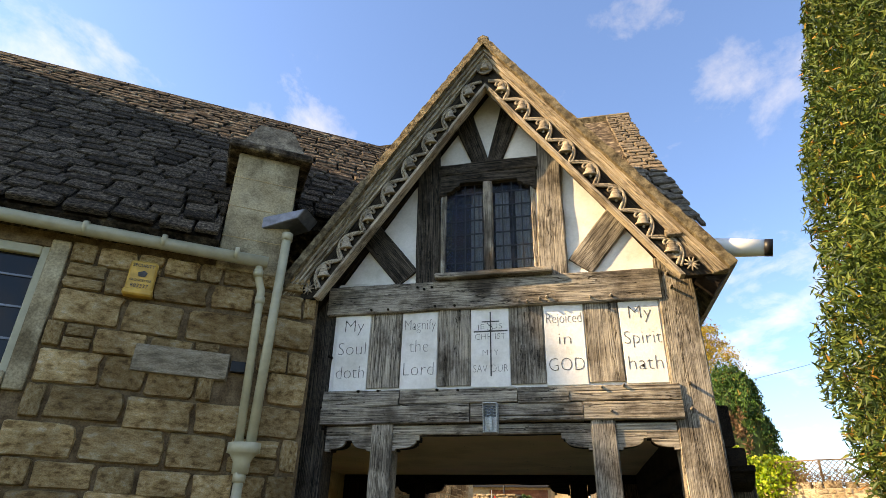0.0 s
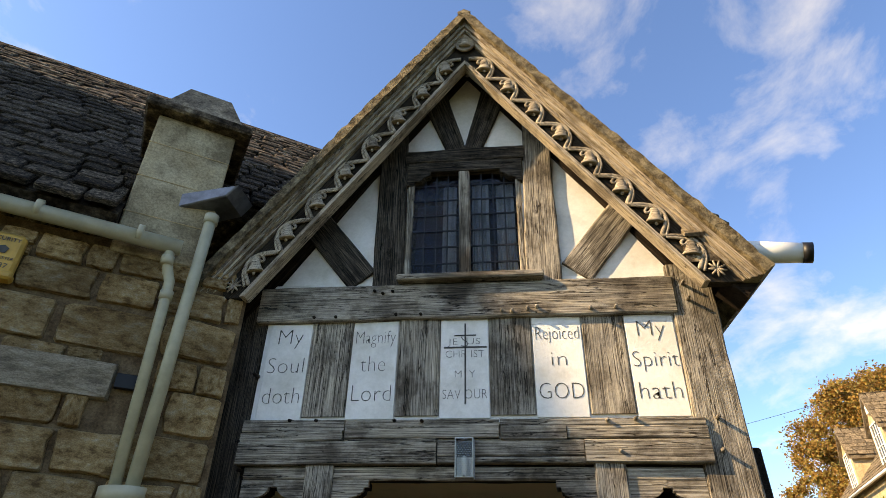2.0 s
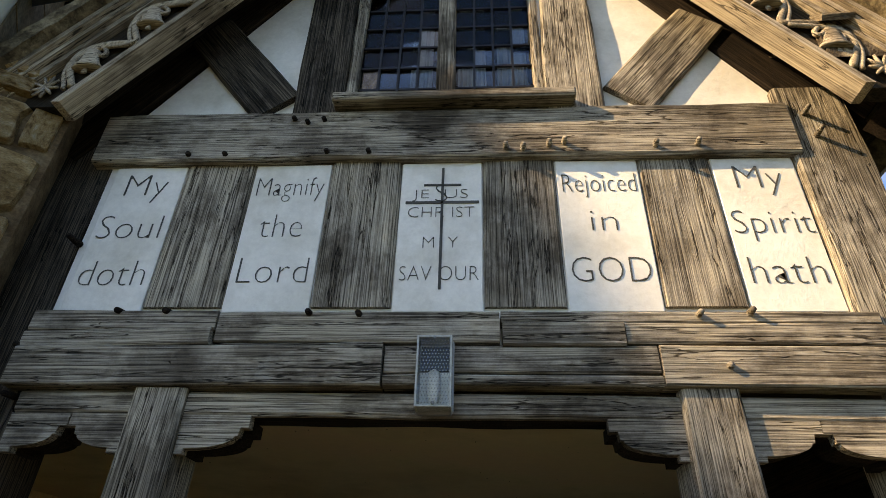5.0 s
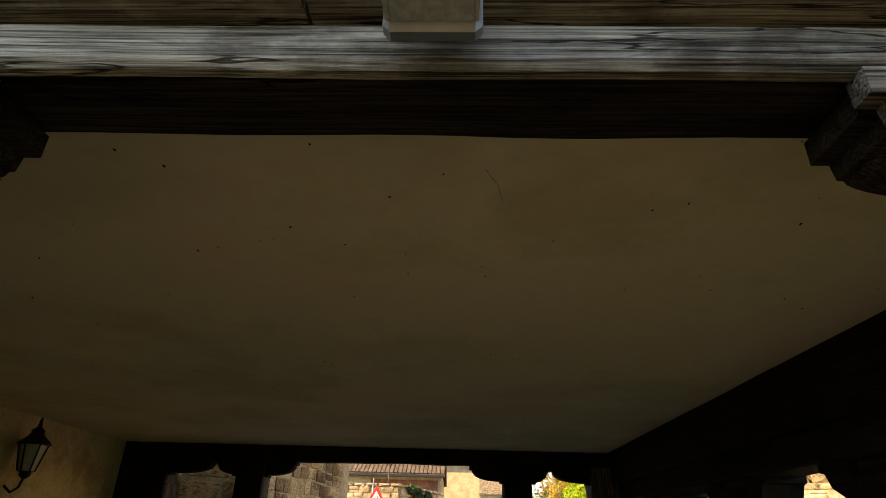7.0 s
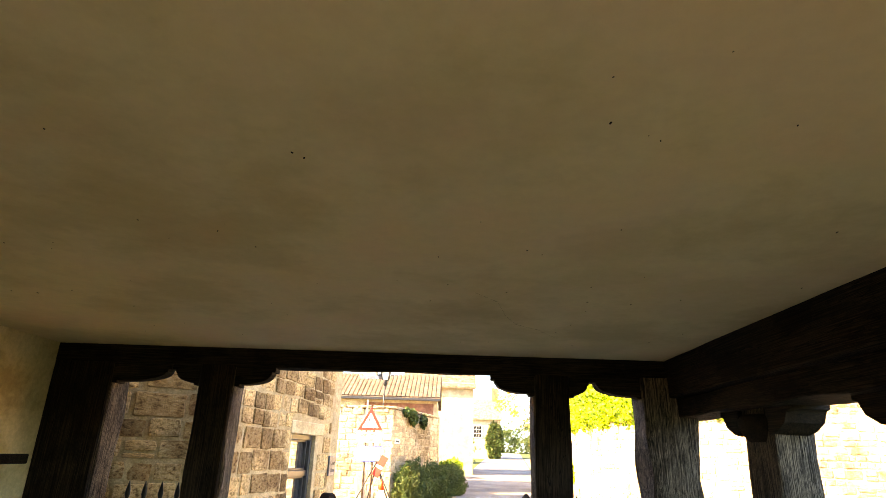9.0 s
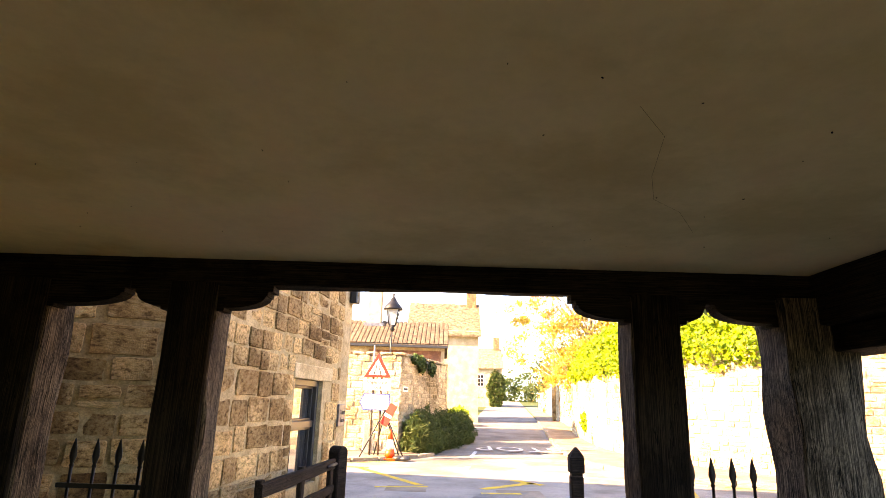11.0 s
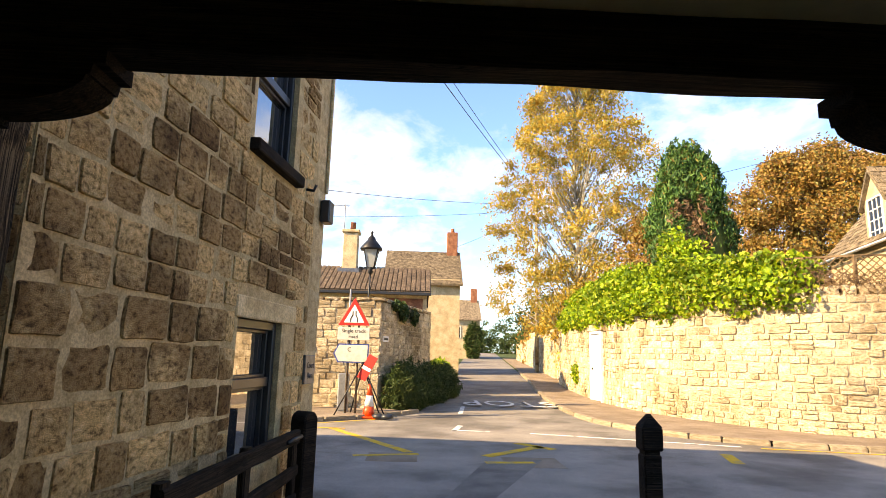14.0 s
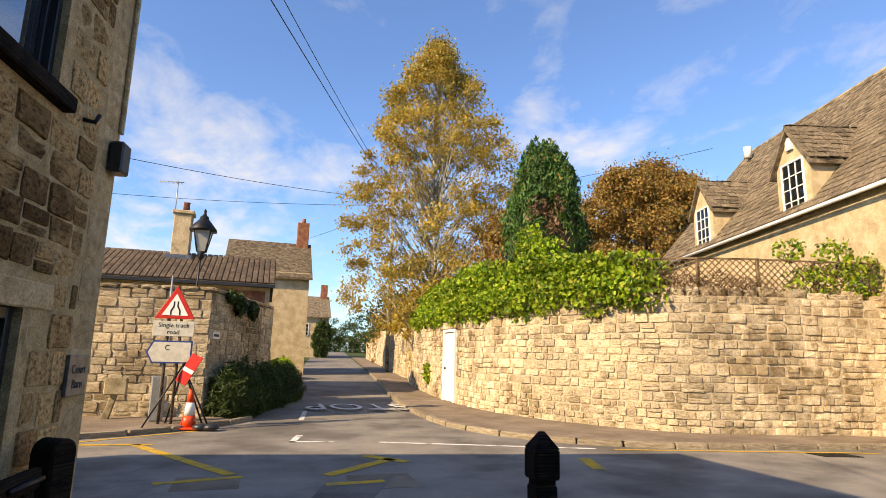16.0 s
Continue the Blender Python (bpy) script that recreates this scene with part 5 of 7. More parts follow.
part("stone_surround", box(bmesh.new(), (WS1, WZ0 - 0.14, -0.2), (WS1 + 0.15, WZ1 + 0.06, 0.015), 0.01), M_ASH, cw, "", CM)
part("window_sill", box(bmesh.new(), (WS0 - 0.1, WZ0 - 0.15, -0.2), (WS1 - 0.003, WZ0, 0.04), 0.01), M_ASH, cw, "", CM)
for u0, u1, z0, z1 in ((WS1 - 0.07, WS1 - 0.002, WZ0, WZ1), (WS0, WS0 + 0.07, WZ0, WZ1), (WS0 + 0.07, WS1 - 0.07, WZ1 - 0.09, WZ1), (WS0 + 0.07, WS1 - 0.07, WZ0, WZ0 + 0.07), (-2.48, -2.42, WZ0 + 0.07, WZ1 - 0.09)):
    part("window_frame", box(bmesh.new(), (u0, z0, -0.13), (u1, z1, -0.04), 0.008), M_CREAM, cw, "", CM)
part("pane", box(bmesh.new(), (WS0, WZ0, -0.11), (WS1, WZ1, -0.10)), M_GLASS, cw, "", CM)
for k in range(1, 4):
    part("glazing_bar", box(bmesh.new(), (WS0 + 0.07, WZ0 + 0.28 * k, -0.1), (WS1 - 0.07, WZ0 + 0.28 * k + 0.018, -0.085)), M_LEAD, cw, "", CM)

# cottage roof
crf = tagged(new("roof_cottage"), "old dark stone-slate roof with lichen edges", "roof", "", "structure")
CA = radians(50)
UPV = -CN * math.cos(CA) + Vector((0, 0, math.sin(CA)))
run = 5.15
nr = CD.cross(UPV)


def cslope(s0, s1, v0, v1):
    e0 = cpt(0, 4.02, 0.17)
    q = [e0 + CD * s0 + UPV * v0, e0 + CD * s1 + UPV * v0, e0 + CD * s1 + UPV * v1, e0 + CD * s0 + UPV * v1]
    add_mesh("roof_slope", q + [p - nr * 0.15 for p in q], [(0, 1, 2, 3), (7, 6, 5, 4), (0, 4, 5, 1), (1, 5, 6, 2), (2, 6, 7, 3), (3, 7, 4, 0)], M_SLATE, crf)
    return q


cslope(-9.0, -0.43, 0.0, 1.05)
q = cslope(-9.0, 2.2, 1.05, run)
back = [q[3], q[2], q[2] - CN * 3.4 - Vector((0, 0, 3.9)), q[3] - CN * 3.4 - Vector((0, 0, 3.9))]
add_mesh("roof_slope", back, [(0, 1, 2, 3)], M_SLATE, crf)
rng = random.Random(15)
rows = slates(cpt(-5.2, 4.04, 0.19), CD, UPV, 7.4, run - 0.1, rng, 0.215, (0.2, 0.46), 0.05, side=lambda v: (0.0, 4.77 if v < 0.95 else 7.4))
lay("slate", crf, SL_ME, rows, cpt(-2, 4.5), 300)
tube("ridge_tiles", [q[3] + CD * 2, q[2]], 0.085, M_SLATE, crf, 6, smooth=False)
# chimney
ch = tagged(new("chimney"), "square ashlar stone chimney stack with a moulded cap", "chimney")
part("chimney_shaft", box(bmesh.new(), (-0.42, 3.80, -0.62), (0.22, 5.16, 0.03), 0.012), M_ASH, ch, "", CM)
for k, z in enumerate((4.15, 4.5, 4.85)):
    part("joint", box(bmesh.new(), (-0.424, z, -0.6), (0.224, z + 0.006, 0.034)), M_BARNM, ch, "", CM)
part("cap", box(bmesh.new(), (-0.54, 5.16, -0.74), (0.34, 5.25, 0.15), 0.02), M_SLATE, ch, "", CM)
bm = bmesh.new()
bmesh.ops.create_cone(bm, cap_ends=True, segments=4, radius1=0.50, radius2=0.26, depth=0.42)
bmesh.ops.rotate(bm, matrix=Matrix.Rotation(math.pi / 4, 3, "Z"), verts=bm.verts)
part("cap_stone", bm, M_SLATEW, ch, "", Matrix.Translation(cpt(-0.08, 5.47, -0.3)) @ axes((0, 0, 0), CD, -CN, (0, 0, 1)))
# gutter and pipes
gut = thing("gutter", "cream plastic gutter along the cottage eave", "gutter")
tube("trough", [cpt(-8, 3.93, 0.16), cpt(-3, 3.92, 0.16), cpt(0.05, 3.89, 0.13)], 0.06, M_CREAM, gut, 12)
for s in (-3.2, -1.55, -0.9, -0.25):
    tube("bracket", [cpt(s - 0.02, 3.918, 0.155), cpt(s + 0.02, 3.917, 0.155)], 0.067, M_CREAM, gut, 12)
dp = thing("downpipe", "cream plastic downpipe with a swan neck on the stone wall", "downpipe", "cream downpipes")
tube("pipe", [cpt(-0.02, 3.86, 0.12), cpt(-0.02, 3.78, 0.12), cpt(0.0, 3.7, 0.1), cpt(0.035, 3.62, 0.085), cpt(0.04, 3.5, 0.085), cpt(0.07, 2.2, 0.085)], 0.038, M_CREAM, dp, 12)
for z in (3.8, 3.54):
    tube("collar", [cpt(-0.02 if z > 3.7 else 0.04, z, 0.12 if z > 3.7 else 0.085), cpt(-0.02 if z > 3.7 else 0.04, z - 0.07, 0.12 if z > 3.7 else 0.085)], 0.047, M_CREAM, dp, 12)
dq = thing("downpipe", "cream plastic downpipe from the lead gutter to a hopper", "downpipe", "cream downpipes")
tube("pipe", [cpt(0.20, 4.24, 0.10), cpt(0.185, 3.4, 0.10), cpt(0.17, 2.2, 0.10)], 0.045, M_CREAM, dq, 12)
tube("collar", [cpt(0.20, 4.26, 0.10), cpt(0.20, 4.18, 0.10)], 0.056, M_CREAM, dq, 12)
hp = thing("rainwater_hopper", "cream plastic hopper head joining two downpipes", "hopper")
lathe("hopper", [(0.075, -0.22), (0.08, -0.12), (0.12, -0.06), (0.15, -0.05), (0.15, 0.03), (0.12, 0.03)], M_CREAM, hp, 16, Matrix.Translation(cpt(0.12, 2.16, 0.10)), "", 0.7)
tube("outlet", [cpt(0.12, 1.95, 0.1), cpt(0.12, 0.1, 0.1)], 0.042, M_CREAM, hp, 12)
tube("collar", [cpt(0.12, 1.95, 0.1), cpt(0.12, 1.87, 0.1)], 0.054, M_CREAM, hp, 12)
# alarm box and vent
al_ = thing("alarm_box", "faded yellow burglar alarm box with black lettering", "alarm box")
part("case", box(bmesh.new(), (-1.13, 3.40, 0.0), (-0.90, 3.72, 0.09), 0.02), M_YBOX, al_, "", CM)
part("base_cover", box(bmesh.new(), (-1.14, 3.38, 0.0), (-0.89, 3.44, 0.11), 0.015), M_YBOX, al_, "", CM)
for word, size, z in (("SECURITY", 0.042, 3.655), ("GLOUCESTER", 0.03, 3.515), ("883337", 0.05, 3.455)):
    writing("lettering", word, size, M_INK, al_, CM @ Matrix.Translation((-1.015, z, 0.0935)))
slab("emblem", [(-1.05, 3.60), (-1.0, 3.62), (-0.97, 3.60), (-0.985, 3.56), (-1.04, 3.56)], 0.004, M_INK, al_, CM @ Matrix.Translation((0, 0, 0.096)))
vt = thing("wall_vent", "small black square vent in the stone wall", "vent")
part("frame", box(bmesh.new(), (-0.11, 2.81, -0.02), (0.02, 2.91, 0.03), 0.004), M_BLACK, vt, "", CM)

# ---------------- yews in the churchyard ----------------


def yew(cx, cy, r, h, seed, count, bulge, label, mat=M_YEW, size=0.10, zlow=0.25, sq=1.0):
    t = thing("yew_tree", label, "tree", "clipped churchyard yews")
    rng = random.Random(seed)
    tube("trunk", [(cx, cy, -0.05), (cx + 0.05, cy, h * 0.4), (cx, cy + 0.05, h * 0.9)], r * 0.18, M_BARK, t, 8, r2=0.03)
    for k in range(10):
        a = rng.uniform(0, 6.28)
        z = h * rng.uniform(0.15, 0.8)
        tube("limb", [(cx, cy, z), (cx + math.cos(a) * r * 0.4, cy + math.sin(a) * r * 0.4, z + 0.3), (cx + math.cos(a) * r * 0.8, cy + math.sin(a) * r * 0.8, z + 0.75)], 0.045, M_BARK, t, 5, r2=0.012)
    pts = []
    for i in range(count):
        z = zlow + (h - zlow) * rng.random()
        a = rng.uniform(0, 6.283)
        f = bulge(z / h)
        n_ = noise.noise(Vector((math.cos(a) * 2.2, math.sin(a) * 2.2, z * 1.3))) * 0.10 + noise.noise(Vector((math.cos(a) * 9, math.sin(a) * 9, z * 4))) * 0.13
        rr = r * f * (1 + n_) * (1 - 0.30 * rng.random() ** 2.2)
        pts.append((cx + math.cos(a) * rr, cy + math.sin(a) * rr, z))
    blob_leaves("crown", pts, size, mat, t, rng, shape=4.5)
    # solid dark core added as the shade deep inside the crown
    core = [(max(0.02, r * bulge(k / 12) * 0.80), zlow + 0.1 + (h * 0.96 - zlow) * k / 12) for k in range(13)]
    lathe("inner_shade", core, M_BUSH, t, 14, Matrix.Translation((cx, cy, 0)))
    return t


yew(2.0, 2.55, 0.93, 6.0, 2, 210000, lambda q: 0.8 + 0.5 * q if q < 0.4 else 1.0 - 1.38 * (q - 0.4), "tall clipped dark green yew beside the path", size=0.046, zlow=0.2)

# ---------------- stone barn across the passage ----------------
BD = Vector((0.14, 1.0, 0)).normalized()
BN = Vector((BD.y, -BD.x, 0))
B0 = Vector((-3.2 - 0.14 * 2.2, 13.0, 0))
BL = (Vector((-2.892, 17.42, 0)) - B0).length
BM = axes(B0, BD, (0, 0, 1), BN)


def bu(y):
    return (y - 13.0) / BD.y


barn = tagged(new("wall_barn"), "coursed stone barn wall with soot-darkened blocks and pale mortar", "wall", "", "structure")
LW = (bu(15.28), bu(16.28), 0.62, 1.93)     # lower window
UW = (bu(15.33), bu(16.30), 3.50, 5.05)     # upper window
for u0, u1, z0, z1 in ((0, LW[0], 0, 5.8), (LW[1], BL, 0, 5.8), (LW[0], LW[1], 0, LW[2]), (LW[0], LW[1], LW[3], UW[2]), (LW[0], LW[1], UW[3], 5.8)):
    part("wall_core", box(bmesh.new(), (u0, z0, -0.5), (u1, z1, -0.003)), M_BARNM, barn, "", BM)
part("wall_core", box(bmesh.new(), (BL - 0.02, 0, -9.0), (BL - 0.005, 5.78, -0.5)), M_BARNM, barn, "", BM)
R0 = Vector((-4.95, 12.45, 0))           # angled return towards the gatehouse
RD = (B0 - R0).normalized()
RN = Vector((RD.y, -RD.x, 0))
part("wall_core", box(bmesh.new(), (0, 0, -0.4), ((B0 - R0).length, 5.8, -0.006)), M_BARNM, barn, "", axes(R0, RD, (0, 0, 1), RN))
rng = random.Random(18)
ST_BARN = stone_meshes("stone", M_BARN, 12, 0.12, 8, 0.90, 0.3)
hol = [(LW[0] - 0.06, LW[1] + 0.36, LW[3] - 0.02, LW[3] + 0.21), (LW[0], LW[1] + 0.14, LW[2] - 0.05, LW[3]), (UW[0] - 0.12, UW[1] + 0.10, UW[2] - 0.14, UW[3]), (BL - 0.42, BL + 1, 0, 9)]
rows = coursed(BL, 0.15, 5.75, hol, rng, (0.20, 0.29), (0.9, 1.9), 0.009, 0.06, 0.05)
lay("stone", barn, ST_BARN, on_wall(B0, BD, BN, rows, rng, 0.12, 0.025, 1.2), (-3, 15.5, 2), 300)
rows = coursed((B0 - R0).length, 0.15, 4.2, [], rng, (0.2, 0.3), (1.0, 2.0), 0.022, 0.1)
lay("stone", barn, ST_BARN, on_wall(R0, RD, RN, rows, rng, 0.12, 0.025, 1.2))
# quoins at the corner
ST_ASH = stone_meshes("quoin", M_QUOIN, 5, 0.04, 8, 0.93, 0.15)
z, k, qs = 0.12, 0, []
while z < 5.4:
    h = rng.uniform(0.3, 0.5)
    w = 0.40
    qs.append((BL - w / 2 + 0.01, z + h / 2, w, h - 0.012))
    z += h
lay("quoin", barn, ST_ASH, on_wall(B0, BD, BN, qs, rng, 0.2, 0.01, 0.4))
jb = [(LW[1] + 0.07, z_, 0.13, 0.42) for z_ in (0.85, 1.28, 1.7)]
lay("jamb_stone", barn, ST_ASH, on_wall(B0, BD, BN, jb, rng, 0.2, 0.006, 0.3))
part("lintel", box(bmesh.new(), (LW[0] - 0.06, LW[3], -0.2), (LW[1] + 0.36, LW[3] + 0.19, 0.012), 0.012), M_QUOIN, barn, "", BM)
part("window_sill", box(bmesh.new(), (UW[0] - 0.12, UW[2] - 0.12, -0.25), (UW[1] + 0.10, UW[2], 0.09), 0.012), M_OAKD, barn, "", BM)


def sash(name, W, label, bars):
    w = tagged(new(name), label, "window", "", "structure")
    u0, u1, z0, z1 = W
    d0, d1 = -0.20, -0.10
    for a, b, c, e in ((u0, u0 + 0.07, z0, z1), (u1 - 0.07, u1, z0, z1), (u0 + 0.07, u1 - 0.07, z1 - 0.08, z1), (u0 + 0.07, u1 - 0.07, z0, z0 + 0.08)):
        part("window_frame", box(bmesh.new(), (a, c, d0), (b, e, d1 + 0.04), 0.006), M_DKGREY, w, "", BM)
    for zb in bars:
        part("glazing_bar", box(bmesh.new(), (u0 + 0.07, zb - 0.045, d0), (u1 - 0.07, zb + 0.045, d1 + 0.02), 0.006), M_DKGREY, w, "", BM)
    part("pane", box(bmesh.new(), (u0 + 0.05, z0 + 0.05, -0.165), (u1 - 0.05, z1 - 0.05, -0.155)), M_GLASSB, w, "", BM)
    for a, b, c, e in ((u0 + 0.07, u1 - 0.07, (bars[0] + 0.045), z1 - 0.08), (u0 + 0.07, u1 - 0.07, z0 + 0.08, bars[0] - 0.045)):
        for p, q_, r_, s_ in ((a, a + 0.03, c, e), (b - 0.03, b, c, e), (a + 0.03, b - 0.03, e - 0.03, e), (a + 0.03, b - 0.03, c, c + 0.03)):
            part("sash_rail", box(bmesh.new(), (p, r_, -0.155), (q_, s_, -0.115), 0.004), M_DKGREY, w, "", BM)
    return w


sash("window_3", LW, "dark grey sash window in the barn wall", [1.36])
sash("window_4", UW, "dark grey upper sash window reflecting the sky", [4.28])
bl = thing("barn_plaque", "square grey plaque reading Court Barn", "plaque")
part("plate", box(bmesh.new(), (bu(16.95), 1.30, 0.012), (bu(17.28), 1.62, 0.045), 0.004), M_LEAD, bl, "", BM)
for word, z in (("Court", 1.475), ("Barn", 1.36)):
    writing("lettering", word, 0.10, M_INK, bl, BM @ Matrix.Translation((bu(17.115), z, 0.0475)))
ab = thing("junction_box", "small grey box fixed at the barn corner", "box")
part("case", box(bmesh.new(), (bu(17.2), 3.20, 0.01), (bu(17.38), 3.48, 0.13), 0.015), M_DKGREY, ab, "", BM)
dpb = thing("corner_pipe", "thin stone-coloured pipe at the barn corner", "pipe")
part("pipe", box(bmesh.new(), (BL - 0.06, 3.6, 0.005), (BL - 0.02, 5.7, 0.04), 0.008), M_QUOIN, dpb, "", BM)
ik = thing("iron_wall_tie", "rusted iron fixing on the barn wall", "fixing")
tube("hook", [BM @ Vector((bu(16.7), 3.46, 0)), BM @ Vector((bu(16.72), 3.45, 0.08)), BM @ Vector((bu(16.74), 3.52, 0.1))], 0.018, M_BLACK, ik, 6)
tagged(boxed("roof_barn", (-12, 12.0, 5.8), (-2.95, 17.36, 5.85), M_SLATE), "stone-slate barn roof edge", "roof", "", "structure")

# open field gate folded against the barn
gt = thing("field_gate", "weathered black timber gate standing open against the barn", "gate")
G0, G1 = Vector((-2.98, 13.6, 0)), Vector((-2.77, 16.15, 0))
GD = (G1 - G0).normalized()
for zc, w in ((0.86, 0.13), (0.55, 0.1), (0.3, 0.1)):
    timber("rail", G0 + Vector((0, 0, zc)), G1 + Vector((0, 0, zc)), w, 0.06, M_OAKD, gt, out=(1, -0.1, 0), seed=int(zc * 10))
for f_ in (0.02, 0.5, 0.98):
    p = G0.lerp(G1, f_)
    timber("stile", p + Vector((-0.02, 0, 0.16)), p + Vector((-0.02, 0, 0.95 if f_ < 0.9 else 0.9)), 0.11, 0.06, M_OAKD, gt, out=(1, -0.1, 0), seed=int(f_ * 9))
pz = G0.lerp(G1, 0.93) + Vector((0.012, 0, 0.86))
tube("strap_hinge", [pz - GD * 0.25, pz + GD * 0.18], 0.02, M_BLACK, gt, 6)
gp = thing("gate_post", "round-topped black timber gate post beside the barn", "gate post")
prof = [(-0.10, 0), (0.10, 0), (0.10, 0.98)] + [(0.10 * math.cos(a), 0.98 + 0.09 * math.sin(a)) for a in [math.pi * k / 10 for k in range(1, 10)]] + [(-0.10, 0.98)]
slab("post", prof, 0.18, M_OAKD, gp, axes((-2.78, 16.4, 0.1), (0.5, 0.86, 0), (0, 0, 1), (0.86, -0.5, 0)) @ Matrix.Translation((0, -0.1, 0.09)), bevel=0.015)

# bollard
bo = thing("bollard", "black timber bollard with a pointed top and a band of moulding", "bollard")
bx, by = 0.215, 15.12
boxed("post", (bx - 0.072, by - 0.072, 0.1), (bx + 0.072, by + 0.072, 0.92), M_OAKD, bo, 0.012)
boxed("collar", (bx - 0.062, by - 0.062, 0.92), (bx + 0.062, by + 0.062, 0.95), M_OAKD, bo, 0.004)
boxed("head", (bx - 0.084, by - 0.084, 0.95), (bx + 0.084, by + 0.084, 1.13), M_OAKD, bo, 0.012)
bm = bmesh.new()
bmesh.ops.create_cone(bm, cap_ends=True, segments=4, radius1=0.115, radius2=0.02, depth=0.10)
bmesh.ops.rotate(bm, matrix=Matrix.Rotation(math.pi / 4, 3, "Z"), verts=bm.verts)
part("pointed_cap", bm, M_OAKD, bo, "", Matrix.Translation((bx, by, 1.18)))

# ---------------- roadside garden wall ----------------
rw = tagged(new("wall_garden"), "tall honey limestone garden wall curving round the corner", "wall", "", "structure")
WH = 3.05                                   # above the road
wpts = resample([p for p in WLINE if p.y < 60 and p.x < 20], 420)
wacc = [0.0]
for a, b in zip(wpts, wpts[1:]):
    wacc.append(wacc[-1] + (b - a).length)


def along(s):
    k = min(max(int(np.searchsorted(wacc, s)) - 1, 0), len(wpts) - 2)
    t = (s - wacc[k]) / (wacc[k + 1] - wacc[k])
    p = wpts[k].lerp(wpts[k + 1], t)
    d = (wpts[k + 1] - wpts[k]).normalized()
    return p, d


def s_at_y(y):
    return next(wacc[i] for i, p in enumerate(wpts) if p.y >= y)


DS0, DS1 = s_at_y(29.9), s_at_y(31.1)      # the door in the wall
vs, fs = [], []
for a, b in ((0.0, DS0), (DS1, wacc[-1])):
    n = int((b - a) / 0.4)
    base = len(vs)
    for i in range(n + 1):
        p, d = along(a + (b - a) * i / n)
        o = Vector((d.y, -d.x))             # away from the road
        gz = ground_z(p.x, p.y)
        top = gz + WH - (0.35 if p.y > 36 else 0)
        for off, zz in ((0.012, gz - 0.1), (0.012, top), (0.45, top), (0.45, gz - 0.1)):
            vs.append((p.x + o.x * off, p.y + o.y * off, zz))
    for i in range(n):
        for k in range(3):
            fs.append((base + i * 4 + k, base + i * 4 + k + 1, base + i * 4 + 4 + k + 1, base + i * 4 + 4 + k))
    fs += [(base, base + 1, base + 2, base + 3), (base + n * 4, base + n * 4 + 1, base + n * 4 + 2, base + n * 4 + 3)]
bm = bmesh.new()
bv = [bm.verts.new(v) for v in vs]
for f_ in fs:
    bm.faces.new([bv[i] for i in f_])
part("wall_core", bm, M_ROADM, rw)
rng = random.Random(44)
ST_RW = stone_meshes("stone", M_ROADW, 10, 0.17, 8, 0.88, 0.4)
ms = []
for u, z, w, h in coursed(wacc[-1], 0.05, WH, [(DS0 - 0.12, DS1 + 0.12, 0, 2.45)], rng, (0.13, 0.28), (0.9, 2.4), 0.007, 0.14, 0.04):
    p, d = along(min(max(u, 0.01), wacc[-1] - 0.01))
    if p.y > 36 and z > WH - 0.35:
        continue
    nrm = Vector((-d.y, d.x, 0))
    a = axes((p.x + nrm.x * rng.uniform(-0.008, 0.035), p.y + nrm.y * rng.uniform(-0.008, 0.035), ground_z(p.x, p.y) + z), (-d.x, -d.y, 0), (0, 0, 1), (nrm.x, nrm.y, 0))
    ms.append(a @ pose(0, 0, 0, rng.uniform(-1.5, 1.5), rng.uniform(-1.5, 1.5), rng.uniform(-0.8, 0.8)) @ Matrix.Diagonal((w, h, 0.1, 1)))
lay("stone", rw, ST_RW, ms, (5.5, 23, 1.5), 300)
# rough coping stones on edge
ms, s = [], 0.1
while s < wacc[-1] - 0.3:
    p, d = along(s)
    w, h = rng.uniform(0.18, 0.42), rng.uniform(0.16, 0.30)
    if p.y < 36:
        nrm = Vector((-d.y, d.x, 0))
        a = axes((p.x - nrm.x * 0.04, p.y - nrm.y * 0.04, ground_z(p.x, p.y) + WH + h / 2 - 0.03), (-d.x, -d.y, 0), (0, 0, 1), (nrm.x, nrm.y, 0))
        ms.append(a @ pose(0, 0, 0, 0, 0, rng.uniform(-4, 4)) @ Matrix.Diagonal((w, h, 0.36, 1)))
    s += w + 0.015
lay("coping_stone", rw, ST_RW, ms, (7, 22.8, 3), 150)
# white door
dr = tagged(new("door_1"), "white painted plank door in the garden wall", "door", "", "structure")
pa, d = along(DS0)
pb, _ = along(DS1)
dd = (pb - pa).normalized()
dn = Vector((-dd.y, dd.x, 0))
DM = axes((pa.x, pa.y, ground_z(pa.x, pa.y) + 0.1), (dd.x, dd.y, 0), (0, 0, 1), (dd.y, -dd.x, 0))
DW = (pb - pa).length
for k in range(6):
    part("plank", box(bmesh.new(), (DW * k / 6 + 0.004, 0.02, -0.02), (DW * (k + 1) / 6 - 0.004, 2.28, 0.02), 0.005), M_WHITE, dr, "", DM)
for u0, u1, z0, z1 in ((-0.09, 0, 0, 2.38), (DW, DW + 0.09, 0, 2.38), (0, DW, 2.29, 2.38)):
    part("door_frame", box(bmesh.new(), (u0, z0, -0.08), (u1, z1, 0.05), 0.006), M_WHITE, dr, "", DM)
part("door_handle", box(bmesh.new(), (DW - 0.13, 1.05, -0.07), (DW - 0.09, 1.13, -0.02), 0.006), M_BLACK, dr, "", DM)
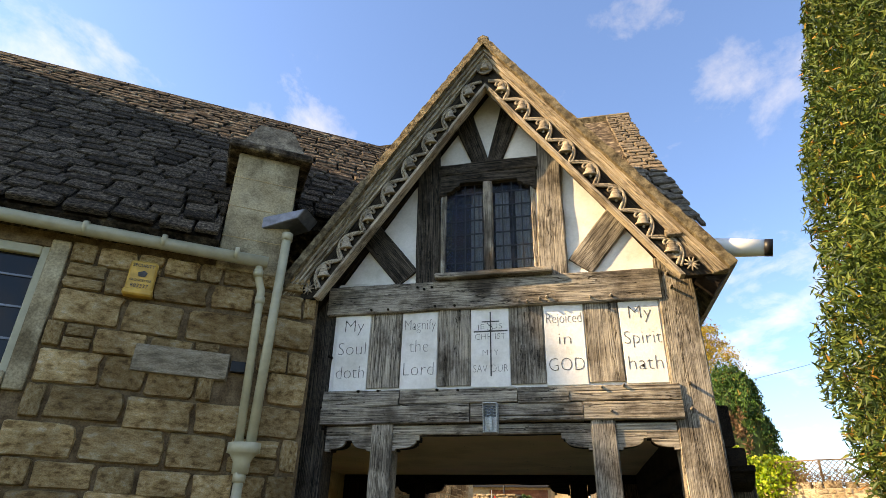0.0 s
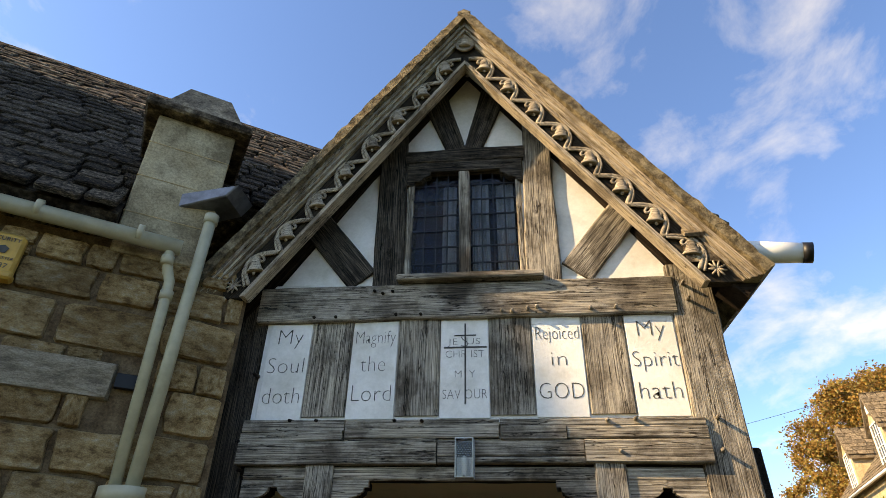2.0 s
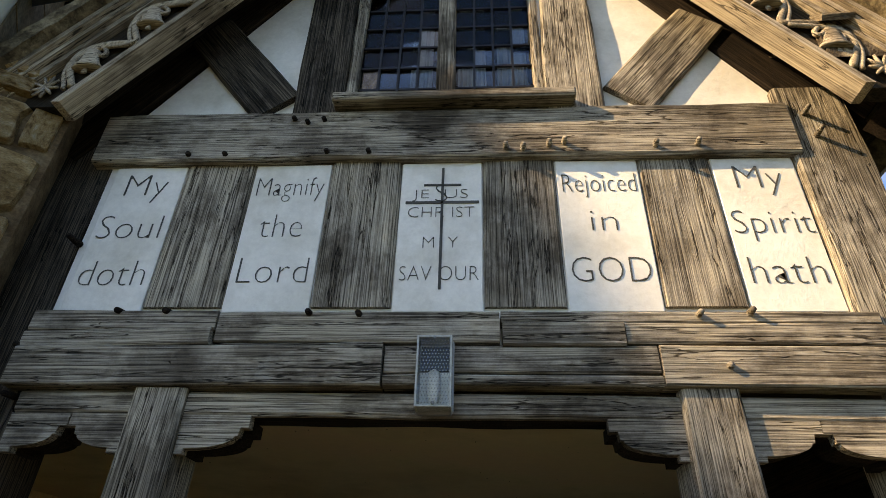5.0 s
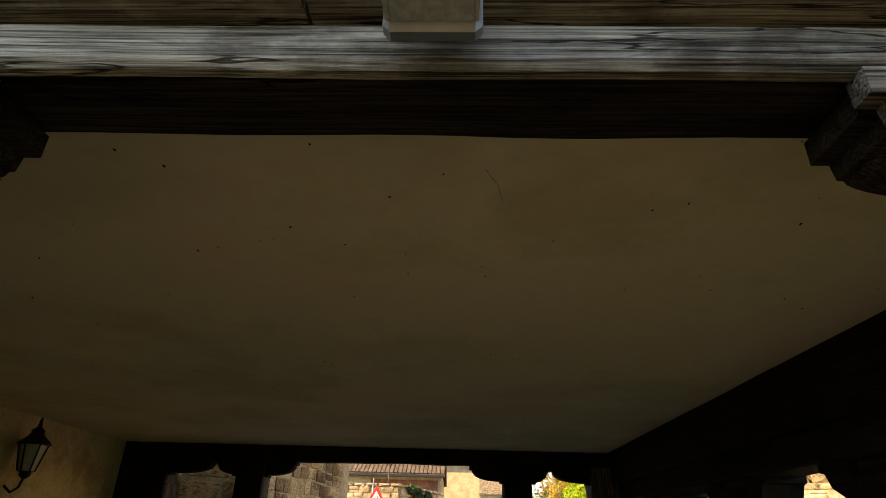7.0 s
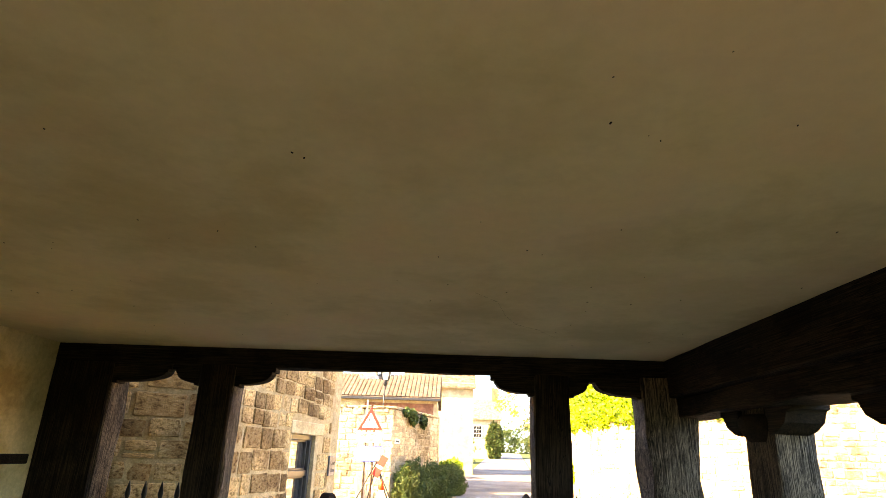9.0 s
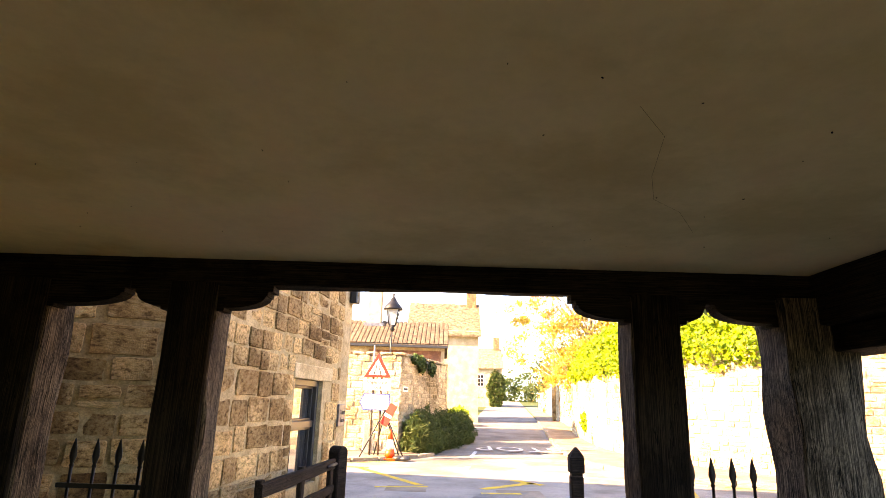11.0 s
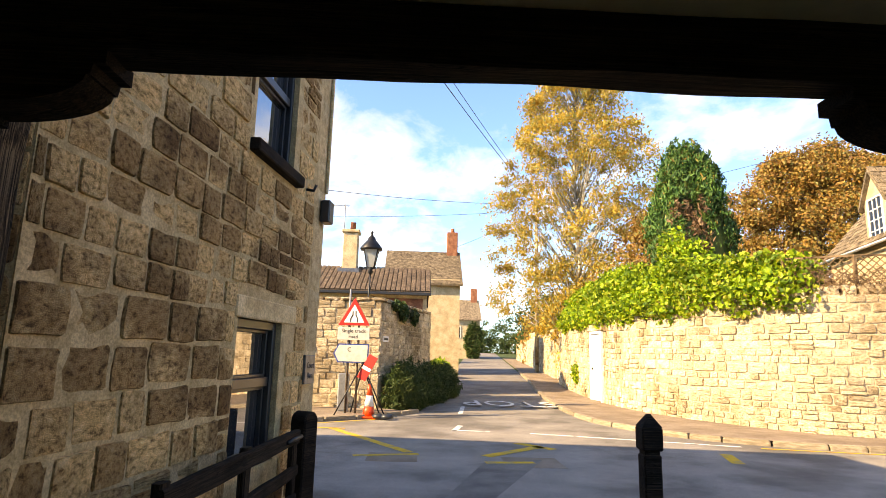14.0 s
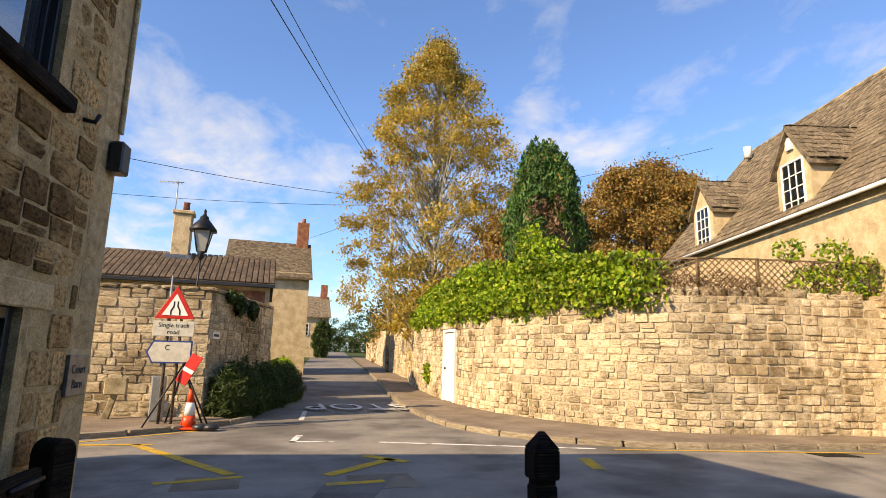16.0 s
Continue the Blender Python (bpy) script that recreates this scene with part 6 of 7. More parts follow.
part("lintel", box(bmesh.new(), (-0.25, 2.39, -0.1), (DW + 0.25, 2.62, 0.3), 0.02), M_ROADW, dr, "", DM)

# trellis on the wall
tr = thing("trellis_fence", "brown diamond trellis fence on top of the garden wall", "trellis")
ST0, ST1 = next(wacc[i] for i, p in enumerate(wpts) if p.x < 16), next(wacc[i] for i, p in enumerate(wpts) if p.x < 6.8)
NT = 7
TH = 0.85
for k in range(NT + 1):
    p, d = along(ST0 + (ST1 - ST0) * k / NT)
    z = ground_z(p.x, p.y) + WH
    boxed("post", (p.x - 0.03, p.y + 0.22, z), (p.x + 0.03, p.y + 0.28, z + TH + 0.06), M_TREL, tr)
for k in range(NT):
    p, d = along(ST0 + (ST1 - ST0) * (k + 0.0) / NT)
    q_, _ = along(ST0 + (ST1 - ST0) * (k + 1.0) / NT)
    v = Vector((q_.x - p.x, q_.y - p.y, 0))
    L = v.length
    o = Vector((p.x, p.y + 0.25, ground_z(p.x, p.y) + WH + 0.08))
    tm = axes(o, v, (0, 0, 1), v.cross(Vector((0, 0, 1))))
    for z in (0.0, TH - 0.06):
        part("trellis_rail", box(bmesh.new(), (0, z, -0.015), (L, z + 0.04, 0.015)), M_TREL, tr, "", tm)
    bm = bmesh.new()
    st = 0.16
    i = -int(TH / st) - 1
    while i * st < L:
        for sg in (1, -1):
            u0 = i * st
            pts = [(u0, 0.0), (u0 + TH - 0.06, TH - 0.06)] if sg > 0 else [(u0, TH - 0.06), (u0 + TH - 0.06, 0.0)]
            (ua, za), (ub, zb) = pts
            if ua < 0:
                za += (zb - za) * (-ua) / (ub - ua)
                ua = 0
            if ub > L:
                zb = za + (zb - za) * (L - ua) / (ub - ua)
                ub = L
            if ub - ua > 0.03:
                y_ = 0.006 * sg
                nv = Vector((-(zb - za), ub - ua)).normalized() * 0.011
                c = [bm.verts.new((u + e * nv.x, z + e * nv.y, y_ + t_)) for t_ in (-0.005, 0.005) for (u, z, e) in ((ua, za, -1), (ub, zb, -1), (ub, zb, 1), (ua, za, 1))]
                bm.faces.new(c[0:4])
                bm.faces.new(c[4:8])
                for m_ in range(4):
                    bm.faces.new((c[m_], c[(m_ + 1) % 4], c[4 + (m_ + 1) % 4], c[4 + m_]))
        i += 1
    part("lattice", bm, M_TREL, tr, "", tm)


def mound(name, label, cat, spots, count, size, mat, seed, shape=1.5, stems=True, group=""):
    """A shrub: stems and many leaves in uneven lumps. spots: x, y, z, rx, ry, rz."""
    t = thing(name, label, cat, group)
    rng = random.Random(seed)
    tot = sum(a[3] * a[5] for a in spots)
    pts = []
    for x, y, z, rx, ry, rz in spots:
        for i in range(int(count * rx * rz / tot)):
            v = Vector((rng.gauss(0, 1), rng.gauss(0, 1), rng.gauss(0, 1))).normalized()
            k = 1 - 0.45 * rng.random() ** 2
            k *= 1 + 0.28 * noise.noise(v * 2.6 + Vector((x, y, z))) + 0.15 * noise.noise(v * 7 + Vector((x, z, y)))
            pts.append((x + v.x * rx * k, y + v.y * ry * k, z + v.z * rz * k))
        if stems:
            tube("stem", [(x, y, z - rz * 1.0), (x + rng.uniform(-.2, .2), y, z), (x + rng.uniform(-.4, .4), y + rng.uniform(-.2, .2), z + rz * 0.7)], 0.035, M_BARK, t, 5, r2=0.01)
    blob_leaves("foliage", pts, size, mat, t, rng, shape=shape)
    return t


rng = random.Random(5)
iv = []
for s in np.arange(s_at_y(22.9), s_at_y(36.0), 0.42):
    p, d = along(float(s))
    o = Vector((d.y, -d.x))
    g_ = ground_z(p.x, p.y)
    q_ = (p.y - 22.9) / 13.1
    iv.append((p.x + o.x * 0.15, p.y + o.y * 0.15, g_ + WH + 0.10 + rng.uniform(-0.15, 0.1) - 0.35 * max(0, q_ - 0.6), 0.55, 0.55, 0.5))
    iv.append((p.x + o.x * 0.6, p.y + o.y * 0.6, g_ + WH + 0.55 + 0.45 * math.sin(q_ * 3.0) * rng.uniform(0.5, 1.1), 0.6, 0.6, 0.55))
iv.append((6.0, 26.2, 4.3, 0.7, 0.6, 0.8))
iv.append((5.7, 26.7, 4.9, 0.45, 0.45, 0.6))
mound("climbing_shrub", "bright yellow-green climbing shrub spilling over the wall", "shrub", iv, 38000, 0.13, M_IVY, 6, 1.35)
br = [(along(float(s))[0].x + 0.1, along(float(s))[0].y + 0.2, 3.32 + rng.uniform(-.05, .1), 0.45, 0.25, 0.38) for s in np.arange(s_at_y(21.85), s_at_y(23.1), 0.35)]
mound("dry_climber", "brown leafless climber stems on the trellis", "climber", br, 5000, 0.10, M_BROWN, 9, 6.0, False)
mound("climbing_shrub", "sparse green climbing rose on the trellis", "shrub", [(10.6, 21.9, 3.55, 0.8, 0.3, 0.45), (12.0, 21.6, 3.7, 0.9, 0.3, 0.6), (11.2, 21.8, 4.2, 0.5, 0.3, 0.45), (10.2, 22.1, 4.35, 0.35, 0.3, 0.3)], 2300, 0.10, M_IVY, 12, 1.6)


# ---------------- trees ----------------
def crown_points(cx, cy, rng, n, prof, z0, z1, clumps=90, spread=0.55):
    """Leaves in clumps, filling a crown whose radius at each height prof gives; returns the leaves and the clump centres."""
    cs, pts = [], []
    for i in range(clumps):
        q = rng.random() ** 0.85
        a = rng.uniform(0, 6.283)
        rr = prof(q) * math.sqrt(rng.uniform(0.05, 1.22))
        cs.append((cx + math.cos(a) * rr, cy + math.sin(a) * rr, z0 + (z1 - z0) * q, 0.45 + 0.55 * rng.random()))
    for i in range(n):
        c = rng.choice(cs)
        r_ = spread * c[3]
        pts.append((c[0] + rng.gauss(0, r_), c[1] + rng.gauss(0, r_), c[2] + rng.gauss(0, r_ * 0.8)))
    return pts, cs


def tree(name, label, cx, cy, h, prof, z0, n, size, mat, bark, seed, clumps, spread, trunk_r=0.16, droop=0.0, shape=1.6):
    t = thing(name, label, "tree")
    rng = random.Random(seed)
    gz = ground_z(cx, cy) - 0.05
    pts, cs = crown_points(cx, cy, rng, n, prof, gz + z0, gz + h, clumps, spread)
    tube("trunk", [(cx, cy, gz), (cx + 0.1, cy, gz + h * 0.3), (cx - 0.08, cy + 0.1, gz + h * 0.6), (cx, cy, gz + h * 0.97)], trunk_r, bark, t, 9, r2=0.02)
    for c in cs[::2]:
        b = max(gz + 1.2, c[2] - abs(c[0] - cx) * 0.9 - abs(c[1] - cy) * 0.9 - 0.4)
        tube("limb", [(cx, cy, b), ((cx + c[0]) / 2, (cy + c[1]) / 2, (b + c[2]) / 2 + 0.15), c[:3]], 0.045, bark, t, 5, r2=0.008)
    blob_leaves("crown", pts, size, mat, t, rng, shape=shape, droop=droop)
    return t


tree("birch_tree", "tall silver birch with thin golden autumn leaves", 6.35, 39.0, 17.8, lambda q: 4.5 * min(1.0, 0.72 + 1.2 * q) * max(0.04, 1 - q ** 3.0), 2.0, 78000, 0.13, M_BIRCH, M_BIRCHB, 3, 400, 0.36, 0.17, 0.9)
tree("birch_tree", "young birch with orange autumn leaves beside the lane", 6.6, 37.5, 6.5, lambda q: 1.9 * math.sin(math.pi * min(1, 0.15 + q * 0.85)), 0.8, 7000, 0.14, M_BIRCH, M_BIRCHB, 13, 45, 0.45, 0.08, 0.4)
tree("birch_tree", "rusty autumn undergrowth tree behind the wall", 7.6, 33.5, 7.2, lambda q: 2.1 * math.sin(math.pi * min(1, 0.2 + q * 0.8)), 1.6, 9000, 0.13, M_BEECH, M_BARK, 14, 50, 0.45, 0.09)
tree("beech_tree", "broad beech with copper autumn leaves", 34.4, 60.2, 19.7, lambda q: 8.3 * math.sqrt(max(0.03, math.sin(math.pi * min(1, 0.1 + 0.88 * q)))), 3.4, 120000, 0.27, M_BEECH, M_BARK, 4, 420, 0.72, 0.5)
cn = thing("cypress_tree", "dense dark green cypress with a brown patch", "tree")
rng = random.Random(17)
tube("trunk", [(7.2, 28.6, 0.1), (7.2, 28.6, 8.5)], 0.14, M_BARK, cn, 8, r2=0.02)
pts, ptb = [], []
for i in range(700):
    q_ = rng.random() ** 0.9
    z = 1.4 + 6.9 * q_
    a = rng.uniform(0, 6.283)
    f_ = 1.5 * (1.0 if q_ < 0.4 else math.sqrt(max(0.0, 1 - ((q_ - 0.4) / 0.63) ** 2))) * (0.86 + 0.3 * noise.noise(Vector((math.cos(a) * 2.5, math.sin(a) * 2.5, z * 0.7))))
    dx, dy = math.cos(a), math.sin(a)
    brown = dy < -0.2 and -0.75 < dx < 0.05 and 4.0 < z < 6.4 and noise.noise(Vector((dx * 3, dy * 3, z * 1.2))) > -0.1
    tall = rng.uniform(0.35, 0.85)
    for k in range(60):
        g_ = rng.random()
        w_ = 0.13 * (1 - 0.75 * g_)
        (ptb if brown else pts).append((7.2 + dx * f_ * (1 - 0.12 * g_) + rng.gauss(0, w_), 28.6 + dy * f_ * (1 - 0.12 * g_) + rng.gauss(0, w_), z + tall * g_))
blob_leaves("foliage", pts, 0.15, M_CONIF, cn, rng, shape=2.8, droop=-1.4)
blob_leaves("dry_patch", ptb, 0.16, M_BROWN, cn, rng, shape=2.4, droop=-0.8)
# dark core fills the cypress in place of its inner shade
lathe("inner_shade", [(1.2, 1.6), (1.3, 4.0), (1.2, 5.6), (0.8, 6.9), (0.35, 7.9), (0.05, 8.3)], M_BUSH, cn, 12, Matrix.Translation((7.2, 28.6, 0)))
for k, (x, y, h, r_) in enumerate(((9.5, 60, 4.0, 2.0), (-0.5, 62, 1.8, 1.0), (11, 66, 6.0, 3.0), (14, 72, 7.5, 4.0), (3.0, 112, 5.0, 4.0), (14, 112, 6, 5), (22, 112, 9, 6))):
    tree("far_tree", "distant green and brown tree beyond the lane", x, y, h, lambda q, r_=r_: r_ * math.sqrt(max(0.05, math.sin(math.pi * min(1, 0.15 + 0.83 * q)))), 0.3, 3500, 0.30, M_BUSH if k % 3 else M_BEECH, M_BARK, 50 + k, 40, 0.7, 0.15)
for k, (x, y, h, r_) in enumerate(((20.5, 27.5, 4.2, 1.8), (23, 25, 4.8, 2.2), (27, 26, 5.2, 2.5))):
    tree("garden_tree", "olive-green garden tree behind the wall", x, y, h + 0.6, lambda q, r_=r_: r_ * math.sqrt(max(0.05, math.sin(math.pi * min(1, 0.15 + 0.83 * q)))), 0.4, 3500, 0.20, M_BUSH, M_BARK, 80 + k, 40, 0.5, 0.12)

# shrubs along the lane
mound("grass_clump", "dark green overgrown verge plants below the wall", "shrub", [(-2.15 + 0.29 * k * 0.62, 26.6 + 0.62 * k, 0.55 + 0.12 * math.sin(k * 2.1), 0.50, 0.55, 0.72 + 0.12 * math.sin(k * 1.7)) for k in range(10)], 30000, 0.20, M_BUSH, 31, 8.0)
mound("ivy", "green ivy growing over the wall top", "ivy", [(-2.3, 27.4, 3.05, 0.16, 0.5, 0.16), (-2.1, 28.0, 2.9, 0.14, 0.6, 0.28), (-1.8, 29.2, 2.85, 0.14, 0.6, 0.25)], 2200, 0.10, M_BUSH, 32)
mound("lane_shrub", "light green shrub beside the lane", "shrub", [(-0.9, 37.5, 0.8, 0.5, 1.0, 0.6), (-0.45, 41.0, 0.9, 0.5, 1.2, 0.6), (0.2, 46.5, 1.0, 0.5, 1.4, 0.6)], 4000, 0.16, M_IVY, 33)
mound("ivy", "green plant rooted in the wall foot", "ivy", [(4.75, 33.5, 1.1, 0.25, 0.4, 0.4)], 700, 0.10, M_IVY, 34)

# ---------------- corner wall, sign group ----------------
cwl = tagged(new("wall_corner"), "weathered limestone garden wall at the lane corner", "wall", "", "structure")
C0, C1, C2 = Vector((-9.5, 27.2, 0)), Vector((-2.68, 26.3, 0)), Vector((-1.2, 31.4, 0))
rng = random.Random(61)
ST_CW = stone_meshes("stone", M_ROADW, 8, 0.12, 8, 0.82, 0.4)
for a, b, lim in ((C0, C1, 230), (C1, C2, 230)):
    u = (b - a)
    L = u.length
    u.normalize()
    nr_ = Vector((u.y, -u.x, 0))
    wm = axes(a, u, (0, 0, 1), nr_)
    part("wall_core", box(bmesh.new(), (0, 0, -0.42), (L, 3.05, -0.016)), M_ROADM, cwl, "", wm)
    rows = coursed(L, 0.1, 3.08, [], rng, (0.14, 0.26), (1.0, 2.4), 0.010)
    lay("stone", cwl, ST_CW, on_wall(a, u, nr_, rows, rng, 0.1, 0.03, 1.6), C1, lim)
    cp = [(u_, 3.13, 0.42, 0.10) for u_ in np.arange(0.2, L, 0.44)]
    lay("coping_stone", cwl, ST_CW, on_wall(a + nr_ * 0.05, u, nr_, cp, rng, 0.5, 0.02, 1.5))

SX, SY = -3.25, 24.95
SG = 0.14
rs = thing("road_sign", "red triangle road narrows sign above a Single track road plate", "road sign")
FM = axes((SX, SY, SG), (0.995, -0.1, 0), (0, 0, 1), (-0.1, -0.995, 0))
for du in (-0.12, 0.12):
    tube("pole", [FM @ Vector((du, 0, 0)), FM @ Vector((du, 2.62, 0))], 0.03, M_BARK, rs, 8)


def tri(r, cy):
    return [(-r * 0.866, cy - r * 0.5), (r * 0.866, cy - r * 0.5), (0, cy + r)]


slab("triangle_plate", tri(0.46, 2.42), 0.02, M_RED, rs, FM @ Matrix.Translation((0, 0, 0.06)), bevel=0.008)
slab("triangle_face", tri(0.30, 2.41), 0.005, M_WHITE, rs, FM @ Matrix.Translation((0, 0, 0.067)))
for s in (-1, 1):
    slab("symbol", [(0.075 * s, 2.27), (0.10 * s, 2.27), (0.10 * s, 2.36), (0.05 * s, 2.45), (0.05 * s, 2.55), (0.025 * s, 2.55), (0.025 * s, 2.44), (0.075 * s, 2.35)], 0.003, M_BLACK, rs, FM @ Matrix.Translation((0, 0, 0.072)))
part("plate", box(bmesh.new(), (-0.40, 1.83, 0.04), (0.40, 2.14, 0.06), 0.006), M_SIGNW, rs, "", FM)
for word, z in (("Single track", 2.015), ("road", 1.875)):
    writing("lettering", word, 0.13, M_BLACK, rs, FM @ Matrix.Translation((0, z, 0.063)))
ds = thing("direction_sign", "white direction sign with a blue border turned aside", "road sign")
slab("border", [(-0.48, 1.50), (-0.36, 1.28), (0.40, 1.28), (0.40, 1.74), (-0.36, 1.74)], 0.02, M_BLUE, ds, FM @ Matrix.Translation((0, 0, 0.06)))
slab("face", [(-0.445, 1.50), (-0.34, 1.31), (0.37, 1.31), (0.37, 1.71), (-0.34, 1.71)], 0.004, M_SIGNW, ds, FM @ Matrix.Translation((0, 0, 0.066)))
writing("lettering", "C", 0.15, M_BLACK, ds, FM @ Matrix.Translation((-0.08, 1.55, 0.069)))
tube("back_pole", [FM @ Vector((-0.14, 0, -0.01)), FM @ Vector((-0.14, 3.1, -0.01))], 0.022, M_STEEL, ds, 8)
# folding works sign on a frame
wf = thing("folding_sign", "folding road works sign frame with red and white board and sandbags", "road sign")
f0 = Vector((-2.98, 24.7, 0.14))
for x, y in ((-0.62, -0.35), (0.62, -0.10), (-0.30, 0.45), (0.45, 0.45)):
    tube("leg", [f0 + Vector((x, y, 0)), f0 + Vector((x * 0.05 + (0.05 if x < 0 else -0.05), 0.05, 1.30))], 0.018, M_BLACK, wf, 6)
slab("board", [(-0.12, 0.0), (0.12, 0.0), (0.12, 0.62), (-0.12, 0.62)], 0.015, M_RED, wf, Matrix.Translation(f0 + Vector((-0.02, -0.02, 0.9))) @ pose(0, 0, 0, 82, 0, -12) @ pose(0, 0, 0, 0, 0, -26), bevel=0.004)
for k in (1,):
    slab("white_band", [(-0.11, 0.05), (0.11, 0.05), (0.11, 0.13), (-0.11, 0.13)], 0.004, M_WHITE, wf, Matrix.Translation(f0 + Vector((-0.02, -0.02, 0.9))) @ pose(0, 0, 0, 82, 0, -12) @ pose(0, 0, 0, 0, 0, -26) @ Matrix.Translation((0, 0.19 * k, 0.008)))
for x in (0.55, 0.75):
    lathe("sandbag", [(0.02, 0.0), (0.15, 0.02), (0.17, 0.06), (0.12, 0.11), (0.03, 0.13)], M_DKGREY, wf, 9, Matrix.Translation(f0 + Vector((x - 0.1, -0.1 - 0.3 * (x - 0.55), 0))))
co = thing("traffic_cone", "red and white traffic cone standing by the sign", "traffic cone")
ccm = Matrix.Translation((-2.78, 24.75, 0.14))
boxed("base", (-0.2, -0.2, 0.0), (0.2, 0.2, 0.045), M_ORANGE, co, 0.012, m=ccm)
for nm, r0, z0_, r1, z1_, mt in (("lower_body", 0.155, 0.045, 0.118, 0.27, M_ORANGE), ("white_sleeve", 0.12, 0.27, 0.08, 0.52, M_WHITE), ("upper_body", 0.078, 0.52, 0.035, 0.80, M_ORANGE)):
    lathe(nm, [(r0, z0_), (r1, z1_)], mt, co, 14, ccm)
pb_ = thing("feeder_pillar", "grey steel service pillar against the wall", "service box")
boxed("case", (-3.62, 25.3, 0.14), (-3.36, 25.5, 1.15), M_STEEL, pb_, 0.02)
boxed("door_panel", (-3.60, 25.285, 0.25), (-3.38, 25.3, 1.05), M_STEEL, pb_, 0.006)
wp = thing("water_marker", "small stone marker leaning by the wall", "marker post")
timber("leg", (-4.55, 25.9, 0.2), (-4.45, 26.1, 0.75), 0.14, 0.1, M_ASH, wp)
boxed("head", (-4.64, 25.95, 0.72), (-4.2, 26.12, 1.08), M_ASH, wp, 0.02)
np_ = thing("street_name_plate", "small white street name plate on the corner wall", "sign plate")
u = (C2 - C1).normalized()
part("plate", box(bmesh.new(), (0.12, 1.98, 0.04), (0.55, 2.14, 0.055), 0.004), M_WHITE, np_, "", axes(C1, u, (0, 0, 1), (u.y, -u.x, 0)))
part("lettering_bar", box(bmesh.new(), (0.17, 2.03, 0.056), (0.50, 2.09, 0.058)), M_INK, np_, "", axes(C1, u, (0, 0, 1), (u.y, -u.x, 0)))

# street lamp rising behind the corner wall
sl_ = thing("street_lamp", "black Victorian street lantern on a slender post", "street lamp")
lx, ly = -3.06, 26.62
tube("post", [(lx - 0.02, ly, 0.14), (lx - 0.02, ly, 3.1), (lx, ly, 4.0)], 0.024, M_BLACK, sl_, 8)
lathe("frog", [(0.03, 3.85), (0.09, 3.92), (0.05, 3.98), (0.12, 4.05)], M_BLACK, sl_, 8, Matrix.Translation((lx, ly, 0)))
lathe("lantern_glass", [(0.13, 4.05), (0.27, 4.56)], M_CLEAR, sl_, 4, Matrix.Translation((lx, ly, 0)), smooth=False)
for k in range(4):
    an = math.pi / 2 * k + math.pi / 4
    tube("lantern_rib", [(lx + 0.135 * math.cos(an), ly + 0.135 * math.sin(an), 4.04), (lx + 0.28 * math.cos(an), ly + 0.28 * math.sin(an), 4.57)], 0.016, M_BLACK, sl_, 5)
lathe("lantern_roof", [(0.33, 4.55), (0.33, 4.60), (0.16, 4.80), (0.12, 4.84), (0.10, 4.92), (0.05, 4.95), (0.03, 5.03), (0.045, 5.06), (0.004, 5.12)], M_BLACK, sl_, 8, Matrix.Translation((lx, ly, 0)))

# wall and hedges further up the lane


def edge_at(line, y):
    for p, q in zip(line, line[1:]):
        if p.y <= y <= q.y:
            return p.x + (q.x - p.x) * (y - p.y) / max(1e-6, q.y - p.y)
    return line[-1].x


upw = tagged(new("wall_upper_lane"), "sunlit limestone wall further up the lane", "wall", "", "structure")
rng = random.Random(77)
for y0, y1, h_ in ((41.5, 52.0, 2.3), (53.0, 70.0, 2.0)):
    p0 = Vector((edge_at(KLINE, y0) + 1.5, y0, ground_z(0, y0) - 0.1))
    p1 = Vector((edge_at(KLINE, y1) + 1.3, y1, ground_z(0, y0) - 0.1))
    d_ = (p1 - p0).normalized()
    n_ = Vector((-d_.y, d_.x, 0))
    L_ = (p1 - p0).length
    part("wall_core", box(bmesh.new(), (0, 0, -0.4), (L_, h_ + 0.3, -0.01)), M_ROADM, upw, "", axes(p1, -d_, (0, 0, 1), n_))
    lay("stone", upw, ST_RW, on_wall(p1, -d_, n_, coursed(L_, 0.0, h_ + 0.35, [], rng, (0.16, 0.3), (1.0, 2.4), 0.016), rng, 0.12, 0.03, 1.5), None, 120)
hx = edge_at(KLINE, 95)
mound("far_hedge", "green hedge closing the view up the lane", "hedge", [(hx - 6 + 2.4 * k, 104 - 0.4 * k, 3.0 + 0.4 * (k % 3), 2.0, 1.4, 1.7 + 0.3 * (k % 3)) for k in range(9)], 9000, 0.34, M_BUSH, 91)
mound("lane_hedge", "overgrown green hedge above the lane wall", "hedge", [(edge_at(KLINE, 56 + 5 * k) + 3.6, 56 + 5 * k, ground_z(0, 56 + 5 * k) + 1.7, 1.5, 2.9, 1.7 + 0.3 * (k % 2)) for k in range(6)], 9000, 0.26, M_CONIF, 92)

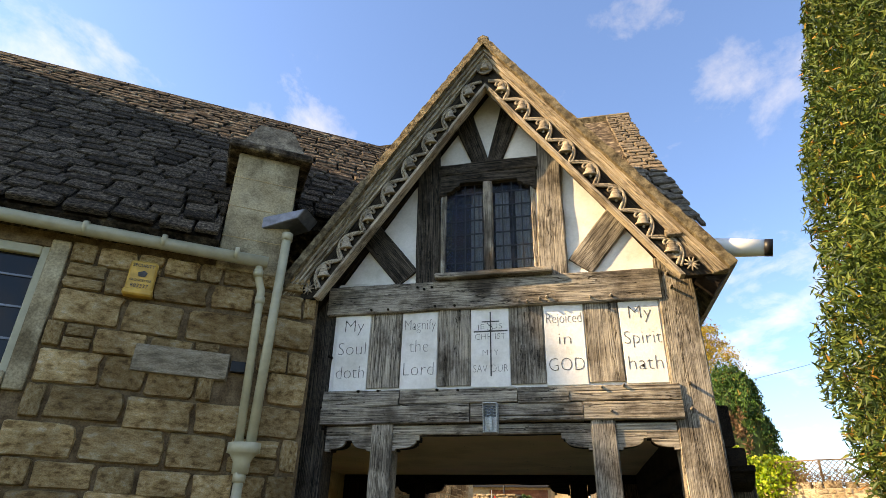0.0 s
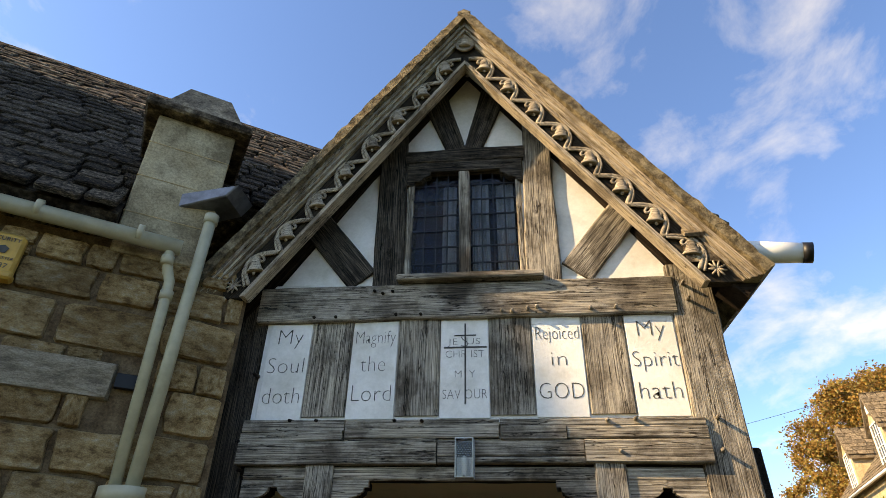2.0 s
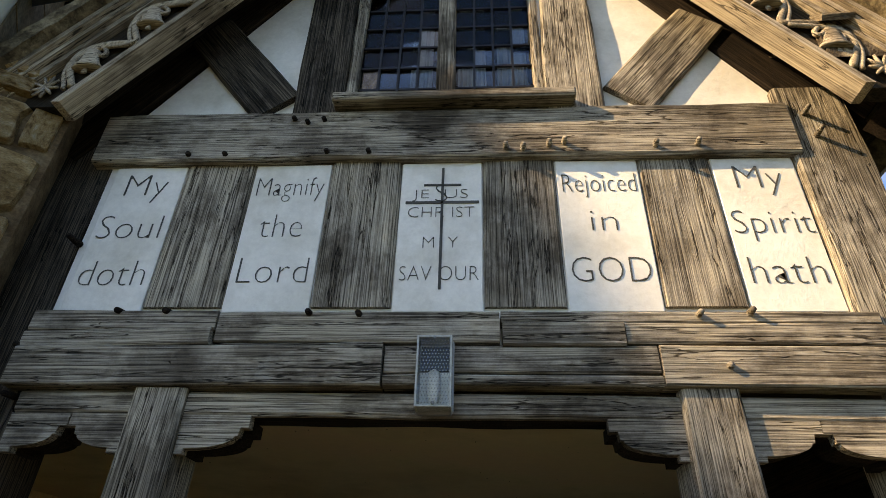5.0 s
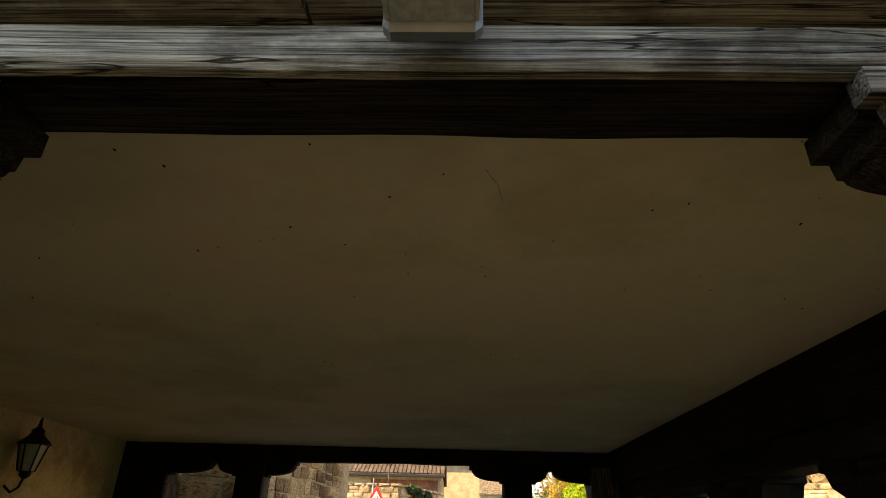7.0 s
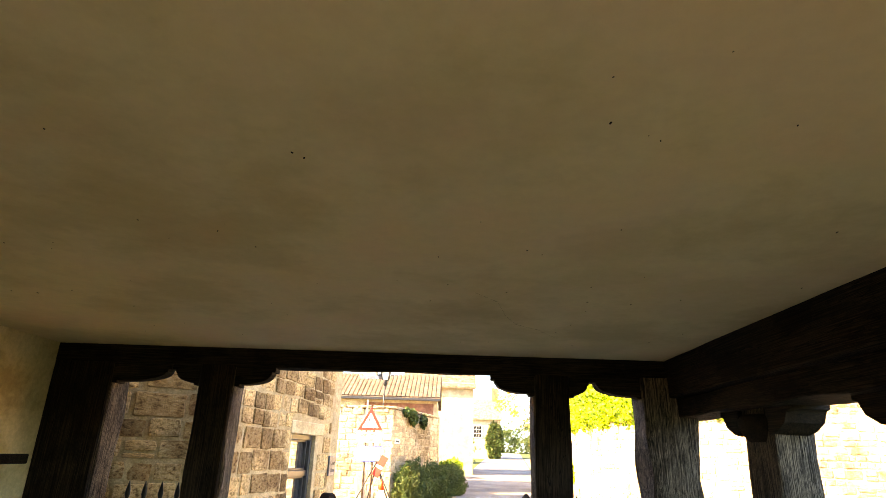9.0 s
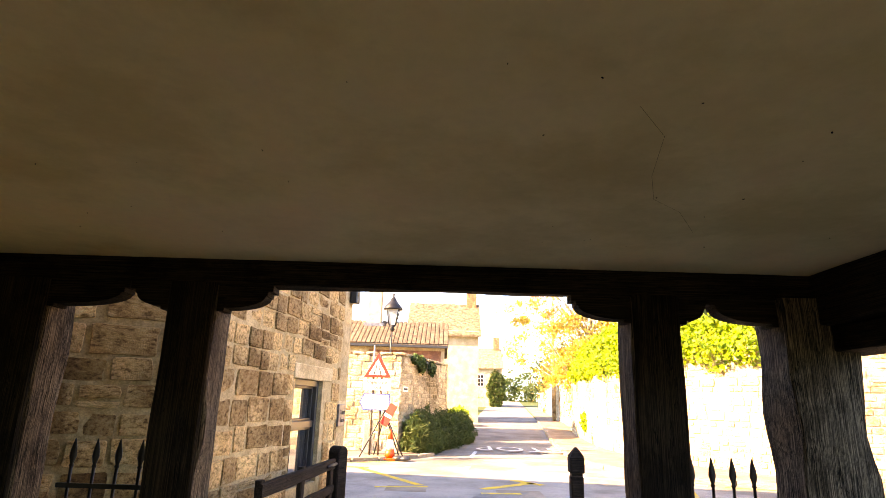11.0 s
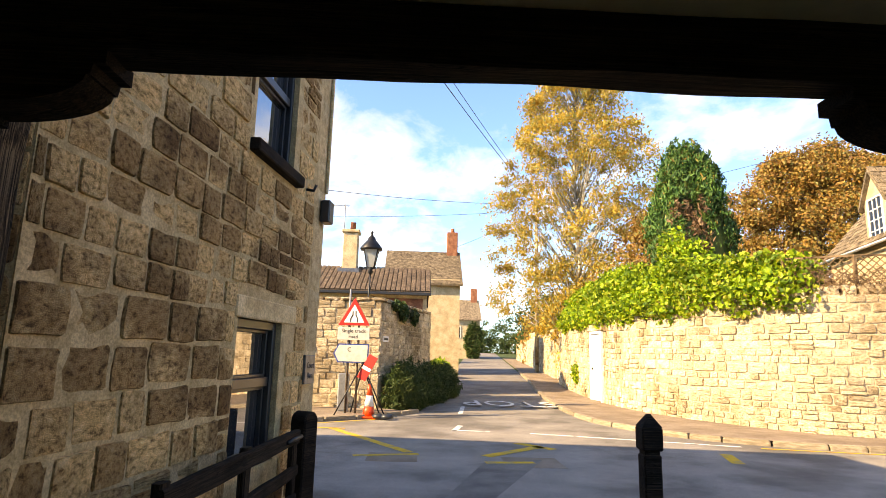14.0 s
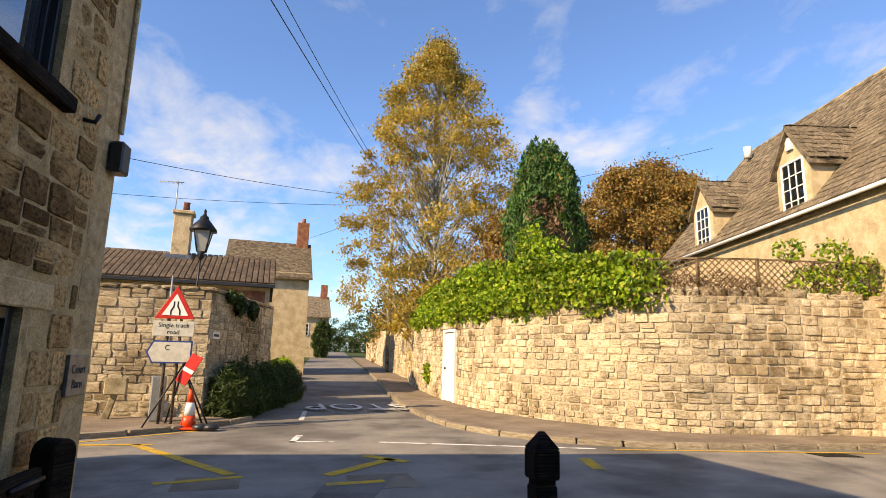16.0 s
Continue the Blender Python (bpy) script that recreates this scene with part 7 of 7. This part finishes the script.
# ---------------- houses up the lane ----------------
def roof_two(parent, x0, x1, y0, y1, ze, zr, mat, over=0.25, name="roof"):
    """A ridged roof whose ridge runs along x."""
    ym = (y0 + y1) / 2
    sl_a = (zr - ze) / (ym - y0)
    o = []
    for sg, ya in ((1, y0 - over), (-1, y1 + over)):
        za = ze - over * sl_a
        vs = [(x0 - 0.15, ya, za), (x1 + 0.15, ya, za), (x1 + 0.15, ym, zr), (x0 - 0.15, ym, zr)]
        vs += [(a, b, c - 0.12) for a, b, c in vs]
        o.append(add_mesh(name, vs, [(0, 1, 2, 3), (7, 6, 5, 4), (0, 4, 5, 1), (1, 5, 6, 2), (2, 6, 7, 3), (3, 7, 4, 0)], mat, parent))
    return o


def simple_window(parent, m, w, h, mat, bars=2, rows=2, recess=0.06):
    """A glazed window on a wall plane: m's local x along, y up, z outward, origin at its lower middle."""
    wn_ = new("window")
    wn_.parent = parent
    part("pane", box(bmesh.new(), (-w / 2, 0, 0.004), (w / 2, h, 0.012)), M_GLASS, wn_, "", m)
    for u0, u1, z0, z1 in ((-w / 2 - 0.06, -w / 2, -0.05, h + 0.06), (w / 2, w / 2 + 0.06, -0.05, h + 0.06), (-w / 2, w / 2, h, h + 0.06), (-w / 2, w / 2, -0.06, 0.0)):
        part("frame", box(bmesh.new(), (u0, z0, 0.0), (u1, z1, 0.05), 0.005), mat, wn_, "", m)
    for k in range(1, bars + 1):
        x = -w / 2 + w * k / (bars + 1)
        part("glazing_bar", box(bmesh.new(), (x - 0.015, 0, 0.01), (x + 0.015, h, 0.035)), mat, wn_, "", m)
    for k in range(1, rows + 1):
        z = h * k / (rows + 1)
        part("glazing_bar", box(bmesh.new(), (-w / 2, z - 0.015, 0.012), (w / 2, z + 0.015, 0.037)), mat, wn_, "", m)
    return wn_


h1 = thing("tiled_house", "low stone house with a brown pantile roof", "house")
boxed("wall", (-11, 32.4, 0.1), (-1.35, 37.5, 4.05), M_REND, h1)
boxed("brick_band", (-4.5, 32.37, 3.15), (-1.5, 32.4, 3.75), M_BRICK, h1)
roof_two(h1, -11, -1.35, 32.4, 37.5, 4.1, 5.25, M_TILE, 0.3)
rng = random.Random(71)
TI = stone_meshes("tile", M_TILE, 4, 0.03, 6, 0.95, 0.3)
ang = math.atan2(1.15, 2.55)
rows = []
for r_ in range(9):
    for c_ in range(52):
        u_, v_ = -11.0 + 0.19 * c_, 0.33 * r_
        p = Vector((u_, 32.1 + v_ * math.cos(ang), 3.965 + v_ * math.sin(ang) + 0.03))
        rows.append(axes(p + Vector((0, 0.17, 0.13)), (1, 0, 0), (0, math.cos(ang), math.sin(ang)), (0, -math.sin(ang), math.cos(ang))) @ pose(0, 0, 0, 4, 0, 0) @ Matrix.Diagonal((0.165, 0.36, 0.06, 1)))
lay("tile", h1, TI, rows, (-3, 32, 5), 280)
boxed("gutter", (-11, 32.0, 3.86), (-1.2, 32.1, 3.96), M_DKGREY, h1)
boxed("chimney", (-4.9, 34.3, 4.8), (-4.3, 34.9, 6.65), M_REND, h1, 0.02)
boxed("chimney_cap", (-4.97, 34.23, 6.65), (-4.23, 34.97, 6.78), M_REND, h1, 0.02)
lathe("chimney_pot", [(0.13, 0), (0.11, 0.3), (0.13, 0.35)], M_BRICK, h1, 10, Matrix.Translation((-4.55, 34.6, 6.78)))
boxed("lead_flashing", (-5.05, 34.1, 4.8), (-4.15, 34.3, 5.1), M_LEAD, h1)
ae = thing("tv_aerial", "thin steel television aerial on the house chimney", "aerial")
tube("mast", [(-4.9, 34.4, 6.4), (-4.9, 34.4, 7.9)], 0.018, M_STEEL, ae, 6)
tube("boom", [(-5.6, 34.4, 7.8), (-4.7, 34.4, 7.85)], 0.015, M_STEEL, ae, 5)
for k in range(6):
    tube("element", [(-5.5 + 0.14 * k, 34.2, 7.81), (-5.5 + 0.14 * k, 34.6, 7.81)], 0.008, M_STEEL, ae, 4)

h2 = thing("lane_cottage", "tall cream rendered cottage with a stone-tile roof", "house")
boxed("wall", (-3.6, 44.0, 0.3), (0.75, 49.5, 6.05), M_REND, h2)
roof_two(h2, -3.6, 0.75, 44.0, 49.5, 6.0, 8.15, M_SLATEW, 0.3)
slab("gable_wall", [(44.0, 6.0), (49.5, 6.0), (46.75, 8.0)], 0.3, M_REND, h2, axes((0.74, 0, 0), (0, 1, 0), (0, 0, 1), (1, 0, 0)))
boxed("chimney", (0.05, 46.4, 7.8), (0.72, 47.1, 9.4), M_BRICK, h2, 0.02)
lathe("chimney_pot", [(0.13, 0), (0.11, 0.3)], M_BRICK, h2, 10, Matrix.Translation((0.4, 46.75, 9.4)))
tube("drainpipe", [(-1.9, 43.95, 5.9), (-1.9, 43.95, 0.5)], 0.05, M_BLACK, h2, 6)
h3 = thing("far_cottage", "distant ivy-grown cottage at the end of the lane", "house")
boxed("wall", (1.6, 74, 1.0), (5.2, 80, 5.8), M_REND, h3)
roof_two(h3, 1.6, 5.2, 74, 80, 5.8, 8.0, M_SLATEW, 0.3)
boxed("chimney", (4.4, 76.6, 7.6), (5.1, 77.4, 9.3), M_BRICK, h3)
simple_window(h3, axes((2.6, 73.98, 3.6), (1, 0, 0), (0, 0, 1), (0, -1, 0)), 0.9, 1.2, M_WHITE)
mound("ivy", "green ivy covering the far cottage corner", "ivy", [(4.5, 73.8, 3.2, 1.0, 0.4, 2.0)], 2500, 0.25, M_BUSH, 41)

# stone house with dormers behind the garden wall
dh = thing("dormer_house", "cream limestone house with stone-slate roof and two dormers", "house")
ED = Vector((-0.26, -0.966, 0)).normalized()      # along the front eave, towards the street
E0 = Vector((15.3, 33.2, 0))
EN = Vector((-ED.y, ED.x, 0)) * -1                   # outward, towards the west
if EN.x > 0:
    EN = -EN
EL = 16.0
HM = axes(E0, ED, (0, 0, 1), EN)
EZ, RZ, RUN = 6.1, 11.3, 4.4
part("wall", box(bmesh.new(), (0, 0, -8.6), (EL, EZ, 0)), M_REND, dh, "", HM)
th_ = math.atan2(RZ - EZ, RUN)
vs = [(-0.2, EZ - 0.25, 0.22), (EL + 0.2, EZ - 0.25, 0.22), (EL + 0.2, RZ, -RUN), (-0.2, RZ, -RUN), (EL + 0.2, EZ - 0.25, -2 * RUN - 0.2), (-0.2, EZ - 0.25, -2 * RUN - 0.2)]
add_mesh("roof", vs, [(0, 1, 2, 3), (3, 2, 4, 5), (0, 3, 5), (1, 4, 2), (0, 5, 4, 1)], M_SLATEW, dh, HM)
SW = stone_meshes("roof_slate", M_SLATEW, 6, 0.08, 6, 0.9, 0.5)
upl = (HM.to_3x3() @ Vector((0, math.sin(th_), -math.cos(th_)))).normalized()
rng = random.Random(91)
rows = slates(HM @ Vector((0.0, EZ - 0.22, 0.24)), ED, upl, EL, 7.0, rng, 0.26, (0.25, 0.5), 0.04)
lay("roof_slate", dh, SW, rows, (12, 24, 6), 300)
tube("gutter", [HM @ Vector((-0.2, EZ - 0.28, 0.30)), HM @ Vector((EL, EZ - 0.28, 0.30))], 0.055, M_WHITE, dh, 8)
tube("ridge_tiles", [HM @ Vector((-0.2, RZ + 0.03, -RUN)), HM @ Vector((EL, RZ + 0.03, -RUN))], 0.12, M_ASH, dh, 6, smooth=False)
for uc in (4.1, 9.5):
    dw, dz0, dz1, dzr = 1.5, EZ - 0.35, EZ + 1.3, EZ + 2.3
    dm = new("dormer")
    dm.parent = dh
    slab("front", [(uc - dw / 2, dz0), (uc + dw / 2, dz0), (uc + dw / 2, dz1), (uc, dzr), (uc - dw / 2, dz1)], 2.6, M_REND, dm, HM @ Matrix.Translation((0, 0, 0.05)))
    for sg in (-1, 1):
        vs = [(uc + sg * (dw / 2 + 0.16), dz1 - 0.24, 0.2), (uc, dzr + 0.02, 0.2), (uc, dzr + 0.02, -3.0), (uc + sg * (dw / 2 + 0.16), dz1 - 0.24, -3.0)]
        vs += [(a, b + 0.13, c) for a, b, c in vs]
        add_mesh("dormer_roof", vs, [(0, 1, 2, 3), (7, 6, 5, 4), (0, 4, 5, 1), (1, 5, 6, 2), (2, 6, 7, 3), (3, 7, 4, 0)], M_SLATEW, dm, HM)
        ue = Vector((uc + sg * (dw / 2 + 0.16), dz1 - 0.1, 0.2))
        us = Vector((-sg * (dw / 2 + 0.16), dzr - dz1 + 0.26, 0)).normalized()
        ln_ = math.hypot(dw / 2 + 0.16, dzr - dz1 + 0.26)
        x_ = Vector((0, 0, -1)) if sg > 0 else Vector((0, 0, 1))
        o_ = ue if sg > 0 else ue + Vector((0, 0, -3.0))
        r3 = HM.to_3x3()
        lay("roof_slate", dm, SW, slates(HM @ o_, r3 @ x_, r3 @ us, 3.0, ln_ - 0.15, rng, 0.22, (0.25, 0.45), 0.035), None, 60)
    simple_window(dm, HM @ Matrix.Translation((uc, EZ - 0.15, 0.05)), 0.9, 1.5, M_WHITE, 2, 3)
slab("alarm_box", [(9.37, EZ + 1.75), (9.63, EZ + 1.75), (9.63, EZ + 2.0), (9.5, EZ + 2.12), (9.37, EZ + 2.0)], 0.08, M_WHITE, dh, HM @ Matrix.Translation((0, 0, 0.135)))
lathe("chimney_pot", [(0.16, 0), (0.16, 0.5)], M_WHITE, dh, 10, HM @ Matrix.Translation((1.2, RZ - 0.6, -RUN + 0.8)) @ pose(0, 0, 0, -90, 0, 0))

# telegraph pole and wires
tp = thing("telegraph_pole", "tall pale timber telegraph pole behind the wall", "telegraph pole")
tube("pole", [(5.9, 47.0, 0.4), (5.9, 47.0, 12.4)], 0.13, M_ASH, tp, 10, r2=0.10)
boxed("cross_arm", (5.4, 46.95, 11.9), (6.4, 47.05, 12.0), M_BARK, tp)


def wire(a, b, sag, r=0.012):
    a, b = Vector(a), Vector(b)
    w = thing("overhead_wire", "thin black overhead telephone wire", "wire", "overhead wires")
    tube("cable", [a.lerp(b, k / 16) - Vector((0, 0, sag * 4 * (k / 16) * (1 - k / 16))) for k in range(17)], r, M_BLACK, w, 4)


wire((5.7, 47, 12.1), (-5.9, 11.0, 7.9), 0.3, 0.016)
wire((5.9, 47, 12.1), (-5.45, 11.2, 8.0), 0.4, 0.012)
wire((5.9, 47, 11.6), (-12.0, 30.0, 8.0), 0.4)
wire((5.9, 47, 11.2), (-14.0, 44.0, 9.5), 0.3)
wire((5.9, 47, 11.4), (0.4, 46.7, 8.4), 0.2)
wire((5.9, 47, 11.2), (16.0, 30.5, 10.6), 0.3)
